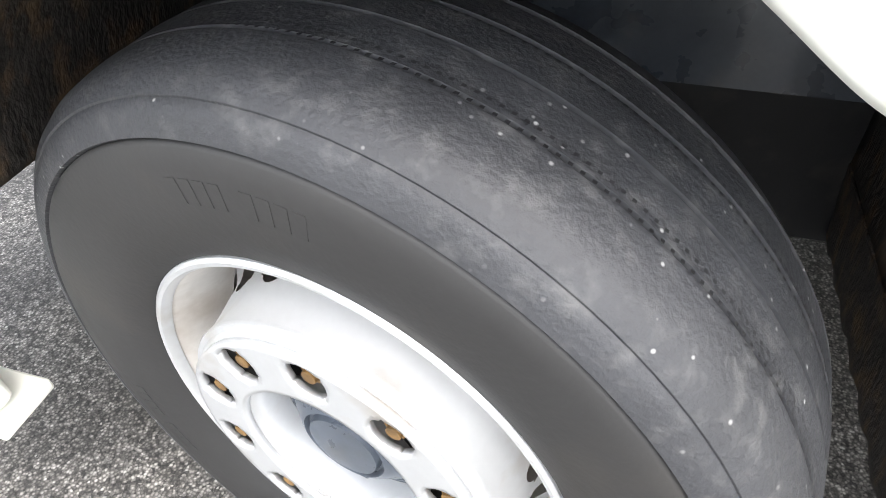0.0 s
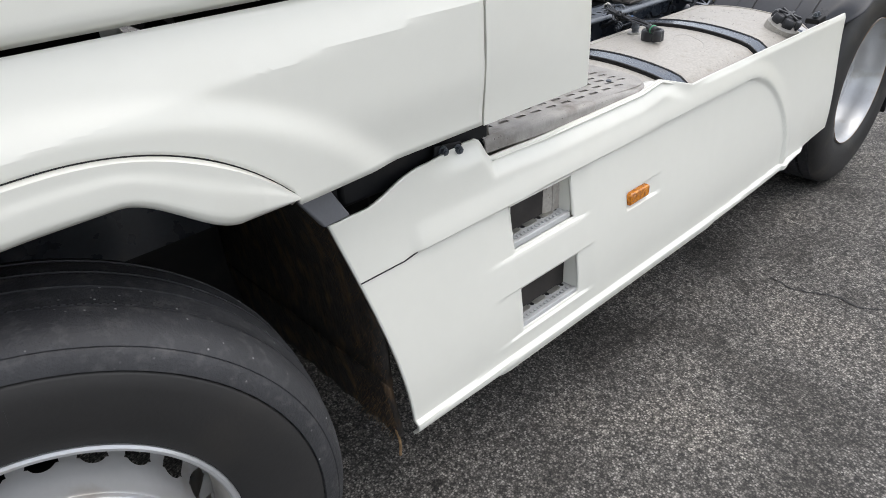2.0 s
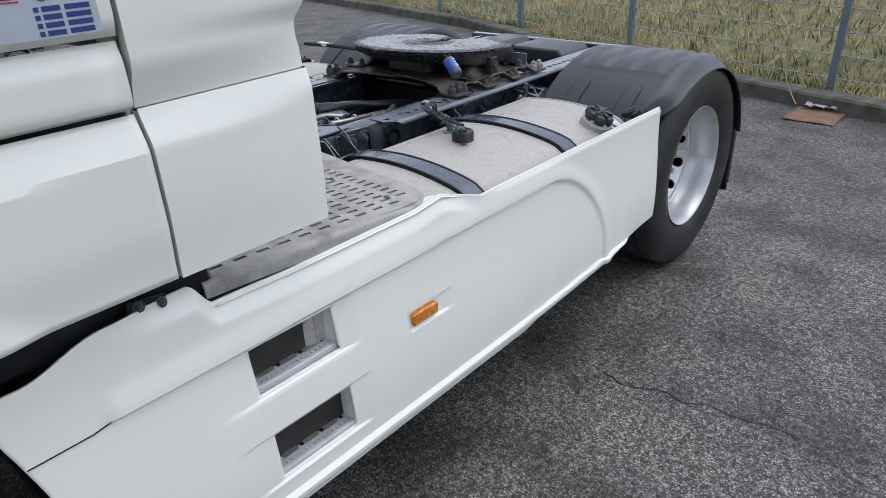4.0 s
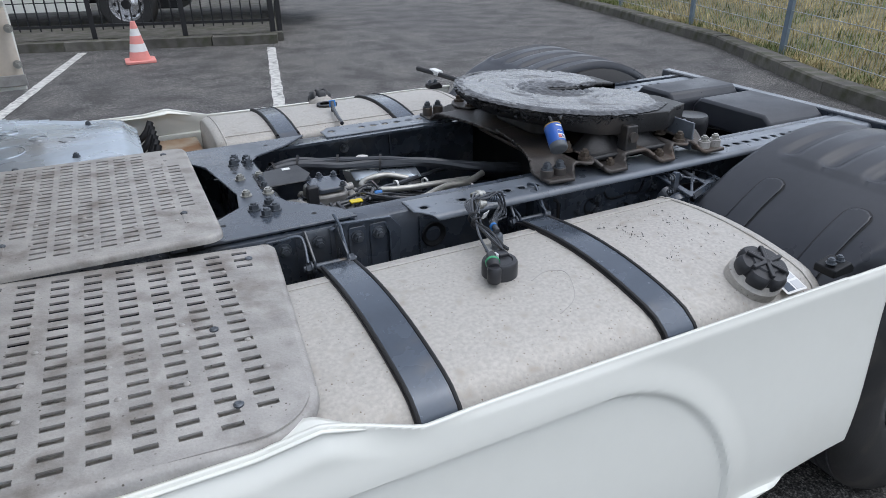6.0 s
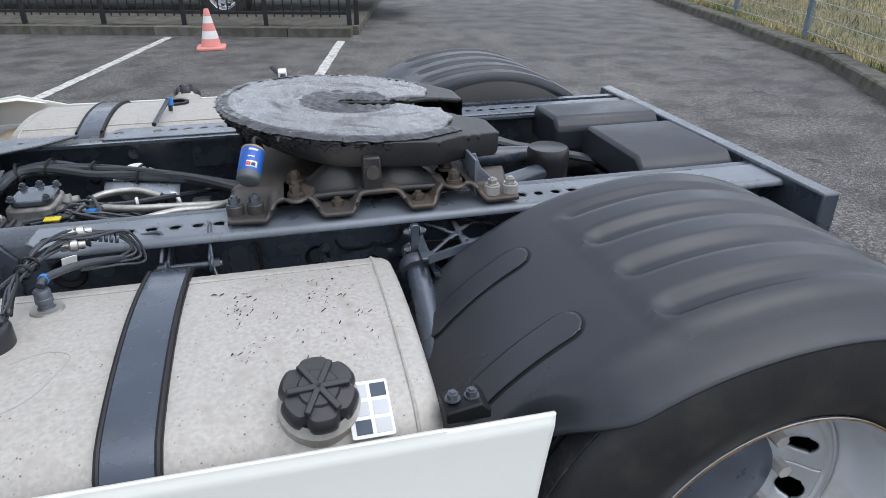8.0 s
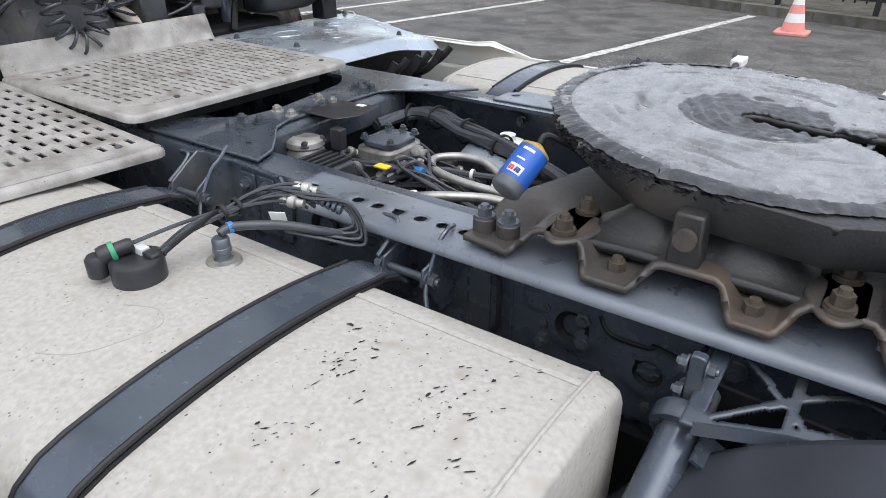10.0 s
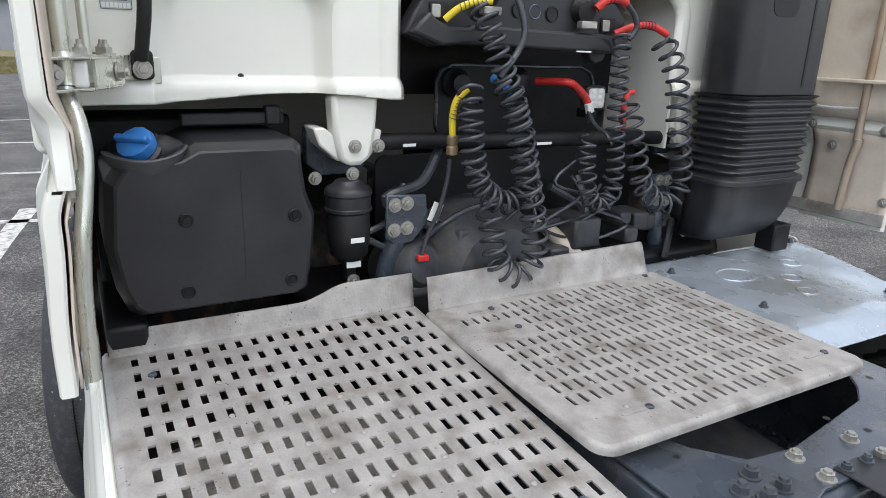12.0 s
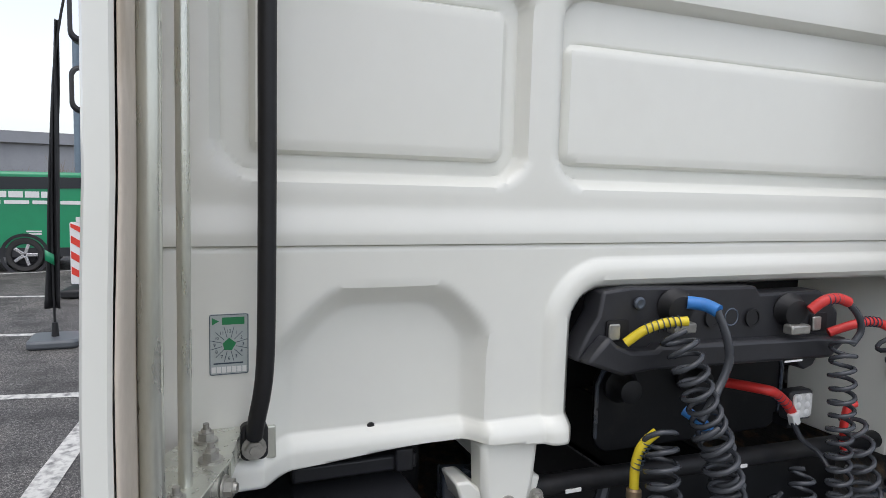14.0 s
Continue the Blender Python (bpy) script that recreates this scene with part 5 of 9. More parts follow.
def sender():
    t = left_tank
    old = set(t.children)
    p = (2.322, -0.800, 0.902)
    part("sender_cap", bm_lathe(bmesh.new(), [(0.041, -0.006), (0.041, 0.034), (0.038, 0.039), (0.030, 0.040), (0.028, 0.037), (0.0, 0.037)], p, (0, 0, 1), 36), PLASTIC, t, "black fuel level sender")
    part("sender_clip", box((2.325, -0.792, 0.936), (2.352, -0.765, 0.947)), PLASTIC, t, bevel=0.003)
    part("sender_tag", box((2.305, -0.792, 0.937), (2.325, -0.776, 0.950)), GREYL, t, bevel=0.002)
    part("sender_plug", bm_lathe(bmesh.new(), [(0.0, -0.002), (0.013, 0.0), (0.015, 0.006), (0.015, 0.018), (0.012, 0.020), (0.012, 0.046), (0.009, 0.052), (0.0, 0.053)], (2.285, -0.838, 0.946), (0.35, 0.92, 0.15), 18), PLASTIC, t)
    part("sender_elbow", bm_lathe(bmesh.new(), [(0.014, -0.03), (0.016, -0.026), (0.016, 0.0), (0.012, 0.006), (0.0, 0.007)], (2.283, -0.842, 0.944), (0, 0, 1), 18), PLASTIC, t)
    part("green_ring", bm_lathe(bmesh.new(), [(0.0155, 0.0), (0.0165, 0.001), (0.0165, 0.007), (0.0155, 0.008)], (2.291, -0.822, 0.9485), (0.35, 0.92, 0.15), 18), GREENP, t)
    v = (2.381, -0.688, 0.902)
    part("breather_valve", bm_lathe(bmesh.new(), [(0.016, 0), (0.016, 0.004), (0.013, 0.006), (0.013, 0.016), (0.0155, 0.018), (0.0155, 0.026), (0.0145, 0.027), (0.0145, 0.040), (0.012, 0.043), (0, 0.043)], v, (0, 0, 1), 24), BOLT, t, "steel breather valve")
    part("valve_boss", bm_lathe(bmesh.new(), [(0.030, -0.001), (0.028, 0.004), (0.016, 0.005)], v, (0, 0, 1), 28), BOLTZ, t)
    part("blue_clip", bm_lathe(bmesh.new(), [(0.007, -0.004), (0.010, -0.004), (0.010, 0.004), (0.007, 0.004)], (2.383, -0.668, 0.955), (0.3, 1, 0), 14), BLUE, t)
    part("breather_hose", tube([(2.381, -0.688, 0.951), (2.388, -0.662, 0.956), (2.43, -0.60, 0.945), (2.47, -0.55, 0.925), (2.49, -0.50, 0.90), (2.50, -0.45, 0.87)], 0.008, 10), HOSE, t)
    rng = random.Random(5)
    start, mid, end = Vector((2.352, -0.775, 0.945)), Vector((2.352, -0.640, 0.962)), Vector((2.43, -0.515, 0.955))
    for k in range(9):
        j = lambda q: Vector((rng.uniform(-q, q), rng.uniform(-q, q), rng.uniform(-q * 0.5, q * 0.8)))
        pts = [start + j(0.007), start.lerp(mid, 0.5) + Vector((-0.008, 0, 0.006)) + j(0.008), mid + j(0.010), mid.lerp(end, 0.5) + Vector((-0.006, 0.012, 0.012)) + j(0.014), end + j(0.018)]
        part("sender_cable", tube(pts, rng.choice((0.0022, 0.003, 0.0038)), 6), HOSE if k % 4 else BLACK, t)
    part("sender_cable", tube([(2.30, -0.792, 0.954), (2.318, -0.715, 0.962), (2.342, -0.655, 0.968), (2.385, -0.575, 0.972)], 0.0034, 7), HOSE, t)
    for k in range(4):
        o = 0.012 * k
        part("cable_loop", tube([(2.345, -0.655, 0.965), (2.36, -0.60 + o, 0.985), (2.40 + o, -0.54, 0.992 - o * 0.5), (2.465 + o, -0.505, 0.965), (2.50 + o * 0.6, -0.50, 0.930 - o), (2.475, -0.52 - o, 0.915), (2.42, -0.585, 0.925)], 0.003, 7), HOSE, t)
    for q in range(7):
        part("conduit_ring", bm_lathe(bmesh.new(), [(0.0075, -0.003), (0.0105, -0.003), (0.0105, 0.003), (0.0075, 0.003)], (2.425 + 0.009 * q, -0.528 + 0.003 * q, 0.975 - 0.0035 * q), (0.9, 0.25, -0.3), 14), STRAP, t)
    for p0 in ((2.385, -0.560, 0.968), (2.395, -0.535, 0.985)):
        part("cable_coupling", bm_lathe(bmesh.new(), [(0.006, 0), (0.010, 0.003), (0.010, 0.013), (0.008, 0.016), (0.012, 0.019), (0.012, 0.031), (0.008, 0.034), (0.008, 0.046), (0, 0.047)], p0, (0.85, 0.30, -0.10), 18), BOLTZ, t, "grey cable coupling")
    for a, b in (((2.346, -0.652, 0.965), (0.1, 1, 0.1)), ((2.352, -0.625, 0.968), (0.15, 1, 0.1))):
        part("cable_tie", bm_lathe(bmesh.new(), [(0.014, -0.003), (0.0165, -0.003), (0.0165, 0.003), (0.014, 0.003)], a, b, 16), BLACK, t)
    part("cable_tag", box((-0.014, -0.0006, -0.012), (0.014, 0.0006, 0.012), pose(2.405, -0.585, 0.948, 25, 0, 30)), LABEL, t)
    for ob in set(t.children) - old:
        ob.location.z += 0.020
    part("scrape_ring", bm_tube(bmesh.new(), smooth_path([(x, y, tank_top(y) - 0.0003) for x, y in ((2.37, -0.86), (2.42, -0.84), (2.46, -0.86), (2.44, -0.92), (2.41, -0.96), (2.36, -0.985))], 6), 0.0012, 4), SMEAR, t)
    # sender of the far tank
    part("far_sender", tube([(2.43, 0.76, 0.92), (2.43, 0.76, 0.965), (2.415, 0.70, 0.95), (2.40, 0.55, 0.93)], 0.008, 8), HOSE, right_tank)
    part("far_sender_plug", bm_cyl(bmesh.new(), (2.43, 0.76, 0.945), (2.43, 0.765, 0.972), 0.014, n=12), BLUE, right_tank)
    part("far_tank_ring", bm_lathe(bmesh.new(), [(0.030, 0.0), (0.045, 0.0), (0.045, 0.012), (0.03, 0.012)], (2.44, 0.88, 0.9195), (0, 0, 1), 24), BLACK, right_tank)


sender()


def grime_splashes():
    """Dried tar drops on the tank's rear end."""
    rng = random.Random(11)
    bm = bmesh.new()
    groups = [(rng.gauss(2.85, 0.09), rng.gauss(-0.78, 0.10)) for _ in range(20)]
    for q in range(160):
        gx, gy = groups[q % 20]
        k0 = 0.014 if q % 2 == 0 else 0.07
        x, y = gx + rng.gauss(0, k0), gy + rng.gauss(0, k0)
        if not (2.63 < x < 2.985 and -0.97 < y < -0.60):
            continue
        L, w, a = abs(rng.gauss(0, 0.0065)) + 0.002, rng.uniform(0.0009, 0.0029), radians(rng.gauss(62, 14))
        if q % 3:
            L, w = L * 0.5, w * 0.65
        else:
            L, w = L * 0.35, w * 0.5
        c, s_ = math.cos(a), math.sin(a)
        n = 9
        vs = []
        for i in range(n):
            t = 2 * math.pi * i / n
            k = rng.uniform(0.6, 1.25)
            u, v = L * math.cos(t) * k, w * math.sin(t) * k
            vs.append(bm.verts.new((x + u * c - v * s_, y + u * s_ + v * c, tank_top(y + u * s_ + v * c) + 0.0012)))
        bm.faces.new(vs)
    ob = part("tar_splash", bm, BLACK, left_tank)
    tagged(ob, "small black tar splashes", kind="stuff")


grime_splashes()


# ---- perforated walkway plates ----
def perforated(x0, x1, y0, y1, z0, z1, nx, ny, slot, r=(0, 0), margin=(0.05, 0.05, 0.05, 0.05), skew=0.0, closed=()):
    """A plate with rows of slots, cut through; none inside the closed fields. z0 at the front edge, z1 at the rear; r: the two rear corners' radii."""
    bm = bmesh.new()
    sx, sy = slot
    mx0, mx1, my0, my1 = margin
    py = (y1 - y0 - my0 - my1) / ny
    px = (x1 - x0 - mx0 - mx1) / nx
    zt = lambda x: z0 + (z1 - z0) * (x - x0) / (x1 - x0)
    T = 0.004

    def rear(y):
        b = x1 - skew * (y1 - y) / (y1 - y0)
        for q, e in ((r[0], y - y0), (r[1], y1 - y)):
            if q and e < q:
                return b - q + math.sqrt(max(0.0, q * q - (q - e) ** 2))
        return b

    def slab(xa, xb, ya, yb, xc=None):
        xc = xb if xc is None else xc
        if min(xb, xc) - xa < 1e-5 or yb - ya < 1e-5:
            return
        vs = [bm.verts.new((x, y, zt(x) - d)) for x, y in ((xa, ya), (xa, yb), (xb, ya), (xc, yb)) for d in (T, 0)]
        for f in ((0, 1, 3, 2), (4, 6, 7, 5), (0, 4, 5, 1), (2, 3, 7, 6), (0, 2, 6, 4), (1, 5, 7, 3)):
            bm.faces.new([vs[i] for i in f])

    def strip(xa, ya, yb):
        n = 4 if (ya - y0 < r[0] or y1 - yb < r[1]) else 1
        for i in range(n):
            u, v = ya + (yb - ya) * i / n, ya + (yb - ya) * (i + 1) / n
            slab(xa, rear(u), u, v, rear(v))

    ay, by = y0 + my0, y1 - my1
    for i in range(4):
        strip(x0, y0 + my0 * i / 4, y0 + my0 * (i + 1) / 4)
        strip(x0, by + my1 * i / 4, by + my1 * (i + 1) / 4)
    for k in range(ny):
        yc = ay + (k + 0.5) * py
        strip(x0, ay + k * py, yc - sy / 2), strip(x0, yc + sy / 2, ay + (k + 1) * py)
        x, end = x0, min(rear(yc - sy / 2), rear(yc + sy / 2)) - mx1
        for i in range(nx + 1):
            xc = x0 + mx0 + (i + 0.5) * px
            if xc + sx / 2 > end:
                break
            if any(p < xc < q and u < yc < v for p, q, u, v in closed):
                continue
            slab(x, xc - sx / 2, yc - sy / 2, yc + sy / 2)
            x = xc + sx / 2
        strip(x, yc - sy / 2, yc + sy / 2)
    return bm, zt


def rim_strip(pts, drop, r=0.012):
    """A rolled edge along the plate's border: a rounded profile swept along the points."""
    bm = bmesh.new()
    rings = []
    pts = [Vector(p) for p in pts]
    for i, p in enumerate(pts):
        d = (pts[min(i + 1, len(pts) - 1)] - pts[max(i - 1, 0)])
        d.z = 0
        d.normalize()
        out = Vector((d.y, -d.x, 0))
        low = drop(p) if callable(drop) else drop
        prof = [(0, 0), (r * 0.5, -r * 0.13), (r * 0.87, -r * 0.5), (r, -r), (r, -low), (r - 0.004, -low), (r - 0.004, -r), (0, -0.006)]
        rings.append([bm.verts.new(p + out * a + Vector((0, 0, b))) for a, b in prof])
    n = len(rings[0])
    for a, b in zip(rings, rings[1:]):
        for k in range(n):
            bm.faces.new((a[k], a[(k + 1) % n], b[(k + 1) % n], b[k]))
    return bm


M_RIVET = finish(bm_lathe(bmesh.new(), [(0.0085, 0), (0.0085, 0.003), (0.005, 0.005), (0, 0.0035)], (0, 0, 0), (0, 0, 1), 12), "rivet", BOLT, 40)


def walkway():
    # outer plate over the tank
    bm, zt = perforated(1.105, 1.880, -1.128, -0.455, 1.000, 0.952, 12, 19, (0.034, 0.0125), (0.10, 0.02), (0.0, 0.045, 0.026, 0.012), 0.075)
    w1 = part("walkway_plate", bm, GALV, truck, "perforated grey steel walkway plate", smooth=0)
    rim = [(1.075 + 0.1 * i, -1.128) for i in range(7)] + rounded(1.105, 1.880, -1.128, -0.455, (0, 0.10, 0.02, 0), 10)[1:-1]
    edge = [(x - 0.075 * (-0.455 - y) / 0.673 * sstep(1.6, 1.75, x), y, zt(x)) for x, y in rim]
    part("rolled_edge", rim_strip(edge, lambda p: 0.022 + 0.014 * sstep(-1.06, -1.13, p.y) * sstep(1.80, 1.72, p.x), 0.014), GALV, w1)
    part("edge_return", rim_strip([(1.88, -0.455, zt(1.88)), (1.105, -0.455, zt(1.105))], 0.012, 0.004), GALV, w1)
    # raised lip towards the cab, with a step up near the centre
    def lip(y, v):
        t = sstep(-0.74, -0.62, y)
        h = 0.050 + 0.030 * t
        x = 1.105 - v * (0.016 + 0.006 * t)
        return Vector((x, y, 1.000 + h * sstep(0.0, 0.85, v)))
    part("front_lip", sheet(lines(-1.128, -0.455, 0.015), lines(0, 1, 0.1), lip), GALV, w1, "bright raised front lip", solid=0.004)
    # middle plate over the frame
    bm, zt2 = perforated(1.165, 1.775, -0.444, 0.285, 1.006, 1.000, 12, 24, (0.033, 0.0085), (0.03, 0.03), (0.02, 0.02, 0.030, 0.02), 0.0, ((1.16, 1.245, -0.40, -0.27), (1.16, 1.22, 0.12, 0.30), (1.28, 1.36, -0.40, -0.27), (1.66, 1.80, -0.40, -0.24), (1.66, 1.80, 0.13, 0.30)))
    w2 = part("walkway_plate", bm, GALV, truck, "perforated grey steel walkway plate with fixing slots", smooth=0)
    edge = [(x, y, zt2(x)) for x, y in [(1.165, -0.444)] + [(1.3 + 0.1 * i, -0.444) for i in range(4)] + rounded(1.165, 1.775, -0.444, 0.285, (0, 0.03, 0.03, 0), 8)[1:-1] + [(1.165, 0.285)]]
    part("rolled_edge", rim_strip(edge, 0.018, 0.010), GALV, w2)
    part("front_lip", sheet(lines(-0.444, 0.270, 0.03), lines(0, 1, 0.1), lambda y, v: Vector((1.165 - v * (0.022 + 0.04 * (y + 0.444)), y, 1.006 + 0.080 * sstep(0, 0.85, v)))), GALV, w2, "bright raised front lip", solid=0.004)
    for x, y in ((1.21, -0.335), (1.325, -0.335), (1.185, 0.20), (1.31, 0.25), (1.715, -0.32), (1.715, 0.20)):
        part("fixing_slot", prism(rounded(x - 0.005, x + 0.005, y - 0.03, y + 0.03, 0.0045, 4), "z", zt2(x) - 0.002, zt2(x) + 0.0018), GALV, w2)
        bolt_at(w2, (x, y + 0.036, zt2(x)), (0, 0, 1), M_RIVET)
    for x, y in ((1.20, -1.06), (1.70, -1.04), (1.82, -0.52), (1.70, -0.80), (1.25, -0.55)):
        bolt_at(w1, (x, y, zt(x)), (0, 0, 1), M_RIVET)
    rng = random.Random(3)
    dimple = finish(bm_lathe(bmesh.new(), [(0.0062, 0), (0.0045, 0.002), (0, 0.0026)], (0, 0, 0), (0, 0, 1), 8), "dimple", GALV, 60)
    for w, z, (xa, xb), (ya, yb) in ((w1, zt, (1.22, 1.82), (-1.0, -0.52)), (w2, zt2, (1.22, 1.75), (-0.38, 0.2))):
        for i in range(5):
            for k in range(5):
                x, y = xa + (xb - xa) * (i + 0.5) / 5 + rng.uniform(-0.01, 0.01), ya + (yb - ya) * (k + 0.5) / 5
                piece("rivet", dimple, w, Matrix.Translation((x, y, z(x) + 0.0004)))
    # plain sheet over the right side
    def zinc(x, y):
        z = 0.994 - 0.050 * sstep(0.62, 1.0, y) * sstep(1.15, 1.62, x) - 0.035 * sstep(1.60, 1.66, x) ** 1.5
        return Vector((x, y, z + 0.003 * math.sin(9 * x) * math.sin(8 * y) + 0.004 * sstep(1.50, 1.57, x) * sstep(1.60, 1.57, x)))
    def zinc_edge(x, y):
        far = y - (1.065 - 0.15 * (x - 1.0))
        return -max(sd_rrect(x, y, 0.9, 1.664, 0.292, 1.079, 0.03), far)
    w3 = part("cover_sheet", sheet(lines(1.08, 1.665, 0.013), lines(0.29, 1.08, 0.02), zinc, zinc_edge), SHEET, truck, "bluish bare zinc cover sheet with a turned-down end", solid=0.003)
    for x, y in ((1.17, 0.36), (1.02 + 0.08, 1.02), (1.47, 0.37), (1.50, 0.90)):
        bolt_at(w3, (x, y, zinc(x, y).z), (0, 0, 1), M_BOLTS)
    for cx, cy, rx, ry in ((1.27, 0.52, 0.050, 0.065), (1.35, 0.66, 0.028, 0.035), (1.44, 0.60, 0.026, 0.03), (1.25, 0.80, 0.03, 0.035)):
        ring = [(cx + rx * math.cos(a / 20 * 6.2832), cy + ry * math.sin(a / 20 * 6.2832)) for a in range(21)]
        part("emboss_ring", bm_tube(bmesh.new(), [(x, y, zinc(x, y).z + 0.0003) for x, y in ring], 0.0022, 5), SHEET, w3)
    part("plate_support", box((1.14, -0.45, 0.945), (1.20, 0.45, 0.985)), DARK, truck, bevel=0.004)
    part("plate_support", box((1.70, -0.40, 0.945), (1.74, 0.20, 0.985)), DARK, truck, bevel=0.004)
    for k in range(6):
        y = 0.55 + 0.07 * k
        part("support_arm", tube([(1.55, y, 0.80), (1.68, y + 0.02, 0.86 + 0.02 * (k % 2)), (1.72, y + 0.05, 0.93)], 0.014, 8), DARK, truck)
    part("battery_box", box((1.15, 0.46, 0.45), (1.50, 1.06, 0.925)), DARK, truck, bevel=0.015)
    part("inner_tray", box((1.74, 0.50, 0.62), (1.90, 1.12, 0.80)), RUSTZ, truck, bevel=0.006)


walkway()


# ---- fifth wheel ----
RUSTB = mat("brown_bolt", (0.125, 0.100, 0.078), 0.5, metal=0.4, var=0.3, scale=40, piece=0.3)
def fifth_wheel():
    C = Vector((3.03, 0.0, 0.0))
    TILT = radians(3.6)
    RP = 0.378

    def inside(x, y):
        """Signed distance of the plate's plan, with its rear slot; x to the rear of the centre."""
        d = math.hypot(x * 1.06, y) - RP
        tail = max((abs(y) - RP + 0.65 * max(0, x - 0.17)) * 0.85, x - 0.362, -x)
        d = min(d, tail)
        slot = max(abs(y) - (0.028 + 0.10 * sstep(0.08, 0.40, x)), -x)
        pin = math.hypot(x, y) - 0.034
        return max(d, -min(slot, pin))

    def top_z(x, y, rng_h):
        z = 1.098 - x * math.tan(TILT)
        z -= 0.12 * max(0.0, x - 0.24)                      # ramps
        return z + rng_h

    us, vs = lines(-0.41, 0.41, 0.0105), lines(-0.41, 0.41, 0.0105)
    def place(x, y):
        return Vector((C.x + x, C.y + y, top_z(x, y, 0.0)))
    plate = part("fifth_wheel", sheet(us, vs, place, lambda x, y: -inside(x, y)), COUPLING, truck,
                 "fifth wheel coupling plate covered in grey grease", solid=0.012)
    # the casting's deep outer wall, following the plate's outline
    def outline(a):
        lo, hi = 0.0, 0.6
        for _ in range(30):
            r = (lo + hi) / 2
            x, y = r * math.cos(a), r * math.sin(a)
            d = min(math.hypot(x * 1.06, y) - RP, max((abs(y) - RP + 0.65 * max(0, x - 0.17)) * 0.85, x - 0.362, -x))
            lo, hi = (r, hi) if d < 0 else (lo, r)
        return lo * math.cos(a), lo * math.sin(a)
    bm = bmesh.new()
    rings = []
    for i in range(181):
        a = radians(18 + 324 * i / 180)
        x, y = outline(a)
        k = sstep(-0.05, -0.33, x)                          # the wall draws in towards the front
        zt = top_z(x, y, 0.0)
        rings.append([bm.verts.new((C.x + x * q, C.y + y * q, zt + z)) for q, z in ((1.0, -0.001), (1.002, -0.012), (0.998 - 0.06 * k, -0.050 + 0.012 * k), (0.985 - 0.10 * k, -0.062 + 0.012 * k), (0.86, -0.062 + 0.012 * k), (0.86, -0.02))])
    for a, b in zip(rings, rings[1:]):
        for k in range(5):
            bm.faces.new((a[k], b[k], b[k + 1], a[k + 1]))
    part("side_wall", bm, COUPLING, plate, "smooth dark side of the coupling plate", smooth=40)
    # a coat of grease, ridged and ragged at its rim
    def coat_hole(x, y):
        e = 0.018 * noise.noise(Vector((x * 13, y * 13, 0.3))) + 0.004 * noise.noise(Vector((x * 41, y * 41, 1.3)))
        mid = math.hypot((x - 0.01) * 0.92, y) - 0.112 + 0.035 * noise.noise(Vector((x * 18, y * 18, 3.3)))
        slot = min(max(abs(y) - (0.034 + 0.11 * sstep(0.08, 0.42, x)), -x), mid)
        d = max(math.hypot(x * 1.06, y) - 0.374, x - 0.235 - 0.05 * noise.noise(Vector((y * 9, 2.0, 0))) + 0.25 * max(0, abs(y) - 0.25), -slot)
        return -(d + e)
    def coat(x, y):
        r = math.hypot(x + 0.01, y)
        a = math.atan2(y, x + 0.01)
        w = noise.noise(Vector((x * 8, y * 8, 0)))
        h = 0.010 + 0.0035 * noise.noise(Vector((x * 9, y * 9, 5)))
        gate = sstep(0.1, 0.45, noise.noise(Vector((a * 1.7, r * 9, 4))))
        h -= 0.008 * gate * sstep(0.78, 0.97, math.sin(r * 120 + 5.0 * w))
        scrape = noise.noise(Vector((a * 2.3 + 9, r * 55, 1.5)))
        h -= 0.006 * sstep(0.30, 0.55, scrape) * sstep(-0.1, 0.25, noise.noise(Vector((a * 1.2, r * 6, 12))))
        h -= 0.006 * sstep(0.15, 0.12, r)
        h += 0.006 * sstep(0.30, 0.358, r) * noise.noise(Vector((a * 26, r * 40, 9))) - 0.012 * sstep(0.345, 0.385, r)
        return Vector((C.x + x, C.y + y, top_z(x, y, h)))
    part("grease_coat", sheet(lines(-0.42, 0.36, 0.0055), lines(-0.42, 0.42, 0.0055), coat, coat_hole), GREASE, plate, "smeared grey grease with cracks", smooth=180, solid=0.012)
    def mid_hole(x, y):
        slot = min(max(abs(y) - 0.031, -x - 0.0), math.hypot(x, y) - 0.036)
        return -max(math.hypot((x - 0.01) * 0.92, y) - 0.158, -slot)
    def mid(x, y):
        r, a = math.hypot(x + 0.005, y), math.atan2(y, x)
        h = 0.002 + 0.008 * abs(math.sin(r * 130 + 2.2 * noise.noise(Vector((x * 11, y * 11, 1))))) * (0.4 + abs(noise.noise(Vector((a * 3, r * 20, 8))))) + 0.004 * noise.noise(Vector((x * 50, y * 50, 2)))
        return Vector((C.x + x, C.y + y, top_z(x, y, h)))
    part("worn_grease", sheet(lines(-0.17, 0.18, 0.0055), lines(-0.17, 0.17, 0.0055), mid, mid_hole), GREASEM, plate, "dark churned grease round the pin hole", smooth=180, solid=0.006)
    # ragged dark grease hanging over the rim in torn layers
    bm = bmesh.new()
    n = 560
    rings = []
    for i in range(n + 1):
        a = radians(46 + 268 * i / n)
        x, y = math.cos(a), math.sin(a)
        nz = lambda f, o: noise.noise(Vector((a * f, o, 0.7 * o)))
        heavy = 0.35 + 0.65 * sstep(0.15, 0.75, abs(y)) * (0.6 + 0.8 * abs(nz(3.1, 2.2)))
        dep = (0.024 + 0.012 * nz(9, 0.5) + 0.009 * nz(27, 7.5) + 0.006 * nz(75, 3.5)) * (0.65 + 0.75 * heavy)
        zt = top_z(RP * x, RP * y, 0)
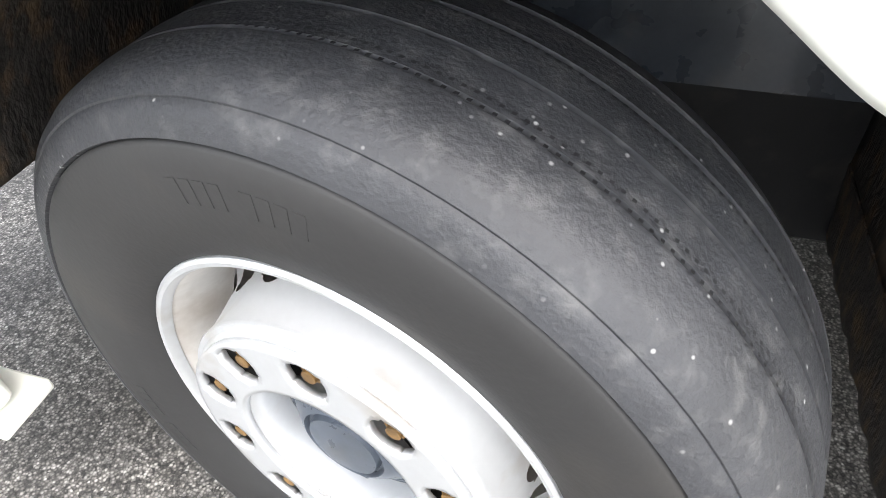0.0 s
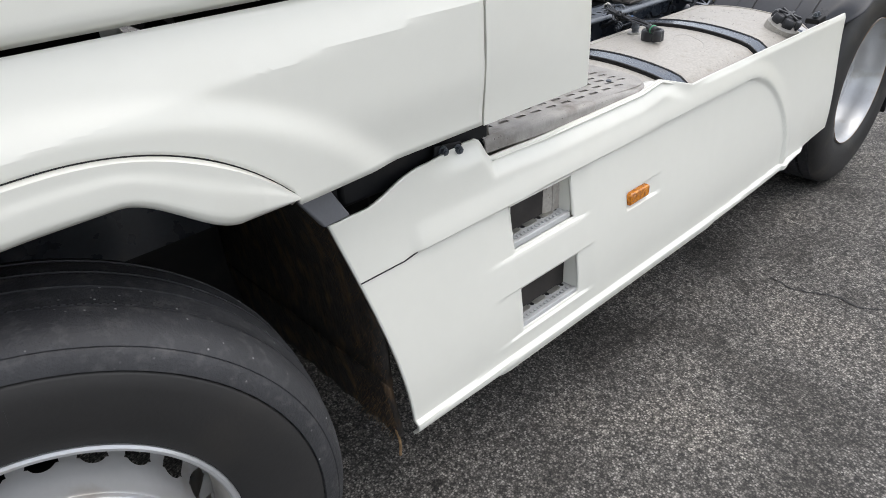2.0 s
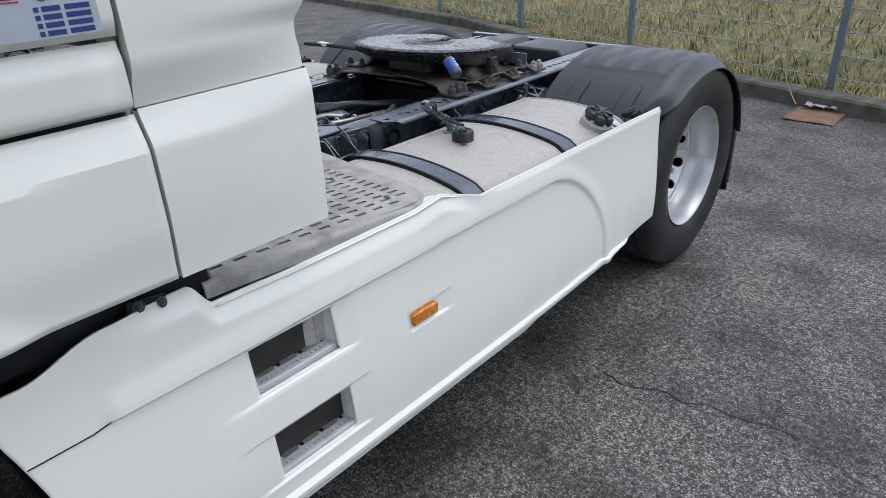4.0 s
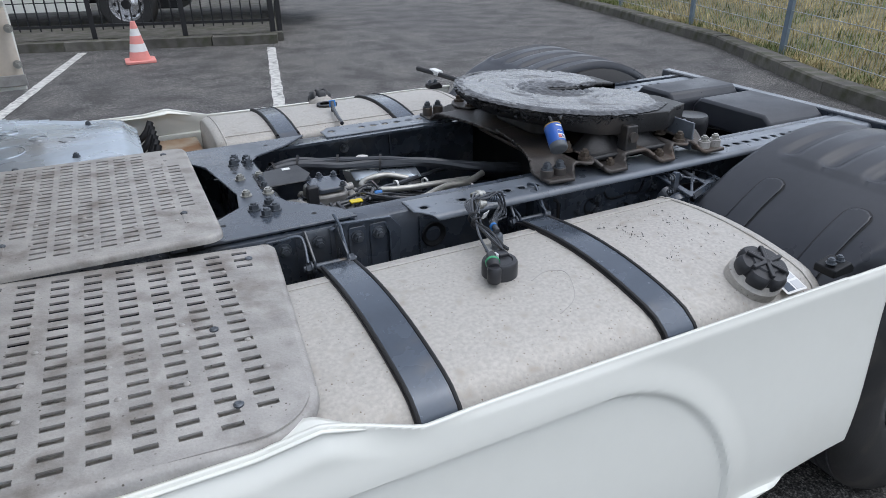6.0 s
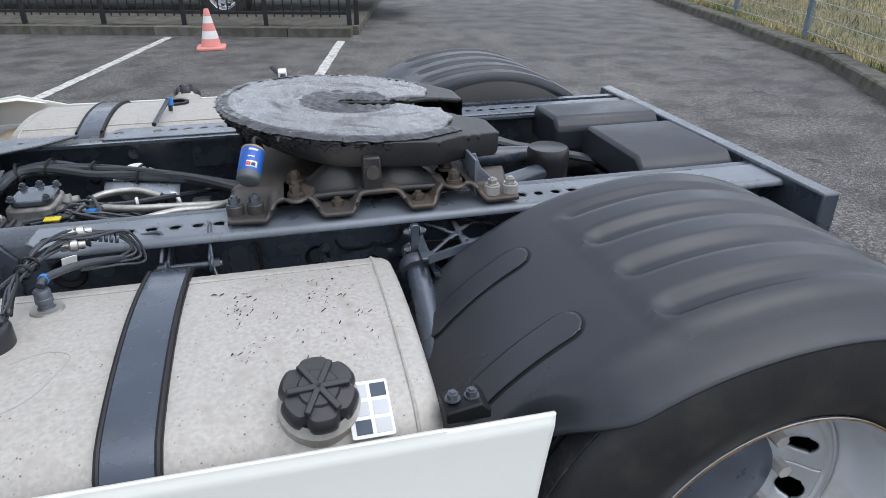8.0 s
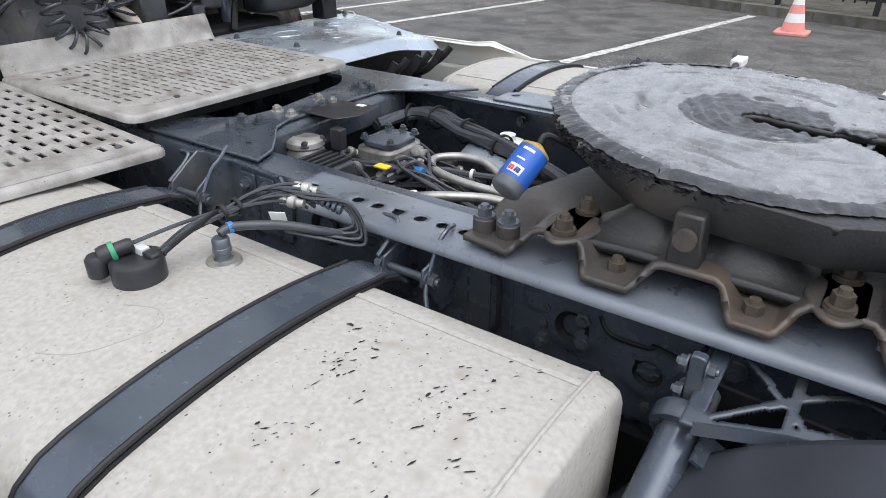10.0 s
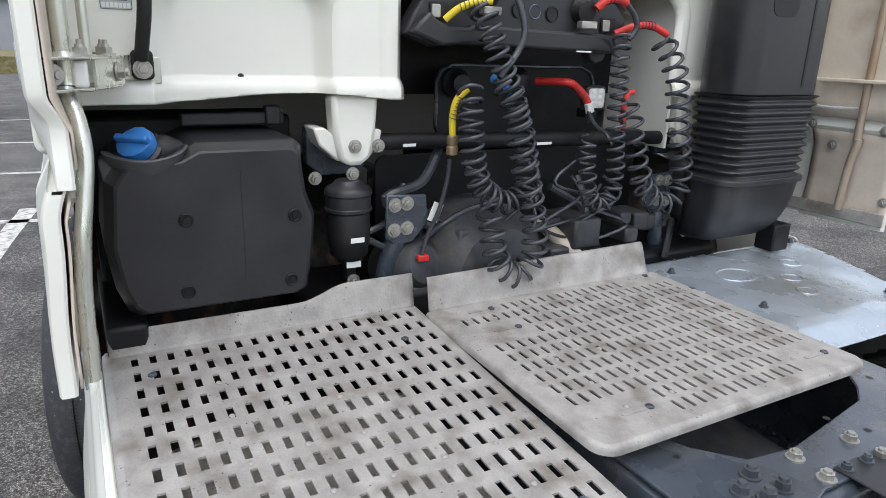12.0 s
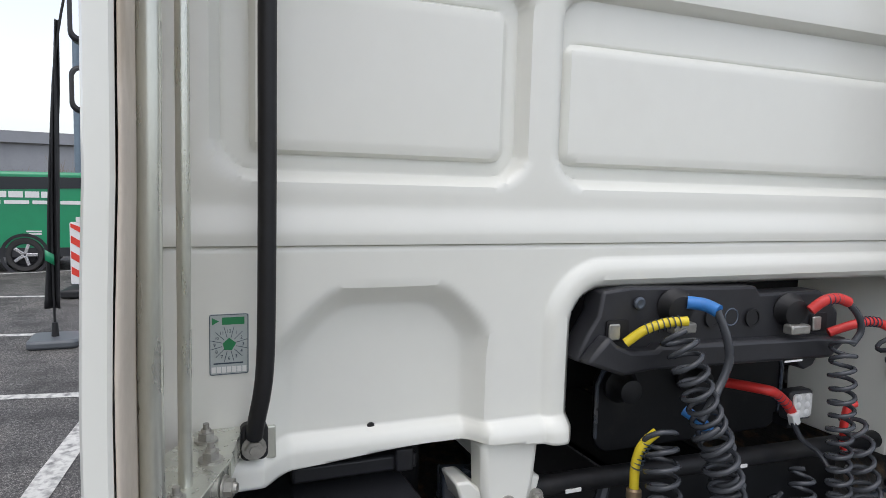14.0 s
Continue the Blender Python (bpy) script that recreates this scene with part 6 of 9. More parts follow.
        ring = [(0.352, 0.0095), (0.366 + 0.004 * nz(20, 1.1), 0.0085 + 0.003 * nz(30, 4.4))]
        for k in range(7):
            t = k / 6
            out = 0.386 + 0.010 * nz(14 + 5 * k, 11 + k) + 0.005 * nz(60 + 9 * k, 21 + k) - 0.010 * t
            ring.append((out, 0.004 - dep * (t + 0.02)))
            ring.append((out - 0.006 - 0.005 * abs(nz(40, 31 + k)), 0.004 - dep * (t + 0.10)))
        ring.append((0.35, 0.002 - dep))
        rings.append([bm.verts.new((C.x + r * x / 1.06, C.y + r * y, zt + h)) for r, h in ring])
    for a, b in zip(rings, rings[1:]):
        for k in range(len(a) - 1):
            bm.faces.new((a[k], b[k], b[k + 1], a[k + 1]))
    part("grease_rim", bm, GREASED, plate, "dark torn layers of grease over the rim", smooth=35)
    for s in (-1, 1):
        # deep side flanges under the plate and the pivot ears
        part("pivot_ear", prism([(3.006, 0.992), (3.012, 0.986), (3.048, 0.986), (3.054, 0.992), (3.050, 1.07), (3.010, 1.07)], "y", s * 0.365, s * 0.408), COUPLING, plate, bevel=0.005)
        part("pivot_pin", bm_cyl(bmesh.new(), (3.03, s * 0.33, 1.035), (3.03, s * 0.418, 1.035), 0.016, n=16), RUST, plate)
        def saddle(x, v):
            # v 0: inner top edge, 1: outer foot; the wall leans out towards its foot
            hump = sstep(2.86, 2.97, x) * sstep(3.21, 3.10, x)
            dip = 0.022 * sstep(0.055, 0.03, abs(x - 3.03))
            top = 0.990 + 0.062 * hump - dip
            return Vector((x, s * (0.30 + 0.085 * v + 0.012 * v * v - 0.02 * hump * sstep(0.2, 0.8, v) * (1 - v)), top - (top - 0.986) * sstep(0.30, 1.0, v)))
        part("pedestal", sheet(lines(2.85, 3.23, 0.010), lines(0, 1, 0.07), saddle), COUPLING, plate, "dark cast pedestal bracket", solid=0.014)
        for k, (cx, flip) in enumerate(((2.850, 1), (3.228, -1))):
            outline = []
            for i in range(24):
                t = 2 * math.pi * i / 24
                lobe = 0.040 + 0.006 * math.cos(2 * t)
                outline.append((cx + lobe * math.cos(t), s * (0.362 + (0.082 if math.sin(t) > 0 else 0.070) * math.sin(t))))
            part("pedestal_foot", prism(outline, "z", 0.9845, 0.9935), RUST, plate, "brown lobed pedestal foot", bevel=0.004)
            for y in (0.408, 0.318):
                part("washer", bm_cyl(bmesh.new(), (cx, s * y, 0.9935), (cx, s * y, 0.998), 0.020, n=20), RUSTB, plate)
                bolt_at(plate, (cx, s * y, 0.997), (0, 0, 1), M_BOLTR)
    # pressed mounting plate: raised, with its bolted tabs dipping down to the rail
    def win(x, a, b, w=0.016):
        return sstep(a - w, a + w, x) * sstep(b + w, b - w, x)
    def tabs(x):
        return max(win(x, 2.60, 2.795), win(x, 2.892, 2.990), win(x, 3.098, 3.182), win(x, 3.283, 3.50))
    def plate_span(x):
        # a hollow front edge between the rails, open behind
        if x < 2.775:
            lo = 0.35 * math.sqrt(max(0.0, (2.775 - x) / 0.08))
        else:
            lo = 0.0 if x < 3.285 else 0.32
        lo = min(lo, 0.375)
        return lo, 0.418 + 0.045 * tabs(x) - 0.010 * sstep(2.80, 2.70, x)
    for s in (-1, 1):
        def pressed(x, y):
            end = max(win(x, 2.60, 2.795), win(x, 3.283, 3.50))
            dip = max(tabs(x) * sstep(0.335, 0.385, y), end * sstep(0.320, 0.372, y))
            return Vector((x, s * y, 0.9535 + 0.0300 * (1 - dip)))
        part("mounting_plate", sheet(lines(2.695, 3.378, 0.0085), lines(0.0, 0.50, 0.0100), pressed, clamp=plate_span), RUST, plate, "brown stained pressed mounting plate", solid=0.010 if s > 0 else -0.010)
        for x, y, z in ((2.943, 0.418, 0.9535), (3.135, 0.424, 0.9535)):
            part("washer", bm_cyl(bmesh.new(), (x, s * y, z), (x, s * y, z + 0.004), 0.020, n=20), RUSTB, plate)
            bolt_at(plate, (x, s * y, z + 0.003), (0, 0, 1), M_BOLTR)
        for x, y in ((2.712, 0.414), (2.757, 0.414), (3.319, 0.430), (3.364, 0.432)):
            bm = bm_cyl(bmesh.new(), (x, s * y, 0.9535), (x, s * y, 0.986), 0.0195, 0.0195, 20)
            part("spacer", bm, RUST if x < 3 else GALV, plate, bevel=0.002)
            bolt_at(plate, (x, s * y, 0.986), (0, 0, 1), M_BOLT if x < 3 else M_BOLTZ)
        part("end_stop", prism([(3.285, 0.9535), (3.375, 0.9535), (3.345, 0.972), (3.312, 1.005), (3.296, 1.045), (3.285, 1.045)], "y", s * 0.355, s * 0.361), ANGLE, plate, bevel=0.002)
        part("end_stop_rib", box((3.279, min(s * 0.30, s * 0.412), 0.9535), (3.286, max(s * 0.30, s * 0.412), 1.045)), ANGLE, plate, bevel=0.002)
    part("mounting_bridge", box((2.80, -0.16, 0.945), (3.22, 0.16, 0.958)), RUST, plate, bevel=0.004)
    part("lock_block", prism(rounded(2.85, 3.20, -0.14, 0.14, 0.04), "z", 0.99, 1.06), COUPLING, plate, bevel=0.01)
    part("release_handle", tube([(2.88, 0.30, 1.06), (2.87, 0.50, 1.063), (2.82, 0.74, 1.068)], 0.010, 8), BLACK, plate, "black release handle")
    part("handle_tag", box((2.838, 0.59, 1.060), (2.868, 0.66, 1.080)), LABEL, plate, bevel=0.003)
    return plate


M_BOLTR = finish(hex_bolt(0.014, 0.028), "bolt", RUSTB, 30)

fifth_wheel()


# ---- rear mudguards ----
def mudguard(side):
    s = side
    C0 = (AX_R, 0.505)
    y0, y1 = 0.59, 1.205

    def place(u, v):
        a = radians(u)
        t = (v - y0) / (y1 - y0)
        x, z = C0[0] + math.cos(a) * (0.57 if u < 90 else 0.67), C0[1] - 0.012 + math.sin(a) * 0.547
        # outer edge rolls over
        roll = sstep(0.80, 1.0, t)
        z -= 0.055 * roll ** 2 * (0.4 + 0.6 * max(0, math.sin(a)))
        x -= 0.04 * roll ** 2 * math.cos(a)
        # raised middle field with pressed grooves
        field = sstep(0.03, -0.01, sd_rrect(u, v * 90, 52, 114, (y0 + 0.06) * 90, (y1 - 0.06) * 90, 6) / 30)
        z += 0.006 * field * math.sin(a)
        for k in range(4):
            c = 0.676 + 0.132 * k
            g = sd_rrect(u, v * 90, 62, 112, (c - 0.026) * 90, (c + 0.026) * 90, 2.2)
            z -= 0.017 * sstep(0.9, -1.3, g)
        v -= 0.09 * sstep(122, 140, u) * sstep(0.76, 1.0, t)        # drawn in behind the skirt
        return Vector((x, s * v, z))
    us, vs = [10 + 160 * i / 110 for i in range(111)], lines(y0, y1, 0.010)
    mg = part("rear_mudguard", sheet(us, vs, place), MUD, truck, "dark grey ribbed plastic rear mudguard", solid=0.006)
    def inner_side(u, h):
        p = place(u, y0)
        a = radians(u)
        return p - Vector((math.cos(a), 0, math.sin(a))) * h + Vector((0, s * 0.004, 0))
    part("inner_side", sheet([14 + 4 * i for i in range(39)], lines(0.0, 0.15, 0.03), inner_side), MUD, mg, "dark inner side of the mudguard", solid=0.005)
    arc = radians(1) * 0.575                                   # metres of one degree
    def lifted(h):
        def spot(q, v):
            u = q / arc
            return place(u, v) + Vector((math.cos(radians(u)), 0, math.sin(radians(u)))) * h
        return spot
    for c in (0.742, 1.000):
        def strap(grow):
            return lambda q, v: -sd_rrect(q, v, 122 * arc - grow, 147 * arc + grow, c - 0.034 - grow, c + 0.034 + grow, 0.031 + grow)
        us2, vs2 = lines(118 * arc, 157 * arc, 0.005), lines(c - 0.05, c + 0.05, 0.005)
        part("belt_gap", sheet(us2, vs2, lifted(0.0012), strap(0.0050)), BLACK, mg)
        part("mudguard_belt", sheet(us2, vs2, lifted(0.0026), strap(0.0)), MUD, mg, "moulded mudguard belt", solid=0.002)
    part("lower_apron", sheet(lines(0, 1, 0.1), lines(y0, 1.115, 0.05), lambda u, v: Vector((C0[0] + 0.672 * math.cos(radians(168 + 34 * u)), s * v, C0[1] - 0.012 + 0.55 * math.sin(radians(168 + 34 * u))))), MUD, mg, solid=0.008)
    part("mud_flap", box((C0[0] + 0.548, min(s * 0.60, s * 1.17), 0.20), (C0[0] + 0.562, max(s * 0.60, s * 1.17), 0.64)), BLACK, mg, "black rubber mud flap", bevel=0.003)
    part("flap_edge", box((C0[0] + 0.525, min(s * 1.14, s * 1.175), 0.24), (C0[0] + 0.567, max(s * 1.14, s * 1.175), 0.72)), BLACK, mg, bevel=0.006)
    part("belt_bracket", prism([(3.03, 0.885), (3.10, 0.885), (3.10, 0.90), (3.085, 0.915), (3.03, 0.905)], "y", s * 1.07, s * 1.125), DARK, mg, bevel=0.003)
    for x in (3.045, 3.075):
        bolt_at(mg, (x, s * 1.10, 0.912), (0, 0, 1), M_BOLTS)
    return mg


mudguard(-1)
mudguard(1)


# ---- between the rails: brake valves, hoses, pipes ----
def frame_clutter():
    fl = part("valve_bracket", prism([(1.943, -0.088), (1.945, 0.044), (2.089, 0.065), (2.105, -0.03), (2.075, -0.088)], "z", 0.9545, 0.9585), PLASTIC, truck, "black bracket plate bolted over the brake valves", bevel=0.002)
    part("bracket_lug", prism(rounded(2.072, 2.106, 0.885, 0.940, 0.006), "y", -0.112, -0.086), PLASTIC, fl, bevel=0.003)
    part("bracket_lead", tube([(2.090, -0.10, 0.890), (2.11, -0.105, 0.87), (2.17, -0.12, 0.855), (2.23, -0.15, 0.85), (2.25, -0.17, 0.83)], 0.0055, 8), HOSE, fl)
    part("bracket_label", box((2.035, 0.030, 0.9585), (2.06, 0.048, 0.9595)), LABEL, fl)
    v = part("brake_valve", prism(rounded(2.10, 2.22, -0.06, 0.09, 0.03), "z", 0.80, 0.885), BOLTC, truck, "cast aluminium brake valve", bevel=0.008)
    part("valve_cover", prism(rounded(2.11, 2.215, -0.045, 0.075, 0.03), "z", 0.8855, 0.902), CHASSIS, v, bevel=0.004)
    for x, y in ((2.12, -0.035), (2.205, -0.035), (2.12, 0.065), (2.205, 0.065), (2.16, 0.075)):
        bolt_at(v, (x, y, 0.902), (0, 0, 1), M_BOLTS)
    for k, (x, y, z) in enumerate(((2.25, -0.03, 0.855), (2.25, 0.04, 0.86), (2.17, -0.09, 0.84), (2.13, -0.09, 0.85))):
        part("valve_port", bm_lathe(bmesh.new(), [(0.018, 0), (0.022, 0.006), (0.022, 0.02), (0.014, 0.024), (0.014, 0.04), (0.0, 0.042)], (x - 0.03, y, z), (1, 0.1, 0.05) if k < 2 else (0.1, -1, 0.1), 14), BOLTC, v)
    f = part("air_dryer_valve", bm_lathe(bmesh.new(), [(0.0, 0.085), (0.035, 0.085), (0.047, 0.078), (0.05, 0.066), (0.044, 0.060), (0.05, 0.05), (0.05, 0.0), (0, 0)], (2.015, -0.145, 0.83), (0, 0, 1), 32), BOLTC, truck, "round cast valve with ribbed cap")
    part("cap_seam", box((-0.040, -0.0018, 0.0), (0.040, 0.0018, 0.003), Matrix.Translation((2.015, -0.145, 0.914)) @ pose(0, 0, 0, 0, 0, 35)), BOLTC, f)
    for i in range(4):
        a = radians(45 + 90 * i)
        bolt_at(f, (2.015 + 0.043 * math.cos(a), -0.145 + 0.043 * math.sin(a), 0.902), (0, 0, 1), M_BOLTS)
    part("ribbed_block", box((2.06, -0.235, 0.79), (2.17, -0.13, 0.880)), ENG, truck, bevel=0.006)
    for i in range(5):
        part("block_rib", box((2.065 + 0.021 * i, -0.238, 0.880), (2.073 + 0.021 * i, -0.127, 0.890)), PLASTIC, truck, bevel=0.002)
    part("yellow_tag", box((2.205, -0.105, 0.862), (2.245, -0.08, 0.868), pose(0, 0, 0)), YELLOW, truck, bevel=0.002)
    part("washer_bottle", bm_lathe(bmesh.new(), [(0.06, -0.04), (0.075, 0.0), (0.072, 0.018), (0.05, 0.034), (0.022, 0.042), (0.02, 0.052), (0.022, 0.056), (0.0, 0.058)], (2.375, 0.262, 0.825), (0, 0, 1), 28), LABEL, truck, "white plastic expansion bottle")
    rng = random.Random(21)
    # main loom from the gusset back to the coupling
    spine = [Vector(p) for p in ((2.02, 0.15, 0.87), (2.05, 0.255, 0.88), (2.14, 0.265, 0.885), (2.27, 0.220, 0.88), (2.41, 0.170, 0.875), (2.56, 0.105, 0.865), (2.75, 0.04, 0.84), (2.95, 0.03, 0.81))]
    for k in range(9):
        o = Vector((0, rng.uniform(-0.024, 0.024), rng.uniform(-0.018, 0.018)))
        pts = [p + o + Vector((rng.uniform(-0.01, 0.01), rng.uniform(-0.012, 0.012), rng.uniform(-0.008, 0.008))) for p in spine]
        part("loom_hose", tube(pts, rng.choice((0.006, 0.009, 0.012, 0.014)), 8, 5), HOSE, truck)
    for t in (1, 2, 3, 4):
        p, d = spine[t], spine[t + 1] - spine[t]
        part("hose_tie", bm_lathe(bmesh.new(), [(0.032, -0.004), (0.036, -0.004), (0.036, 0.004), (0.032, 0.004)], p, d, 18), BLACK, truck)
    # bent grey pipes
    part("coolant_pipe", tube([(2.47, 0.065, 0.845), (2.40, 0.090, 0.860), (2.33, 0.080, 0.862), (2.29, 0.035, 0.860), (2.33, -0.020, 0.858), (2.42, -0.045, 0.856), (2.52, -0.040, 0.850), (2.66, -0.03, 0.84)], 0.0105, 12, 8), BOLTZ, truck, "bent grey coolant pipe")
    part("coolant_pipe", tube([(2.33, -0.17, 0.83), (2.42, -0.160, 0.858), (2.53, -0.105, 0.860), (2.62, -0.09, 0.855), (2.70, -0.05, 0.86)], 0.0115, 12, 8), BOLTZ, truck, "bent grey coolant pipe")
    for k in range(12):
        a = Vector((rng.uniform(2.08, 2.28), rng.uniform(-0.12, 0.08), rng.uniform(0.80, 0.86)))
        b = Vector((rng.uniform(2.35, 2.75), rng.uniform(-0.12, 0.16), rng.uniform(0.78, 0.85)))
        c = a.lerp(b, 0.5) + Vector((rng.uniform(-0.05, 0.05), rng.uniform(-0.06, 0.06), rng.uniform(-0.01, 0.05)))
        part("brake_hose", tube([a, a.lerp(c, 0.6) + Vector((0, 0, 0.02)), c, b], rng.choice((0.004, 0.006, 0.008)), 7, 6), HOSE, truck)
    for k in range(16):
        x, y, z = rng.uniform(2.05, 2.36), rng.uniform(-0.26, 0.12), rng.uniform(0.80, 0.875)
        d = Vector((rng.uniform(-1, 1), rng.uniform(-1, 1), rng.uniform(-0.3, 0.6))).normalized()
        bm = bm_lathe(bmesh.new(), [(0.0, 0.0), (0.012, 0.0), (0.012, 0.012), (0.009, 0.014), (0.009, 0.024), (0.0135, 0.026), (0.0135, 0.036), (0.007, 0.040), (0.0, 0.040)], (x, y, z), d, 12)
        part("pipe_fitting", bm, BOLTC if k % 3 else BOLTZ, truck)
        e = Vector((x, y, z)) + d * 0.04
        part("air_line", tube([e, e + d * 0.05 + Vector((0.02, 0, -0.01)), e + Vector((rng.uniform(0.05, 0.16), rng.uniform(-0.08, 0.08), -0.04)), e + Vector((rng.uniform(0.15, 0.3), rng.uniform(-0.1, 0.1), -0.09))], rng.choice((0.004, 0.005, 0.007)), 7, 6), HOSE, truck)
    for k in range(9):
        x, y = 2.30 + 0.055 * k, rng.uniform(-0.24, 0.10)
        part("line_clip", bm_lathe(bmesh.new(), [(0.010, -0.004), (0.014, -0.004), (0.014, 0.004), (0.010, 0.004)], (x, y, rng.uniform(0.80, 0.85)), (1, rng.uniform(-0.6, 0.6), 0), 10), BOLTZ if k % 2 else LABEL, truck)
    part("hose_sleeve", bm_cyl(bmesh.new(), (2.30, -0.055, 0.862), (2.325, -0.06, 0.862), 0.0095, n=10), BLUE, truck)
    part("hose_label", bm_cyl(bmesh.new(), (2.33, -0.11, 0.83), (2.345, -0.125, 0.81), 0.011, n=10), LABEL, truck)
    part("gearbox", bm_lathe(bmesh.new(), [(0.0, 0), (0.16, 0.0), (0.20, 0.05), (0.20, 0.35), (0.24, 0.42), (0.24, 0.75), (0.17, 0.80), (0.17, 1.15), (0.06, 1.2), (0.0, 1.2)], (1.10, 0.0, 0.62), (1, 0, -0.03), 28), ENG, truck, "dark gearbox between the rails")
    part("prop_shaft", bm_cyl(bmesh.new(), (2.2, 0, 0.58), (3.4, 0, 0.52), 0.055, n=20), ENG, truck)
    for k in range(10):
        x, y = rng.uniform(2.05, 2.8), rng.uniform(-0.28, 0.28)
        s = rng.uniform(0.03, 0.07)
        part("casting_block", box((x - s, y - s * 0.7, 0.60), (x + s, y + s * 0.7, rng.uniform(0.70, 0.79))), ENG, truck, bevel=0.010)
    for x, z in ((2.55, 0.88), (2.66, 0.88), (2.80, 0.86), (2.35, 0.88)):
        bolt_at(rails[1], (x, 0.39, z), (0, -1, 0))
    part("rail_patch", prism(rounded(2.53, 2.70, 0.82, 0.925, 0.01), "y", 0.378, 0.390), CHASSIS, rails[1], bevel=0.003)
    # behind the coupling: air reservoir, V-rod, covers
    part("v_rod", bm_cyl(bmesh.new(), (3.30, -0.05, 0.93), (3.62, 0.0, 0.90), 0.030, n=16), CHASSIS, truck, "grey axle control rod")
    part("v_rod", bm_cyl(bmesh.new(), (3.28, -0.30, 0.90), (3.62, -0.10, 0.89), 0.028, n=16), CHASSIS, truck, "grey axle control rod")
    part("rod_joint", bm_lathe(bmesh.new(), [(0.060, -0.06), (0.064, 0.0), (0.062, 0.026), (0.057, 0.034), (0.052, 0.031), (0.0, 0.033)], (3.60, -0.10, 0.925), (0, 0, 1), 32), PLASTIC, truck, "round black rod joint cover")
    part("rear_cover", prism([(-0.30, 0.86), (-0.30, 0.935), (-0.26, 0.965), (0.06, 0.965), (0.09, 0.93), (0.09, 0.86)], "x", 3.80, 4.10), MUD, truck, "black plastic rear cover", bevel=0.012)
    part("rear_cover", prism([(0.12, 0.86), (0.12, 0.94), (0.15, 0.975), (0.32, 0.975), (0.35, 0.94), (0.35, 0.86)], "x", 3.72, 4.10), MUD, truck, "black plastic rear cover", bevel=0.012)
    part("rear_beam", box((4.12, -0.62, 0.80), (4.17, 0.62, 0.955)), CHASSIS, truck, "grey rear end beam", bevel=0.006)
    for k in range(7):
        o = rng.uniform(-0.03, 0.03)
        part("rear_hose", tube([(3.30, 0.22 + o, 0.86), (3.45, 0.20 + o, 0.90 + rng.uniform(-0.02, 0.02)), (3.62, 0.15 + o, 0.88), (3.8, 0.05 + o, 0.86), (3.95, -0.05 + o, 0.84)], rng.choice((0.007, 0.01, 0.013)), 8, 5), HOSE, truck)
    part("heat_shield", sheet(lines(2.30, 2.52, 0.03), lines(0, 1, 0.25), lambda x, v: Vector((x, 0.13 - 0.30 * (x - 2.30) + 0.055 * v, 0.845 + 0.02 * v))), SHEET, truck, "plain sheet-metal heat shield", solid=0.003)
    # added dark walls, no real parts: they hide the ground and stand for shade
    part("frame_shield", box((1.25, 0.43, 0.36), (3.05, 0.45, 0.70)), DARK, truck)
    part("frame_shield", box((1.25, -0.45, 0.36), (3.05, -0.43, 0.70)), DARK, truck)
    part("tail_strip", box((3.2, 0.50, 0.93), (4.12, 0.53, 0.945)), CHASSIS, truck)


BOLTC = mat("cast_alloy", (0.36, 0.35, 0.33), 0.42, metal=0.45, var=0.25, scale=25, dirt=(0.07, 0.065, 0.06), dirt_amt=0.4, dirt_scale=14, bump=0.15, bump_scale=120)
ENG = mat("engine_metal", (0.060, 0.063, 0.070), 0.5, metal=0.2, var=0.35, scale=18, dirt=(0.11, 0.10, 0.09), dirt_amt=0.35, dirt_scale=12, bump=0.2, bump_scale=60)
frame_clutter()


# ---- behind the cab ----
LIP = mat("grey_plastic_lip", (0.060, 0.062, 0.068), 0.42, var=0.12, scale=12)


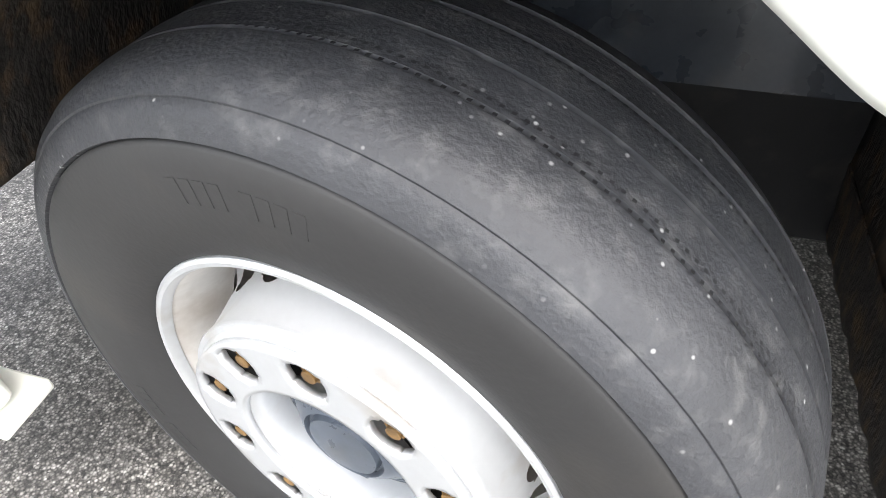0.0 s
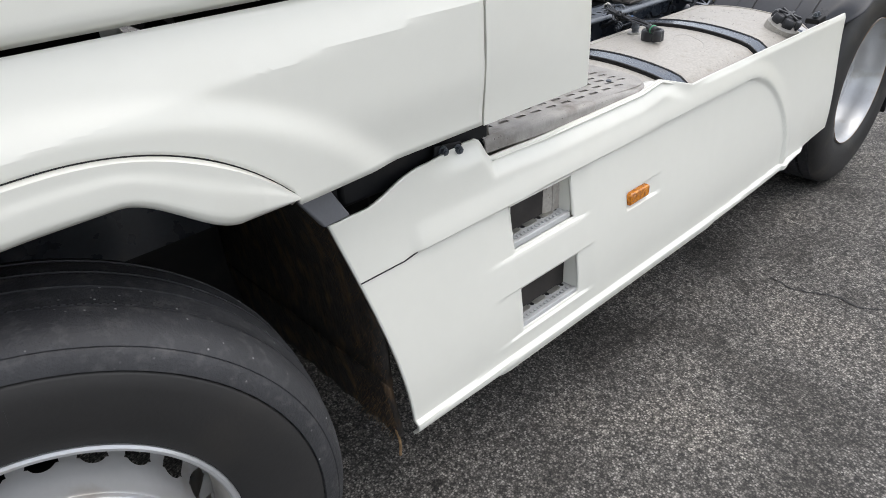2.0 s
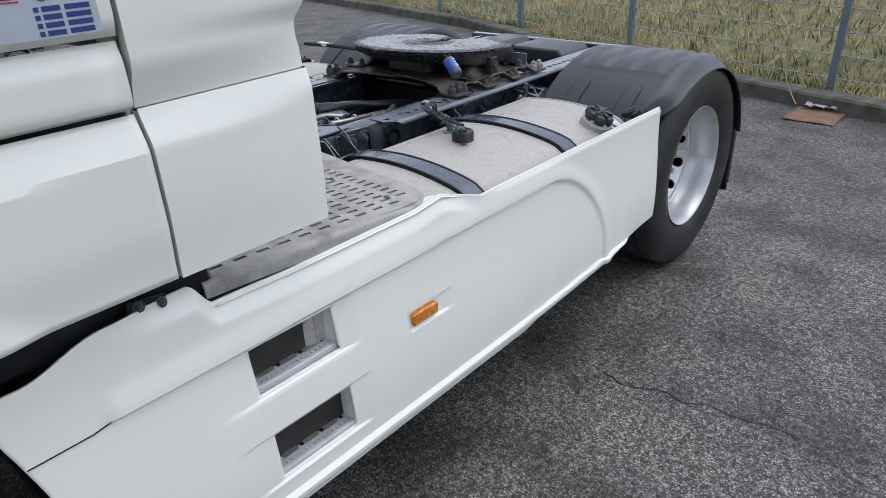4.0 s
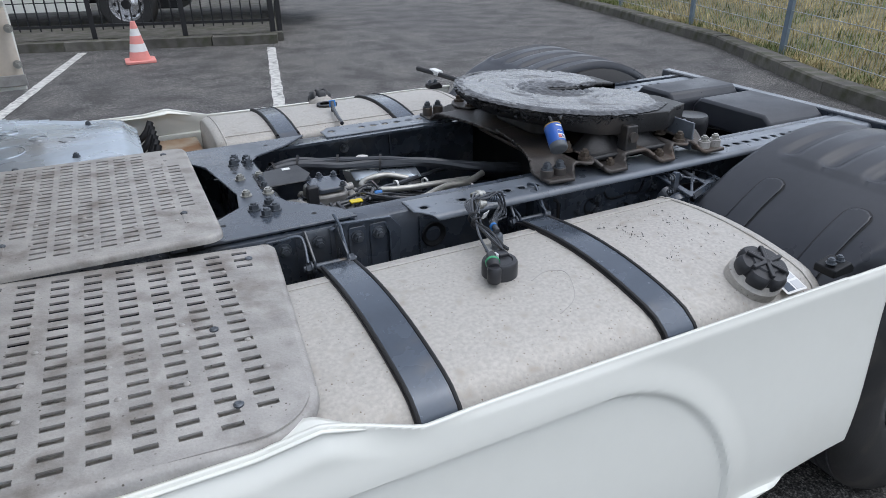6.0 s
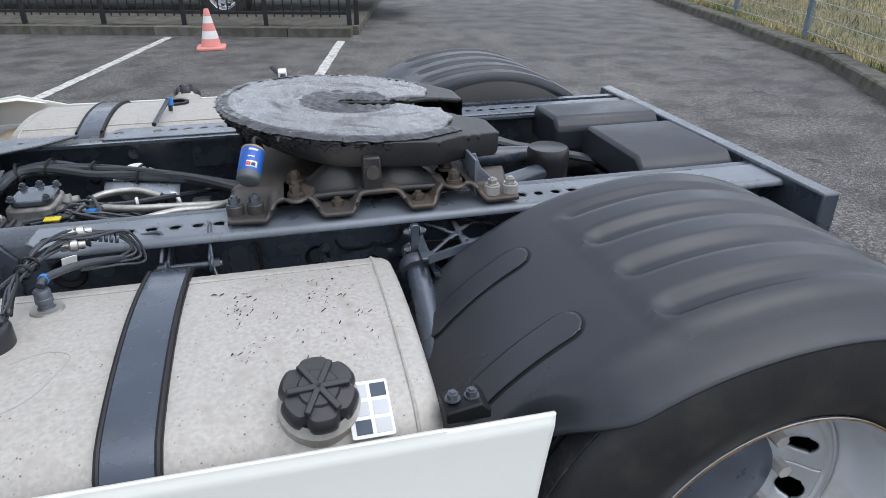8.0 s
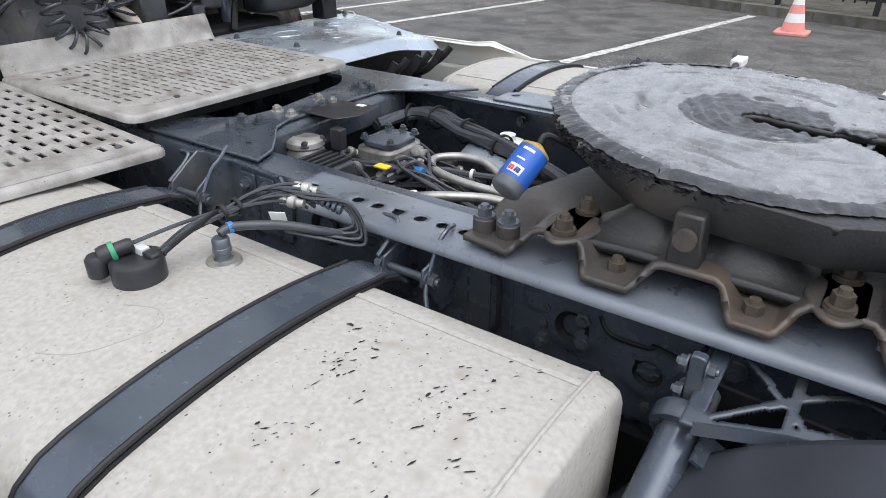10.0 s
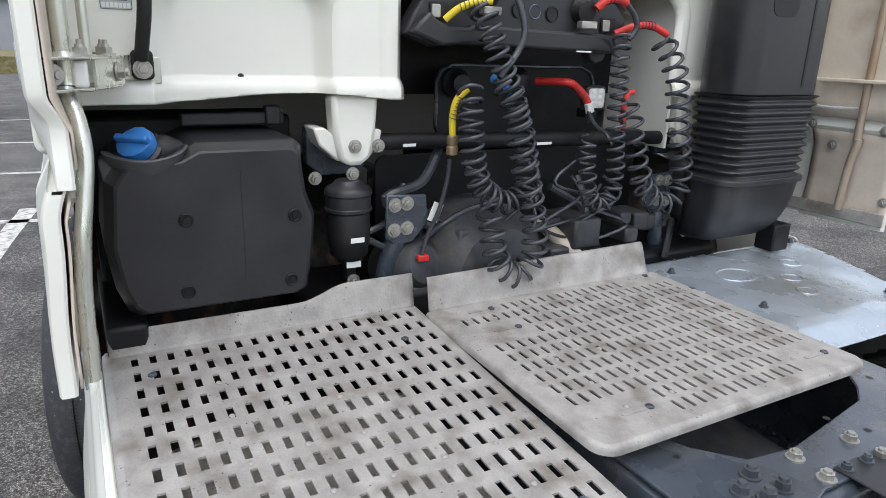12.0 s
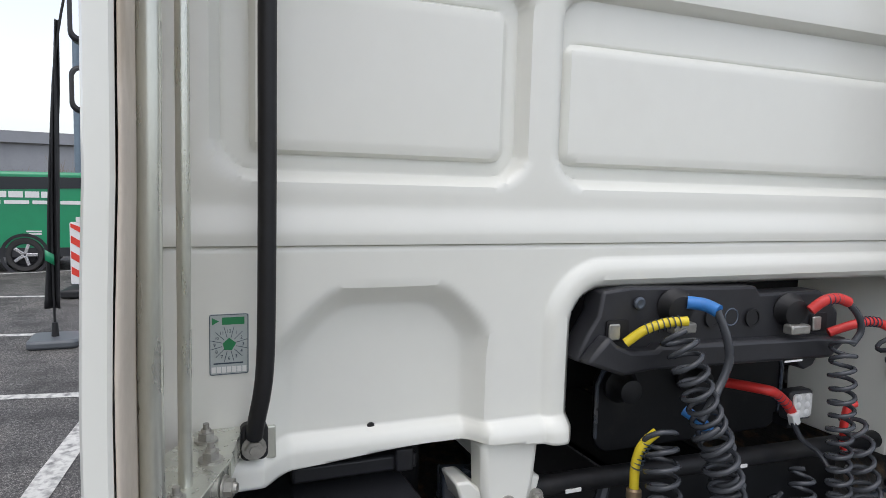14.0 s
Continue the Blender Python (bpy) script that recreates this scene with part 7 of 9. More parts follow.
def adblue_tank():
    # boxed cover with chamfered corners; a sloped neck at the outer top corner
    y0, y1, z0, z1 = -1.105, -0.70, 1.075, 1.405
    xs = [(0.80, 1.0), (1.062, 1.0), (1.072, 0.994), (1.100, 0.925), (1.103, 0.90)]
    prof = [(-1.082, 1.082), (-1.062, 1.068), (-0.735, 1.068), (-0.712, 1.08), (-0.697, 1.16), (-0.690, 1.25), (-0.708, 1.30), (-0.715, 1.35), (-0.718, 1.405), (-0.73, 1.415), (-0.93, 1.415), (-0.97, 1.395), (-1.075, 1.385), (-1.10, 1.35), (-1.112, 1.22), (-1.100, 1.13)]
    cy, cz = -0.90, 1.24
    bm = bmesh.new()
    rings = [[bm.verts.new((x, cy + (y - cy) * k, cz + (z - cz) * k)) for y, z in prof] for x, k in xs]
    n = len(prof)
    for a, b in zip(rings, rings[1:]):
        for i in range(n):
            bm.faces.new((a[i], a[(i + 1) % n], b[(i + 1) % n], b[i]))
    bm.faces.new(list(reversed(rings[0]))), bm.faces.new(rings[-1])
    t = part("additive_tank", bm, PLASTIC, truck, "black moulded additive tank with a blue cap", bevel=0.004, smooth=25)
    # rounded shelf with a pale lip under the neck, and the rubber boot behind the cap
    arc = smooth_path([(1.050, -1.098, 1.400), (1.085, -1.088, 1.398), (1.108, -1.060, 1.391), (1.116, -1.021, 1.388), (1.112, -0.985, 1.393), (1.098, -0.958, 1.402), (1.075, -0.945, 1.410)], 6)
    bm = bmesh.new()
    rows = []
    for p in arc:
        inw = (Vector((1.045, -1.02, p.z)) - p).normalized()
        rows.append([bm.verts.new(p + inw * o + Vector((0, 0, h))) for o, h in ((0.012, 0.002), (0.002, 0.003), (-0.001, 0.0), (0.004, -0.013), (0.018, -0.034), (0.034, -0.062))])
    for q, r_ in zip(rows, rows[1:]):
        for i in range(5):
            bm.faces.new((q[i], q[i + 1], r_[i + 1], r_[i]))
    part("neck_shelf", bm, LIP, t, "grey lip under the filler neck", solid=0.004, smooth=30)
    part("neck_boot", bm_lathe(bmesh.new(), [(0.0, -0.004), (0.028, -0.002), (0.036, 0.004), (0.037, 0.010), (0.034, 0.013), (0.035, 0.017), (0.031, 0.034), (0.021, 0.052), (0.010, 0.064), (0.0, 0.067)], (1.034, -1.006, 1.394), (0.22, 0.93, 0.02), 28), BLACK, t, "black rubber neck boot", smooth=50)
    d = Vector((0.55, -0.45, 0.70)).normalized()
    p = Vector((1.025, -1.010, 1.374))
    part("filler_neck", bm_lathe(bmesh.new(), [(0.058, -0.06), (0.05, 0.0), (0.043, 0.030), (0.043, 0.040), (0.036, 0.044)], p, d, 28), PLASTIC, t)
    m = frame_at(p + d * 0.042, d)
    bm = bmesh.new()
    nn = 48
    rr = []
    for r, h in ((0.030, 0.0), (0.036, 0.003), (0.037, 0.016), (0.035, 0.024), (0.028, 0.027), (0.0, 0.028)):
        if r == 0:
            rr.append([bm.verts.new(m @ Vector((0, 0, h)))] * nn)
        else:
            rr.append([bm.verts.new(m @ Vector((r * (1 - 0.03 * (i % 4 < 2)) * math.cos(2 * math.pi * i / nn), r * (1 - 0.03 * (i % 4 < 2)) * math.sin(2 * math.pi * i / nn), h))) for i in range(nn)])
    for a, b in zip(rr, rr[1:]):
        for i in range(nn):
            vs = [a[i], a[(i + 1) % nn], b[(i + 1) % nn], b[i]]
            vs = list(dict.fromkeys(vs))
            if len(vs) > 2:
                bm.faces.new(vs)
    part("tank_cap", bm, BLUE, t, "blue plastic screw cap")
    part("cap_grip", box((-0.034, -0.007, 0.020), (0.034, 0.007, 0.040), m), BLUE, t, bevel=0.004)
    for y, z in ((-0.964, 1.268), (-0.745, 1.258), (-0.97, 1.118), (-0.757, 1.114)):
        part("cover_screw", bm_lathe(bmesh.new(), [(0.0145, 0), (0.0145, 0.003), (0.012, 0.005), (0.010, 0.003), (0.006, 0.003), (0.0055, 0.006), (0, 0.006)], (1.103, y, z), (1, 0, 0), 20), DARK, t)
    part("cover_groove", box((1.1025, -0.853, 1.13), (1.1045, -0.848, 1.36)), PLASTIC, t)
    part("top_rib", box((0.86, -0.93, 1.425), (0.89, -0.70, 1.455)), PLASTIC, t, bevel=0.005)
    part("top_latch", box((0.87, -0.745, 1.425), (0.90, -0.71, 1.47)), PLASTIC, t, bevel=0.005)
    part("tank_back", box((0.62, -1.12, 0.98), (0.80, -0.66, 1.44)), DARK, t, bevel=0.01)


adblue_tank()


def cab_mount(side):
    s = side
    # a tapered pressed arm from the wall down to the air spring
    pts = [(s * 0.617, 1.500), (s * 0.500, 1.500), (s * 0.508, 1.41), (s * 0.520, 1.352), (s * 0.545, 1.334), (s * 0.580, 1.334), (s * 0.600, 1.352), (s * 0.612, 1.41)]
    arm = part("cab_mount_arm", prism(pts, "x", 0.93, 0.992), WHITE, truck, "white pressed cab mount arm", bevel=0.012)
    part("mount_saddle", prism([(s * 0.658, 1.425), (s * 0.645, 1.385), (s * 0.60, 1.345), (s * 0.53, 1.340), (s * 0.495, 1.375), (s * 0.485, 1.415), (s * 0.51, 1.42), (s * 0.53, 1.39), (s * 0.59, 1.39), (s * 0.63, 1.425)], "x", 0.90, 0.975), WHITE, arm, bevel=0.005)
    bolt_at(arm, (0.992, s * 0.563, 1.381), (1, 0, 0), M_BOLTZ)
    bolt_at(arm, (0.977, s * 0.497, 1.378), (1, 0, 0), M_BOLTZ)
    bolt_at(arm, (0.985, s * 0.567, 1.315), (1, 0, 0), M_BOLTZ)
    bolt_at(arm, (0.96, s * 0.652, 1.305), (1, 0, 0), M_BOLTZ)
    part("mount_plate", prism([(s * 0.655, 1.42), (s * 0.655, 1.33), (s * 0.62, 1.30), (s * 0.52, 1.30), (s * 0.49, 1.34), (s * 0.49, 1.40)], "x", 0.875, 0.91), CHASSIS, arm, bevel=0.004)
    sp = (0.985, s * 0.578, 1.115)
    spring = part("air_spring", bm_lathe(bmesh.new(), [(0.0, 0.0), (0.042, 0.0), (0.047, 0.006), (0.047, 0.022), (0.050, 0.026), (0.052, 0.05), (0.052, 0.10), (0.050, 0.108), (0.053, 0.112)], sp, (0, 0, 1), 32), BLACK, arm, "black rubber air spring")
    part("spring_cap", bm_lathe(bmesh.new(), [(0.053, 0.112), (0.0575, 0.114), (0.0575, 0.120), (0.054, 0.123), (0.055, 0.140), (0.054, 0.150), (0.0575, 0.153), (0.0575, 0.162), (0.052, 0.170), (0.040, 0.174), (0.030, 0.186), (0, 0.186)], sp, (0, 0, 1), 32), PLASTIC, arm, "black clamped spring cap")
    part("spring_foot", bm_lathe(bmesh.new(), [(0.016, -0.06), (0.016, -0.02), (0.030, -0.016), (0.034, 0.0)], sp, (0, 0, 1), 20), DARK, arm)
    part("spring_label", box((1.0425, s * 0.578 - 0.017, 1.160), (1.0445, s * 0.578 + 0.017, 1.172)), LABEL, arm)
    part("spring_tag", box((1.012, s * 0.578 - 0.018, 1.090), (1.018, s * 0.578 + 0.018, 1.104)), LABEL, arm)
    bolt_at(arm, (1.01, s * 0.578, 1.055), (1, 0, 0), M_BOLTZ)
    # bolted bracket beside the spring and its leg
    plate = [(s * 0.490, 1.262), (s * 0.380, 1.255), (s * 0.372, 1.185), (s * 0.415, 1.135), (s * 0.465, 1.13), (s * 0.49, 1.15)]
    part("bolted_bracket", prism(plate, "x", 1.00, 1.012), CHASSIS, arm, "grey bracket with four bolts", bevel=0.004)
    for y, z in ((0.467, 1.235), (0.434, 1.237), (0.469, 1.171), (0.434, 1.174)):
        bolt_at(arm, (1.012, s * y, z), (1, 0, 0), M_BOLTZL)
    part("bracket_leg", tube([(0.99, s * 0.455, 1.14), (0.98, s * 0.475, 1.06), (0.97, s * 0.485, 0.95), (0.96, s * 0.46, 0.85)], 0.026, 12), CHASSIS, arm, "bent grey bracket leg")
    return arm


M_BOLTZL = finish(hex_bolt(0.0135, 0.016), "bolt", BOLTZ, 30)
for s in (-1, 1):
    cab_mount(s)
part("stabiliser_tube", bm_cyl(bmesh.new(), (0.955, -0.50, 1.385), (0.955, 0.50, 1.36), 0.021, n=18), DARK, truck, "black cab stabiliser tube")
part("tube_label", box((0.975, -0.43, 1.372), (0.978, -0.395, 1.379)), LABEL, truck)
part("tube_label", box((0.975, -0.02, 1.36), (0.978, 0.03, 1.367)), LABEL, truck)
part("tunnel_plate", prism(rounded(-0.46, 0.46, 1.10, 1.335, 0.03), "x", 0.86, 0.87), DARK, truck, bevel=0.004)
part("shield_panel", prism(rounded(-0.255, 0.30, 1.36, 1.565, 0.045), "x", 0.80, 0.815), DARK, truck, "dark engine tunnel shield", bevel=0.004)
part("shield_edge", bm_tube(bmesh.new(), [(0.818, y, z) for y, z in ((-0.255, 1.40), (-0.255, 1.52), (-0.242, 1.55), (-0.21, 1.565), (0.25, 1.565), (0.285, 1.55), (0.30, 1.52), (0.30, 1.40))], 0.005, 6), STRAP, truck)
part("engine_rear", bm_lathe(bmesh.new(), [(0.0, 0.12), (0.13, 0.10), (0.19, 0.03), (0.22, -0.2)], (0.98, -0.18, 1.02), (1, 0, 0.1), 24), ENG, truck, "dark engine block end")
rng4 = random.Random(31)
for k in range(16):
    y, z = rng4.uniform(-0.42, 0.42), rng4.uniform(0.98, 1.14)
    s4 = rng4.uniform(0.02, 0.05)
    part("engine_casting", box((0.90, y - s4, z - s4), (1.0 + rng4.uniform(0, 0.06), y + s4, z + s4 * 0.8)), ENG, truck, bevel=0.008)
for k in range(10):
    y, z = rng4.uniform(-0.45, 0.45), rng4.uniform(1.12, 1.36)
    part("engine_hose", tube([(0.93, y, z), (0.97, y + rng4.uniform(-0.1, 0.1), z - 0.08), (0.99, y + rng4.uniform(-0.2, 0.2), z - 0.12), (0.95, y + rng4.uniform(-0.25, 0.25), z - 0.25)], rng4.choice((0.006, 0.009, 0.013)), 8), HOSE, truck)
part("silver_pipe", bm_cyl(bmesh.new(), (0.93, -0.14, 1.16), (1.06, -0.06, 1.03), 0.020, n=14), BOLTZ, truck)
part("silver_pipe", bm_cyl(bmesh.new(), (0.95, 0.02, 1.14), (1.05, 0.10, 1.04), 0.022, n=14), CREAM, truck)
part("turbo_cover", bm_lathe(bmesh.new(), [(0.0, 0.06), (0.05, 0.055), (0.07, 0.03), (0.075, -0.1)], (0.98, -0.40, 1.06), (0.9, 0.2, 0.3), 20), ENG, truck)
part("wiring_tag", box((1.02, -0.372, 1.185), (1.024, -0.345, 1.235), Matrix.Translation((1.02, -0.36, 1.21)) @ Matrix.Rotation(radians(-24), 4, "X") @ Matrix.Translation((-1.02, 0.36, -1.21))), LABEL, truck)
part("wiring_lead", tube([(1.05, -0.338, 1.35), (1.045, -0.34, 1.30), (1.035, -0.355, 1.22), (1.03, -0.385, 1.15), (1.03, -0.40, 1.10)], 0.006, 8), HOSE, truck)
part("red_clip", box((1.02, -0.415, 1.09), (1.045, -0.385, 1.105)), RED, truck, bevel=0.002)


def connector_panel():
    pts = [(-0.445, 1.640), (-0.420, 1.690), (-0.400, 1.720), (-0.392, 1.766), (-0.330, 1.772), (-0.139, 1.766), (-0.020, 1.764), (-0.008, 1.748), (0.075, 1.748), (0.165, 1.748), (0.190, 1.735), (0.224, 1.700), (0.226, 1.650), (0.172, 1.607), (-0.290, 1.618), (-0.362, 1.612)]
    pn = part("connector_panel", prism(pts, "x", 0.955, 1.012), PLASTIC, truck, "black plastic panel with trailer air and power sockets", bevel=0.006)
    shelf = [(-0.442, 1.642), (-0.418, 1.668), (-0.395, 1.690), (-0.378, 1.672), (-0.345, 1.658), (-0.290, 1.657), (-0.280, 1.664), (0.130, 1.656), (0.205, 1.650), (0.224, 1.648), (0.172, 1.608), (-0.290, 1.619), (-0.362, 1.613)]
    part("panel_bolster", prism(shelf, "x", 1.008, 1.044), PLASTIC, pn, bevel=0.008)
    part("panel_tab", prism([(0.095, 1.612), (0.165, 1.612), (0.150, 1.588), (0.125, 1.580), (0.108, 1.590)], "x", 0.985, 1.02), PLASTIC, pn, bevel=0.004)
    part("panel_strip", box((1.0445, 0.035, 1.609), (1.0455, 0.085, 1.613)), LABEL, pn)
    for y0, y1, z0, z1 in ((-0.385, -0.335, 1.672, 1.712), (0.135, 0.185, 1.66, 1.70)):
        part("socket_pocket", prism(rounded(y0, y1, z0, z1, 0.006), "x", 1.013, 1.0165), BLACK, pn)
        part("socket_insert", prism(rounded(y0 + 0.003, y0 + 0.027, z0 + 0.004, z1 - 0.006, 0.004), "x", 1.0165, 1.022), BOLTZ, pn, bevel=0.002)
    for y, z in ((-0.135, 1.705), (-0.030, 1.700)):
        part("blank_socket", bm_lathe(bmesh.new(), [(0.019, 0), (0.019, 0.003), (0.016, 0.003), (0.016, 0.0008), (0, 0.0008)], (1.0155, y, z), (1, 0, 0), 24), BLACK, pn)
    part("round_emblem", bm_lathe(bmesh.new(), [(0.015, 0), (0.017, 0.001), (0.019, 0)], (1.0125, -0.082, 1.703), (1, 0, 0), 24), STRAP, pn)
    part("screw_cap", bm_lathe(bmesh.new(), [(0.012, 0), (0.012, 0.004), (0.008, 0.006), (0, 0.004)], (1.0155, -0.315, 1.742), (1, 0, 0), 18), STRAP, pn)
    for y, z in ((-0.235, 1.735), (0.065, 1.715)):
        part("socket_flange", bm_lathe(bmesh.new(), [(0.034, 0), (0.036, 0.006), (0.030, 0.012), (0.026, 0.03), (0.018, 0.032), (0, 0.032)], (1.015, y, z), (1, -0.15, -0.15), 24), BLACK, pn, "black round power socket")
        part("socket_clamp", box((1.03, y - 0.026, z - 0.048), (1.055, y + 0.026, z - 0.028)), BOLTZ, pn, bevel=0.004)
    for y, z in ((-0.20, 1.52), (0.0, 1.525)):
        part("park_socket", bm_lathe(bmesh.new(), [(0.038, 0), (0.040, 0.02), (0.030, 0.03), (0.026, 0.06), (0.016, 0.065), (0, 0.065)], (0.815, y, z), (1, -0.1, -0.05), 24), BLACK, pn, "black parking socket")
    lamp = part("work_lamp", prism(rounded(0.135, 0.205, 1.452, 1.520, 0.010), "x", 0.955, 0.985), PLASTIC, truck, "small square work lamp", bevel=0.005)
    part("lamp_lens", prism(rounded(0.142, 0.198, 1.459, 1.513, 0.008), "x", 0.985, 0.988), GLASSW, lamp)
    for i in range(2):
        for k in range(3):
            part("led", bm_lathe(bmesh.new(), [(0.008, 0), (0.006, 0.002), (0, 0.003)], (0.988, 0.157 + 0.026 * i, 1.470 + 0.017 * k), (1, 0, 0), 12), LABEL, lamp)
    part("lamp_bracket", box((0.93, 0.15, 1.43), (0.97, 0.19, 1.456)), DARK, lamp)


connector_panel()


def coil(axis_pts, R, pitch, r, name, label, start=None, end=None, phase=0.0):
    """A coiled hose whose windings follow an axis."""
    ax = smooth_path(axis_pts, 10)
    L = [0.0]
    for a, b in zip(ax, ax[1:]):
        L.append(L[-1] + (b - a).length)
    turns = L[-1] / pitch
    n = int(turns * 14)
    pts = []
    if start:
        pts += [Vector(p) for p in start]
    ref = None
    k = 0
    for i in range(n + 1):
        s = L[-1] * i / n
        while k < len(L) - 2 and L[k + 1] < s:
            k += 1
        f = (s - L[k]) / max(1e-9, L[k + 1] - L[k])
        p, d = ax[k].lerp(ax[k + 1], f), (ax[k + 1] - ax[k]).normalized()
        ref = Vector((1, 0, 0)) if ref is None else ref
        ref = (ref - d * ref.dot(d)).normalized()
        q = d.cross(ref)
        a = 2 * math.pi * turns * i / n + phase
        w = R * (1 + 0.06 * math.sin(i * 0.23))
        pts.append(p + w * (ref * math.cos(a) + q * math.sin(a)))
    if end:
        pts += [Vector(p) for p in end]
    return part(name, bm_tube(bmesh.new(), pts, r, 8), HOSE, truck, label, smooth=60)


BRASS = mat("brass", (0.34, 0.25, 0.15), 0.42, metal=0.6, var=0.2, scale=40)


def coils():
    coil([(1.085, -0.285, 1.698), (1.10, -0.278, 1.665), (1.11, -0.266, 1.629), (1.115, -0.252, 1.59), (1.115, -0.231, 1.549), (1.115, -0.208, 1.508), (1.115, -0.189, 1.46), (1.115, -0.170, 1.41), (1.115, -0.156, 1.359), (1.115, -0.146, 1.307),
          (1.115, -0.165, 1.262), (1.115, -0.214, 1.243), (1.115, -0.265, 1.265), (1.115, -0.293, 1.305), (1.115, -0.309, 1.356), (1.115, -0.317, 1.404), (1.11, -0.319, 1.451), (1.10, -0.315, 1.49), (1.085, -0.308, 1.515)],
         0.0275, 0.0265, 0.0050, "coiled_hose", "black coiled air hose with yellow sleeves")
    coil([(1.125, -0.237, 1.534), (1.14, -0.221, 1.487), (1.145, -0.205, 1.427), (1.145, -0.187, 1.353), (1.145, -0.159, 1.275), (1.145, -0.140, 1.195), (1.145, -0.130, 1.133), (1.145, -0.141, 1.085), (1.145, -0.184, 1.056), (1.145, -0.236, 1.088), (1.145, -0.256, 1.143), (1.13, -0.258, 1.195), (1.10, -0.255, 1.240)],
         0.0300, 0.0335, 0.0052, "coiled_cable", "black coiled trailer cable with blue ends")
    coil([(1.075, 0.165, 1.650), (1.085, 0.150, 1.61), (1.09, 0.149, 1.568), (1.09, 0.154, 1.515), (1.09, 0.155, 1.461), (1.09, 0.158, 1.406), (1.09, 0.165, 1.35), (1.09, 0.171, 1.292), (1.09, 0.164, 1.235), (1.09, 0.125, 1.200), (1.09, 0.086, 1.228), (1.09, 0.071, 1.285), (1.08, 0.071, 1.341), (1.07, 0.082, 1.39)],
         0.0225, 0.0290, 0.0047, "coiled_cable", "black coiled trailer cable with red ends")
    coil([(1.075, 0.303, 1.651), (1.085, 0.343, 1.597), (1.09, 0.369, 1.542), (1.09, 0.386, 1.47), (1.09, 0.398, 1.411), (1.09, 0.414, 1.351), (1.09, 0.434, 1.289), (1.09, 0.436, 1.227), (1.09, 0.392, 1.184), (1.09, 0.322, 1.206), (1.09, 0.277, 1.255), (1.09, 0.252, 1.316), (1.085, 0.234, 1.375), (1.08, 0.220, 1.432), (1.07, 0.208, 1.475)],
         0.0295, 0.0380, 0.0052, "coiled_hose", "black coiled air hose with red sleeves")
    part("yellow_sleeve", tube([(1.03, -0.352, 1.672), (1.045, -0.325, 1.697), (1.06, -0.291, 1.712), (1.075, -0.252, 1.717)], 0.0088, 10), YELLOW, truck, "yellow hose sleeve")
    part("yellow_sleeve", tube([(1.06, -0.338, 1.405), (1.065, -0.342, 1.455), (1.075, -0.337, 1.494), (1.085, -0.315, 1.520)], 0.0088, 10), YELLOW, truck, "yellow hose sleeve")
    part("brass_coupling", bm_lathe(bmesh.new(), [(0.010, 0), (0.014, 0.004), (0.014, 0.020), (0.011, 0.024), (0.015, 0.028), (0.015, 0.046), (0.0, 0.05)], (1.06, -0.338, 1.408), (0, 0, -1), 14), BRASS, truck, "tan brass coupling")
    part("blue_sleeve", tube([(1.045, -0.228, 1.745), (1.065, -0.205, 1.743), (1.09, -0.195, 1.735)], 0.0125, 10), BLUE, truck, "blue cable sleeve")
    part("power_cable", tube([(1.088, -0.197, 1.736), (1.10, -0.184, 1.694), (1.105, -0.177, 1.648), (1.105, -0.192, 1.607), (1.115, -0.225, 1.572), (1.12, -0.250, 1.545)], 0.0080, 10), HOSE, truck)
    part("blue_sleeve", tube([(1.06, -0.232, 1.543), (1.09, -0.216, 1.527), (1.10, -0.202, 1.508)], 0.0105, 10), BLUE, truck, "blue cable sleeve")
    part("red_sleeve", tube([(1.06, 0.078, 1.718), (1.07, 0.099, 1.738), (1.075, 0.130, 1.744), (1.08, 0.160, 1.735)], 0.0108, 10), RED, truck, "red cable sleeve")
    part("power_cable", tube([(1.08, 0.158, 1.735), (1.085, 0.186, 1.706), (1.085, 0.197, 1.674), (1.08, 0.180, 1.645)], 0.0070, 10), HOSE, truck)
    part("red_sleeve", tube([(1.03, 0.175, 1.660), (1.055, 0.219, 1.681), (1.06, 0.277, 1.684), (1.07, 0.330, 1.662)], 0.0095, 10), RED, truck, "red hose sleeve")
    part("red_sleeve", tube([(0.90, 0.020, 1.528), (0.98, 0.062, 1.530), (0.98, 0.097, 1.517), (0.98, 0.128, 1.494), (0.98, 0.147, 1.472)], 0.0112, 10), RED, truck, "red cable sleeve")
    part("lead_tag", box((-0.008, -0.010, -0.014), (0.008, 0.010, 0.014), pose(0.988, 0.146, 1.459, 20, 0, 0)), LABEL, truck, bevel=0.002)
    part("power_cable", tube([(0.99, 0.142, 1.452), (1.0, 0.160, 1.415), (1.02, 0.190, 1.388), (1.05, 0.19, 1.36)], 0.0060, 8), HOSE, truck)
    part("red_sleeve", tube([(1.06, 0.235, 1.508), (1.06, 0.214, 1.502), (1.06, 0.207, 1.46), (1.06, 0.214, 1.41)], 0.0085, 10), RED, truck, "red hose sleeve")
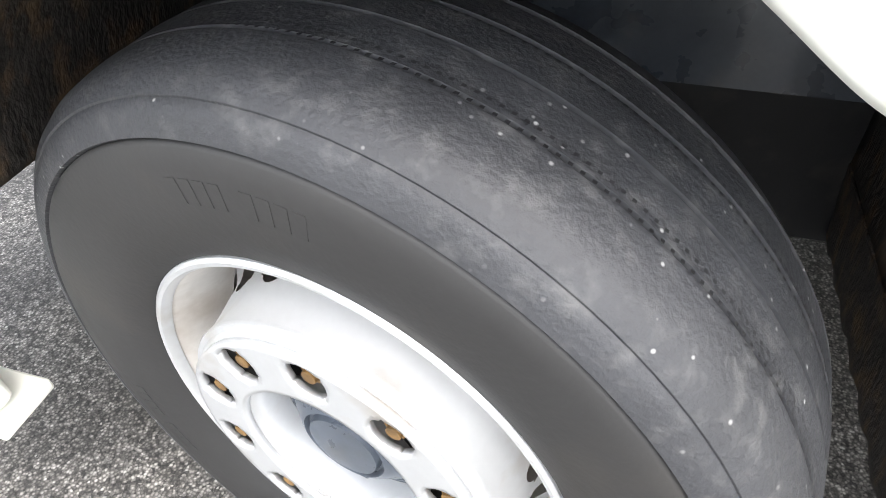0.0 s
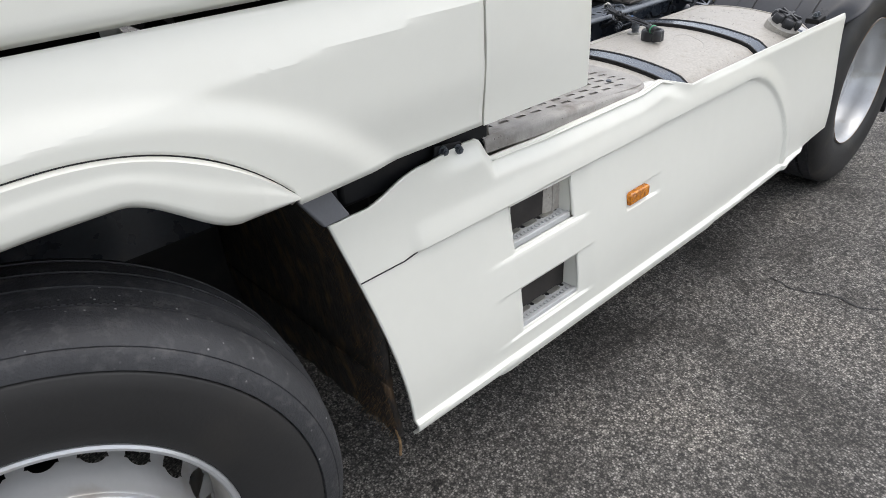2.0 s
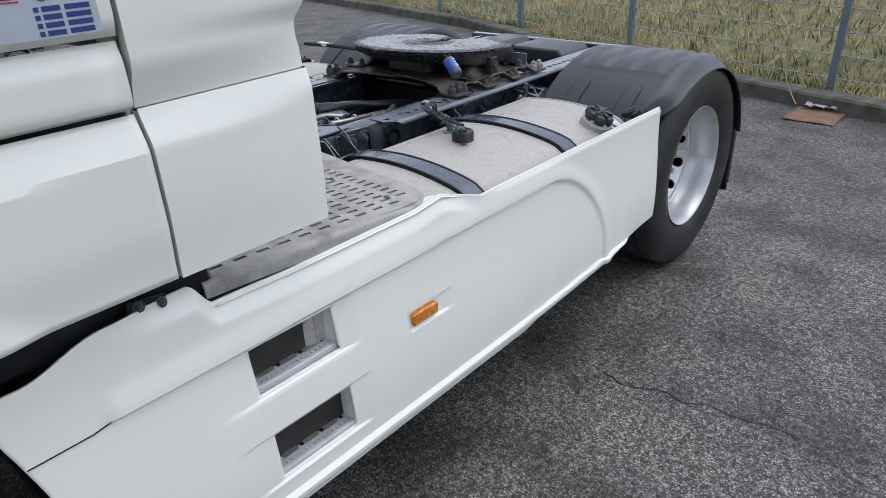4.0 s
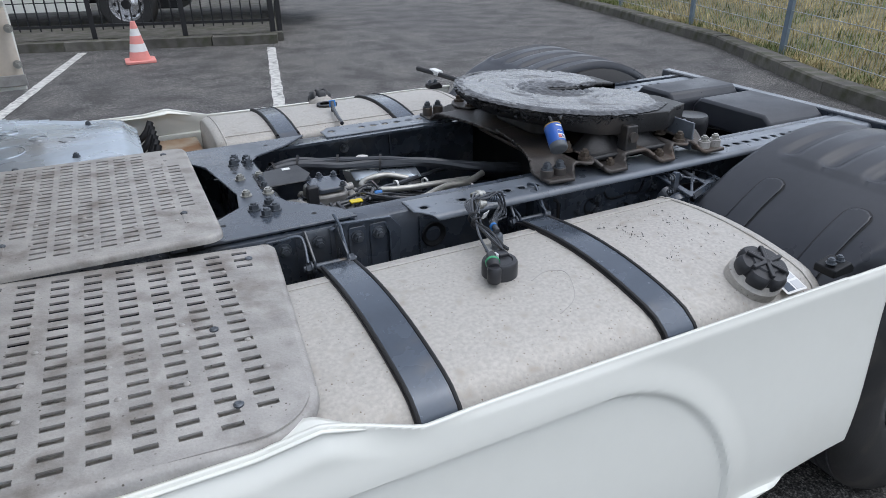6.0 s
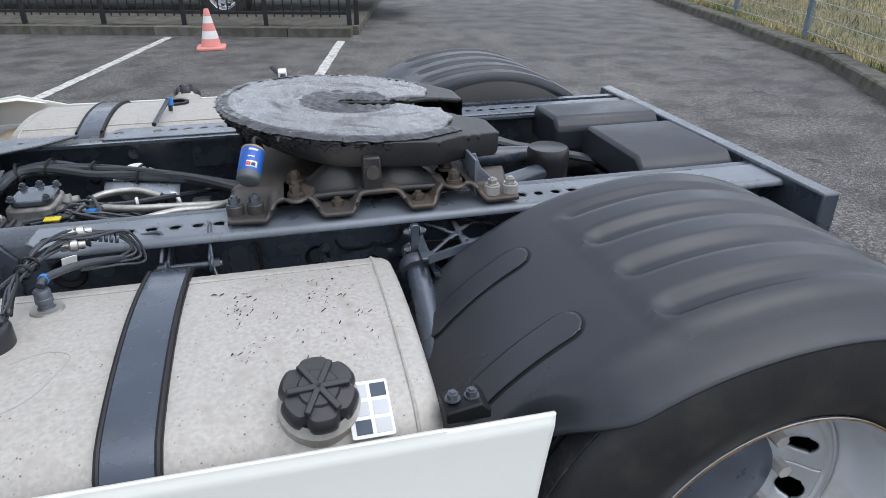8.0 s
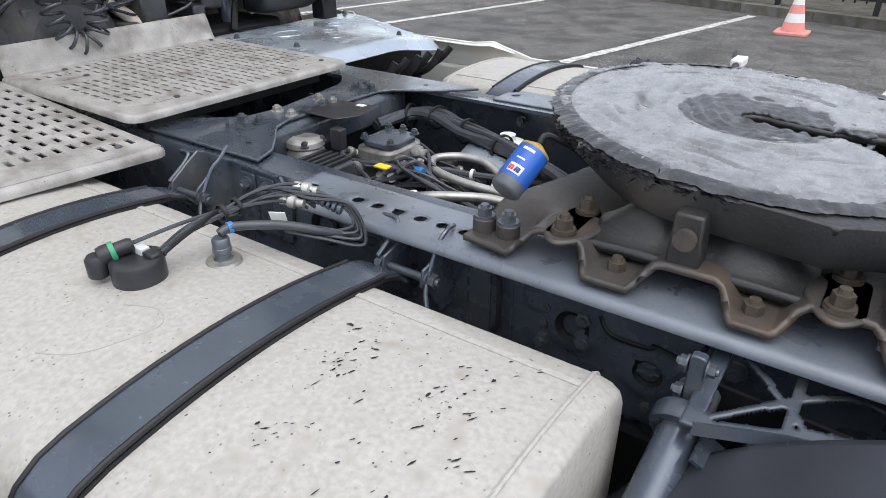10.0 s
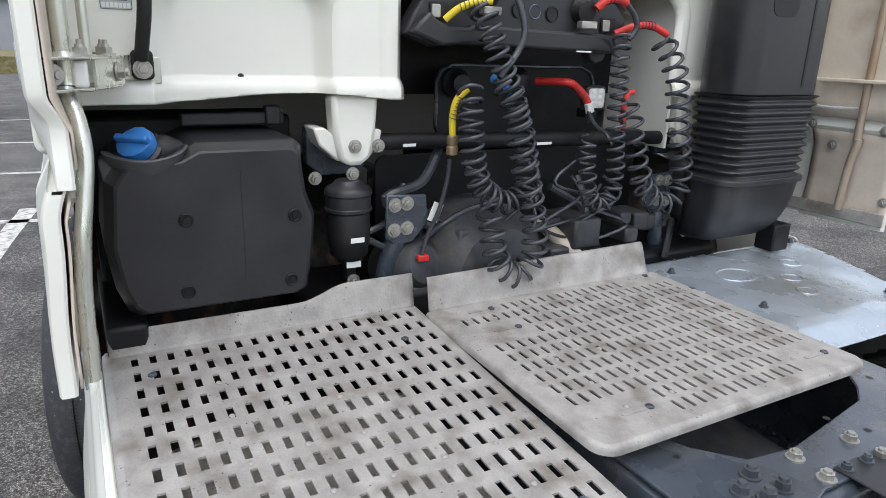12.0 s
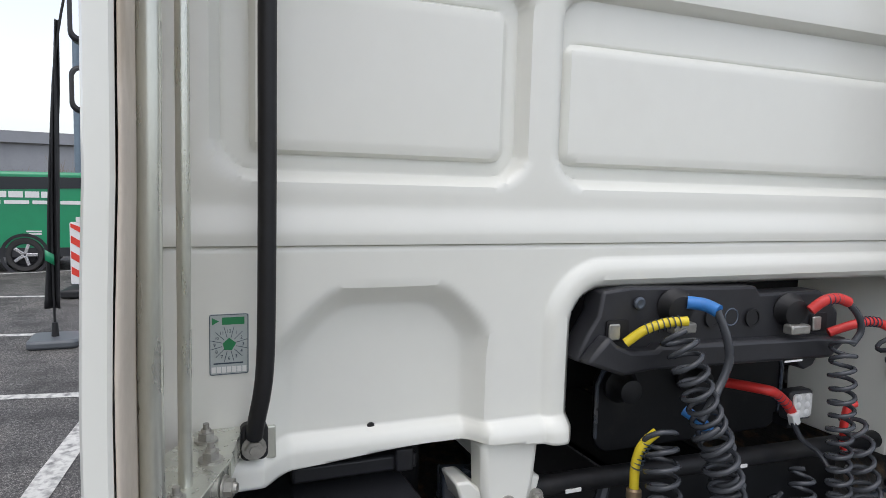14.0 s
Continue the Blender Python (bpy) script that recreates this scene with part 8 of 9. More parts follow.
    for a, b, n in (((1.045, -0.325, 1.697), (1.072, -0.262, 1.716), 7), ((1.064, -0.341, 1.445), (1.078, -0.330, 1.503), 7), ((1.072, 0.10, 1.738), (1.076, 0.145, 1.741), 4), ((1.056, 0.222, 1.682), (1.061, 0.288, 1.682), 6), ((0.98, 0.085, 1.522), (0.98, 0.138, 1.484), 5)):
        a, b = Vector(a), Vector(b)
        for k in range(n):
            p = a.lerp(b, (k + 0.5) / n) + Vector((0, 0, 0.0035 * math.sin(math.pi * (k + 0.5) / n)))
            part("sleeve_mark", bm_lathe(bmesh.new(), [(0.0088, -0.0008), (0.0116, -0.0008), (0.0116, 0.0008), (0.0088, 0.0008)], p, b - a, 14), INKD, truck)
    rng = random.Random(77)
    for k in range(6):
        y, z = rng.uniform(-0.10, 0.25), rng.uniform(1.20, 1.34)
        part("loose_cable", tube([(1.03, y, z), (1.05, y + rng.uniform(-0.08, 0.08), z - 0.06), (1.05, y + rng.uniform(-0.15, 0.15), z - 0.13), (1.01, y + rng.uniform(-0.2, 0.2), z - 0.2)], 0.005, 7), HOSE, truck)


coils()


def air_duct():
    # upper box duct, bellows and elbow
    pts = rounded(0.50, 0.99, 1.00, 1.24, 0.07, 6)
    du = part("intake_duct", prism([(x, y) for y, x in rounded(0.505, 0.865, 1.025, 1.21, 0.06, 6)], "z", 1.505, 2.70), DUCT, truck, "black plastic air intake duct", bevel=0.004)
    part("duct_slot", box((1.2095, 0.752, 1.53), (1.2115, 0.762, 2.1)), BLACK, du)
    part("duct_recess", prism(rounded(0.57, 0.68, 1.72, 1.95, 0.03), "x", 1.20, 1.2115), BLACK, du)
    bm = bmesh.new()
    rings = []
    for k in range(0, 61):
        z = 1.505 - 0.245 * k / 60
        w = 0.012 * (0.5 + 0.5 * math.cos(k * math.pi / 3)) - 0.012 * k / 60
        rings.append([bm.verts.new((x, y, z)) for y, x in rounded(0.505 - w, 0.865 + w, 1.025 - w, 1.21 + w, 0.06, 6)])
    for a, b in zip(rings, rings[1:]):
        for i in range(len(a)):
            j = (i + 1) % len(a)
            bm.faces.new((a[i], a[j], b[j], b[i]))
    part("bellows", bm, DUCT, du, "ribbed rubber bellows", smooth=80)
    bm = bmesh.new()
    rings = []
    for k in range(0, 13):
        a = k / 12
        z = 1.26 - 0.215 * math.sin(a * math.pi / 2) ** 1.0
        sh = 0.10 * (1 - math.cos(a * math.pi / 2))
        sc = 1 - 0.34 * (1 - math.cos(a * math.pi / 2))
        rings.append([bm.verts.new((1.11 + (x - 1.11) * sc - sh, 0.685 + (y - 0.685) * sc + sh * 0.1, z)) for y, x in rounded(0.505, 0.865, 1.025, 1.21, 0.06, 6)])
    for a, b in zip(rings, rings[1:]):
        for i in range(len(a)):
            j = (i + 1) % len(a)
            bm.faces.new((a[i], a[j], b[j], b[i]))
    bm.faces.new(rings[-1])
    part("duct_elbow", bm, DUCT, du, smooth=80)
    part("duct_collar", prism([(x, y) for y, x in rounded(0.495, 0.875, 1.015, 1.22, 0.065, 6)], "z", 1.245, 1.262), DUCT, du, bevel=0.003)
    part("duct_arm", tube([(1.02, 0.50, 1.10), (1.05, 0.46, 1.06), (1.06, 0.44, 1.0)], 0.014, 8), DARK, du)
    part("battery_cover", box((1.10, 0.82, 1.0), (1.17, 0.90, 1.09)), DARK, truck, bevel=0.006)


air_duct()


def words(text, size, m, material, parent):
    cu = bpy.data.curves.new("word", "FONT")
    cu.body, cu.size, cu.extrude = text, size, 0.0004
    tmp = bpy.data.objects.new("word", cu)
    me = bpy.data.meshes.new_from_object(tmp)
    bpy.data.objects.remove(tmp)
    me.materials.append(material)
    ob = new("word", me)
    ob.parent = parent
    ob.matrix_basis = m


def grab_hardware():
    part("grab_bar", tube([(1.03, -0.990, 2.75), (1.048, -0.992, 2.55), (1.052, -0.993, 2.2), (1.052, -0.993, 1.90), (1.052, -0.994, 1.74), (1.051, -0.996, 1.68), (1.046, -0.999, 1.645), (1.037, -1.003, 1.615), (1.027, -1.006, 1.590), (1.018, -1.007, 1.572)], 0.0130, 16, 5), BLACK, truck, "black grab bar on the cab rear")
    part("bar_foot", prism(rounded(-1.026, -0.986, 1.532, 1.588, 0.010), "x", 0.995, 1.014), BLACK, truck, bevel=0.003)
    bolt_at(truck, (1.014, -1.007, 1.552), (1, 0, 0), M_BOLTZL)
    part("bar_plate", box((0.986, -1.075, 1.524), (0.995, -0.972, 1.575)), ZINC, truck, bevel=0.002)
    # open channel bracket that carries the collar's tubes
    top = [(1.302, -1.166), (1.250, -1.104), (1.225, -1.094), (1.105, -1.046), (0.990, -1.020), (0.990, -1.085), (1.05, -1.120), (1.10, -1.150), (1.16, -1.166)]
    part("collar_bracket", prism(top, "z", 1.574, 1.579), ZINC, truck, "galvanised channel bracket", bevel=0.0015)
    part("bracket_floor", prism([(1.302, -1.166), (1.250, -1.102), (1.215, -1.092), (1.120, -1.052), (1.06, -1.08), (1.16, -1.166)], "z", 1.526, 1.531), ZINC, truck, bevel=0.0015)
    part("bracket_web", prism([(1.222, -1.0945), (1.100, -1.046), (1.098, -1.051), (1.220, -1.0995)], "z", 1.529, 1.5755), ZINC, truck)
    part("bracket_gusset", prism([(1.105, -1.046), (0.996, -1.022), (0.996, -1.027), (1.103, -1.051)], "z", 1.548, 1.5755), ZINC, truck)
    part("rubber_block", box((1.226, -1.128, 1.5315), (1.248, -1.106, 1.5735)), LABEL, truck, "white rubber block", bevel=0.005)
    for p in ((1.106, -1.072, 1.579), (1.228, -1.114, 1.579), (1.035, -1.075, 1.579)):
        bolt_at(truck, p, (0, 0, 1), M_BOLTZ)
        part("stud", bm_cyl(bmesh.new(), p, (p[0], p[1], p[2] + 0.026), 0.0045, n=10), BOLTZ, truck)
    bolt_at(truck, (1.133, -1.0575, 1.552), (0.37, 0.93, 0), M_BOLTZ)
    bolt_at(truck, (1.262, -1.155, 1.552), (0.8, 0.5, 0), M_BOLTZ)
    part("support_tube", tube([(1.225, -1.132, 2.9), (1.235, -1.135, 2.2), (1.240, -1.138, 1.8), (1.240, -1.138, 1.57), (1.242, -1.139, 1.535)], 0.0132, 18), ZINC, truck, "galvanised collar support tube")
    part("tube_flange", bm_lathe(bmesh.new(), [(0.0132, 0.008), (0.0150, 0.007), (0.0195, 0.0), (0.0135, 0.0)], (1.240, -1.138, 1.579), (0, 0, 1), 24), ZINC, truck)
    part("lower_tube", tube([(1.244, -1.140, 1.530), (1.252, -1.138, 1.515), (1.272, -1.130, 1.488), (1.292, -1.126, 1.455), (1.305, -1.127, 1.42), (1.318, -1.134, 1.37), (1.330, -1.143, 1.31), (1.335, -1.150, 1.24), (1.338, -1.154, 1.15), (1.338, -1.156, 1.075)], 0.0125, 16), ZINC, truck, "bent galvanised tube under the bracket")
    part("support_rod", tube([(1.16, -1.098, 2.9), (1.168, -1.102, 2.2), (1.172, -1.104, 1.578)], 0.0082, 14, 3), ZINC, truck, "thin galvanised rod")
    part("wall_flange", prism([(-1.162, 1.500), (-1.118, 1.500), (-1.118, 1.432), (-1.135, 1.405), (-1.148, 1.33), (-1.156, 1.33)], "x", 1.004, 1.012), WHITE, truck, "white wall flange below the bracket", bevel=0.002)
    part("collar_rib", prism([(1.05, 1.585), (1.15, 1.612), (1.16, 1.606), (1.16, 1.60), (1.05, 1.572)], "y", -1.162, -1.150), CREAM, truck, bevel=0.002)
    part("tube_foot", box((1.30, -1.168, 1.06), (1.345, -1.164, 1.13)), SHEET, truck, bevel=0.002)
    # far side collar fittings
    part("far_tube", tube([(1.19, 1.135, 2.5), (1.19, 1.135, 1.45), (1.20, 1.130, 1.36), (1.185, 1.130, 1.28), (1.175, 1.13, 1.12)], 0.013, 12), RUSTZ, truck, "rust-streaked support tube")
    part("far_bracket", box((1.02, 1.11, 1.540), (1.30, 1.15, 1.552)), CREAM, truck, bevel=0.003)
    part("far_lower_strip", box((0.96, 1.148, 1.085), (1.318, 1.1555, 1.128)), GALV, truck, "rusty grey strip along the collar's lower edge", bevel=0.003)
    for x in (1.02, 1.264):
        bolt_at(truck, (x, 1.152, 1.395), (0, -1, 0), M_BOLTZ)
    part("far_wire", tube([(0.98, 1.15, 1.46), (1.08, 1.14, 1.455), (1.20, 1.145, 1.462), (1.30, 1.15, 1.47)], 0.005, 6), LABEL, truck)
    part("wall_plug", bm_lathe(bmesh.new(), [(0.0075, 0), (0.006, 0.003), (0, 0.0035)], (0.9405, -0.806, 1.536), (1, 0, 0), 14), BLACK, truck)
    # inspection sticker: plain shapes
    st = part("inspection_sticker", prism(rounded(-1.068, -1.012, 1.660, 1.752, 0.003), "x", 0.9725, 0.9885), STICKER, truck, "silver inspection sticker with a dial")
    X0 = 0.9886
    part("sticker_bar", box((X0, -1.05, 1.736), (X0 + 0.0004, -1.018, 1.747)), INKG, st)
    part("sticker_arrow", prism([(-1.064, 1.736), (-1.064, 1.747), (-1.054, 1.7415)], "x", X0, X0 + 0.0004), INKG, st)
    bm = bmesh.new()
    for i in range(12):
        a = radians(30 * i + 15)
        m = Matrix.Translation((X0, -1.040, 1.706)) @ Matrix.Rotation(a, 4, "X")
        bm_box(bm, (0, -0.0004, 0.010), (0.0004, 0.0004, 0.027), m)
    tagged(part("dial_lines", bm, INKD, st), kind="stuff")
    part("dial_seal", prism([(-1.047, 1.698), (-1.036, 1.697), (-1.030, 1.708), (-1.040, 1.716), (-1.049, 1.708)], "x", X0, X0 + 0.0005), INKG, st)
    bm = bmesh.new()
    for i in range(7):
        bm_box(bm, (X0, -1.065 + 0.0073 * i, 1.6635), (X0 + 0.0004, -1.065 + 0.0073 * i + 0.006, 1.6725))
    tagged(part("number_boxes", bm, LABEL, st), kind="stuff")
    part("text_bar", box((X0, -1.062, 1.6765), (X0 + 0.0004, -1.020, 1.6785)), INKD, st)
    part("rim_line", bm_tube(bmesh.new(), [(X0, y, z) for y, z in rounded(-1.067, -1.013, 1.661, 1.751, 0.003, 3)] + [(X0, -1.067, 1.664)], 0.0006, 4), INKD, st)
    facing = Matrix(((0, 0, 1, 0), (1, 0, 0, 0), (0, 1, 0, 0), (0, 0, 0, 1)))
    for i in range(12):
        a = radians(30 * (i + 1))
        t_ = str(i + 1)
        words(t_, 0.0068, Matrix.Translation((X0 + 0.0006, -1.040 + 0.0205 * math.sin(a) - 0.0018 * len(t_), 1.706 + 0.0205 * math.cos(a) - 0.0024)) @ facing, INKD, st)
    # dealer plate on the cab side: bars only
    dp = part("dealer_plate", prism(rounded(0.775, 0.978, 1.525, 1.595, 0.003), "y", -1.2155, -1.2110), SHEETL, truck, "silver dealer plate with blue print")
    upright = Matrix.Rotation(radians(90), 4, "X")
    for k, city in enumerate(("K\u00f6ln", "Essen", "Dortmund", "Hamm")):
        z = 1.5285 + 0.0112 * k
        words(city, 0.0115, Matrix.Translation((0.790, -1.2158, z)) @ upright, INKB, dp)
        part("print_dot", box((0.888, -1.2163, z), (0.895, -1.2155, z + 0.007)), INKB, dp)
        for q in range(2):
            part("print_bar", box((0.899 + 0.032 * q, -1.2163, z), (0.899 + 0.032 * q + 0.026 + 0.01 * q, -1.2155, z + 0.0075)), INKB, dp)
    part("print_bar", box((0.792, -1.2163, 1.5775), (0.872, -1.2155, 1.580)), INKR, dp)
    for q in range(3):
        part("print_block", prism([(0.797 + 0.024 * q, 1.582), (0.817 + 0.024 * q, 1.582), (0.819 + 0.024 * q, 1.592), (0.799 + 0.024 * q, 1.592)], "y", -1.2163, -1.2155), INKB, dp)
        part("print_block", box((0.918 + 0.017 * q, -1.2163, 1.579), (0.931 + 0.017 * q, -1.2155, 1.592)), INKB, dp)
    part("print_ring", bm_lathe(bmesh.new(), [(0.004, 0.0), (0.009, 0.0)], (0.903, -1.2163, 1.585), (0, -1, 0), 18), INKD, dp)


INKB = mat("ink_blue", (0.02, 0.04, 0.18), 0.5)
SHEETL = mat("plate_silver", (0.42, 0.47, 0.52), 0.4, var=0.05, scale=20)
grab_hardware()

# door mirrors at the cab's front corner
for z0, z1, x in ((2.475, 2.78, -1.05), (2.195, 2.385, -1.05)):
    mr = part("door_mirror", prism(rounded(-1.505, -1.27, z0, z1, 0.04), "x", x - 0.09, x), PLASTIC, truck, "black door mirror", bevel=0.012)
    part("mirror_glass", prism(rounded(-1.485, -1.29, z0 + 0.02, z1 - 0.02, 0.03), "x", x, x + 0.004), MIRROR, mr)
part("mirror_arm", box((-1.13, -1.36, 2.42), (-1.08, -1.20, 2.45)), PLASTIC, truck, bevel=0.01)


# ---- a grease bottle hung on the coupling ----
def grease_bottle():
    b = thing("grease_bottle", "blue labelled grease cartridge hung on the fifth wheel", "bottle", (2.71, -0.40, 1.04))
    p, d = Vector((2.748, -0.420, 1.040)), Vector((0.2, 0.78, 0.60)).normalized()
    body = part("bottle_body", lathe([(0.0, 0.002), (0.020, 0.0), (0.0245, 0.003), (0.026, 0.006), (0.026, 0.020)], p, d, 32), PLASTICG, b, "grey cap end")
    part("bottle_label", lathe([(0.0262, 0.020), (0.0266, 0.022), (0.0266, 0.080), (0.0262, 0.082)], p, d, 32), BLUEL, b, "blue printed label")
    part("bottle_neck", lathe([(0.0262, 0.082), (0.0262, 0.086), (0.019, 0.090), (0.009, 0.097), (0.0, 0.098)], p, d, 32), YELLOWD, b)
    part("bottle_hanger", tube([p + d * 0.095, p + d * 0.12, Vector((2.80, -0.27, 1.075))], 0.005, 7), BLACK, b)
    m = frame_at(p, d)
    for a0, z0, w, hh, mt in ((0.3, 0.026, 0.95, 0.016, LABEL), (0.34, 0.029, 0.35, 0.009, INKR), (0.75, 0.029, 0.35, 0.009, INKB), (0.35, 0.052, 0.6, 0.003, LABEL), (0.35, 0.070, 0.8, 0.005, LABEL)):
        for base in (-1.9, 1.2):
            bm = bmesh.new()
            lo = [bm.verts.new(m @ Vector((0.0270 * math.cos(base + a0 + w * i / 8), 0.0270 * math.sin(base + a0 + w * i / 8), z0))) for i in range(9)]
            hi = [bm.verts.new(m @ Vector((0.0270 * math.cos(base + a0 + w * i / 8), 0.0270 * math.sin(base + a0 + w * i / 8), z0 + hh))) for i in range(9)]
            for i in range(8):
                bm.faces.new((lo[i], lo[i + 1], hi[i + 1], hi[i]))
            part("label_bar", bm, mt, b, solid=0.0004)


PLASTICG = mat("grey_plastic", (0.10, 0.11, 0.12), 0.4, var=0.05)
BLUEL = mat("blue_label", (0.02, 0.10, 0.42), 0.35, var=0.05, scale=20)
YELLOWD = mat("yellow_brown", (0.40, 0.25, 0.05), 0.5, var=0.2, scale=30)
grease_bottle()


# ---- the yard around ----
def kerb_row(name, label, pts, w, h, L, mat_, side, stop=0.004):
    """Kerb stones laid end to end along a line."""
    k = thing(name, label, "kerb", kind="structure")
    i = 0
    for a, b in zip(pts, pts[1:]):
        a, b = Vector(a), Vector(b)
        n = max(1, round((b - a).length / L))
        for q in range(n):
            p0, p1 = a.lerp(b, q / n), a.lerp(b, (q + 1) / n)
            d = (p1 - p0)
            ang = math.degrees(math.atan2(d.y, d.x))
            me = KERB_MESH.setdefault((round(d.length, 2), w, h), finish(kerb_block(d.length, w, h), "kerb_stone", mat_, 30)) if (round(d.length, 2), w, h) not in KERB_MESH else KERB_MESH[round(d.length, 2), w, h]
            rng = random.Random(i * 7 + int(a.x * 10))
            piece("kerb_stone", me, k, pose(p0.x, p0.y, rng.uniform(-0.008, 0.006), 0, 0, ang + rng.uniform(-0.4, 0.4)))
            i += 1
    return k


KERB_MESH = {}


def kerb_block(L, w, h):
    bm = bmesh.new()
    c = 0.02
    bm_prism(bm, [(0.0, -0.1), (0.0, h - c), (c, h), (w, h), (w, -0.1)], "x", 0.004, L - 0.004)
    return bm


# fence side: kerb, grass bank, mesh fence
FK = [(6.1, -4.6, 0), (7.06, -0.75, 0), (8.05, 2.4, 0), (9.28, 4.95, 0), (10.15, 8.2, 0), (11.4, 13.5, 0), (14.0, 24.0, 0)]
kerb_row("kerb_fence_side", "weathered concrete kerb stones along the grass bank", list(reversed(FK)), 0.22, 0.14, 0.95, KERB, 1)


def bank_height(d):
    return 0.10 + 0.16 * sstep(0.2, 1.5, d) + 1.5 * sstep(1.0, 9.0, d) + 0.5 * sstep(8, 30, d)


def fk_point(t):
    """A point along the kerb line and the way across it, to the grass."""
    L = [0]
    P = [Vector(p) for p in FK]
    for a, b in zip(P, P[1:]):
        L.append(L[-1] + (b - a).length)
    s = t * L[-1]
    for i in range(len(P) - 1):
        if s <= L[i + 1] + 1e-9:
            p = P[i].lerp(P[i + 1], (s - L[i]) / (L[i + 1] - L[i]))
            d = (P[i + 1] - P[i]).normalized()
            return p, Vector((d.y, -d.x, 0)), L[-1]
    return P[-1], Vector((1, 0, 0)), L[-1]


def grass_bank():
    def place(u, v):
        p, n, _ = fk_point(u)
        q = p + n * (0.18 + v)
        return Vector((q.x, q.y, bank_height(v) + 0.05 * noise.noise(Vector((q.x, q.y, 0)))))
    vs = [0, 0.2, 0.4, 0.7, 1.0, 1.4, 1.8, 2.3, 3, 4, 5, 6.5, 8, 11, 16, 24]
    ob = part("grass_bank", sheet([i / 60 for i in range(61)], vs, place), GRASS_SOIL)
    tagged(ob, "rough grass bank with green and straw patches", "grass", kind="structure")
    for nm, mt, cnt, seed, hh in (("grass_blades_green", GRASS_A, 15000, 1, 0.13), ("grass_blades_straw", GRASS_B, 15000, 2, 0.19)):
        rng = random.Random(seed)
        verts, faces = [], []
        tries = 0
        while len(faces) < cnt and tries < cnt * 4:
            tries += 1
            u, v = rng.uniform(0.02, 0.78), 0.05 + 7.0 * rng.random() ** 1.7
            p, n, _ = fk_point(u)
            q = p + n * (0.18 + v)
            patch = noise.noise(Vector((q.x * 0.8, q.y * 0.8, 3))) + 0.5 * noise.noise(Vector((q.x * 3, q.y * 3, 7)))
            if (nm.endswith("green")) != (patch > rng.uniform(-0.30, 0.45)):
                continue
            z = bank_height(v) + 0.05 * noise.noise(Vector((q.x, q.y, 0)))
            a, lean, h, w = rng.uniform(0, 6.28), rng.uniform(0.2, 1.3), hh * rng.uniform(0.35, 1.1), rng.uniform(0.004, 0.010) * (1 + 0.15 * v)
            dx, dy = math.cos(a), math.sin(a)
            i = len(verts)
            verts += [(q.x - dy * w, q.y + dx * w, z - 0.01), (q.x + dy * w, q.y - dx * w, z - 0.01), (q.x + dx * lean * h, q.y + dy * lean * h, z + h)]
            faces.append((i, i + 1, i + 2))
        me = bpy.data.meshes.new(nm)
        me.from_pydata(verts, [], faces)
        me.materials.append(mt)
        tagged(new(nm, me), "many " + ("short green" if mt is GRASS_A else "dry straw-coloured") + " grass blades on the bank", "grass", kind="stuff")


grass_bank()


def mesh_fence():
    f = thing("mesh_fence", "grey double-wire mesh fence on steel posts", "fence")
    _, _, total = fk_point(0)
    step = 2.5 / total
    t0 = 0.045
    pts = []
    for i in range(10):
        p, n, _ = fk_point(min(1, t0 + i * step))
        q = p + n * 0.32
        pts.append(q)
        part("post", box((q.x - 0.03, q.y - 0.03, 0.0), (q.x + 0.03, q.y + 0.03, 1.9)), FENCE, f, bevel=0.004)
    for a, b in zip(pts, pts[1:]):
        d = b - a
        for k in range(9):
            z = 0.22 + 0.2 * k
            bm = bmesh.new()
            bm_cyl(bm, (a.x, a.y, z), (b.x, b.y, z), 0.0055, n=6)
            part("cross_wire", bm, WIRE, f)
        verts, faces = [], []
        n = int(d.length / 0.05)
        for k in range(n):
            c = a + d * (k + 0.5) / n
            i = len(verts)
            for z in (0.18, 1.86):
                verts += [(c.x - 0.0022, c.y, z), (c.x + 0.0022, c.y - 0.002, z), (c.x + 0.0022, c.y + 0.002, z)]
            faces += [(i, i + 1, i + 4, i + 3), (i + 1, i + 2, i + 5, i + 4), (i + 2, i, i + 3, i + 5)]
        me = bpy.data.meshes.new("upright_wire")
        me.from_pydata(verts, [], faces)
        me.materials.append(WIRE)
        ob = new("upright_wire", me)
        ob.parent = f
        tagged(ob, kind="stuff")


mesh_fence()


def litter():
    l = thing("litter", "flattened brown cardboard with a crumpled wrapper by the kerb", "litter", (6.85, -0.97, 0))
    part("cardboard", sheet(lines(6.55, 7.02, 0.06), lines(-1.20, -0.80, 0.06), lambda x, y: Vector((x, y, 0.012 + 0.006 * noise.noise(Vector((x * 9, y * 9, 0)))))), mat("cardboard", (0.22, 0.13, 0.08), 0.8, var=0.2, scale=10), l, solid=0.004)
    part("wrapper", sheet(lines(6.93, 7.08, 0.02), lines(-1.12, -0.86, 0.02), lambda x, y: Vector((x, y, 0.05 + 0.03 * noise.noise(Vector((x * 30, y * 30, 0)))))), mat("wrapper", (0.62, 0.58, 0.66), 0.35, var=0.3, scale=30, dirt=(0.25, 0.08, 0.2), dirt_amt=0.5, dirt_scale=20), l, solid=0.002)
    part("twig", tube([(7.0, -0.78, 0.03), (7.06, -0.70, 0.12), (7.10, -0.62, 0.26), (7.14, -0.60, 0.45)], 0.006, 6), GRASS_B, l)


litter()


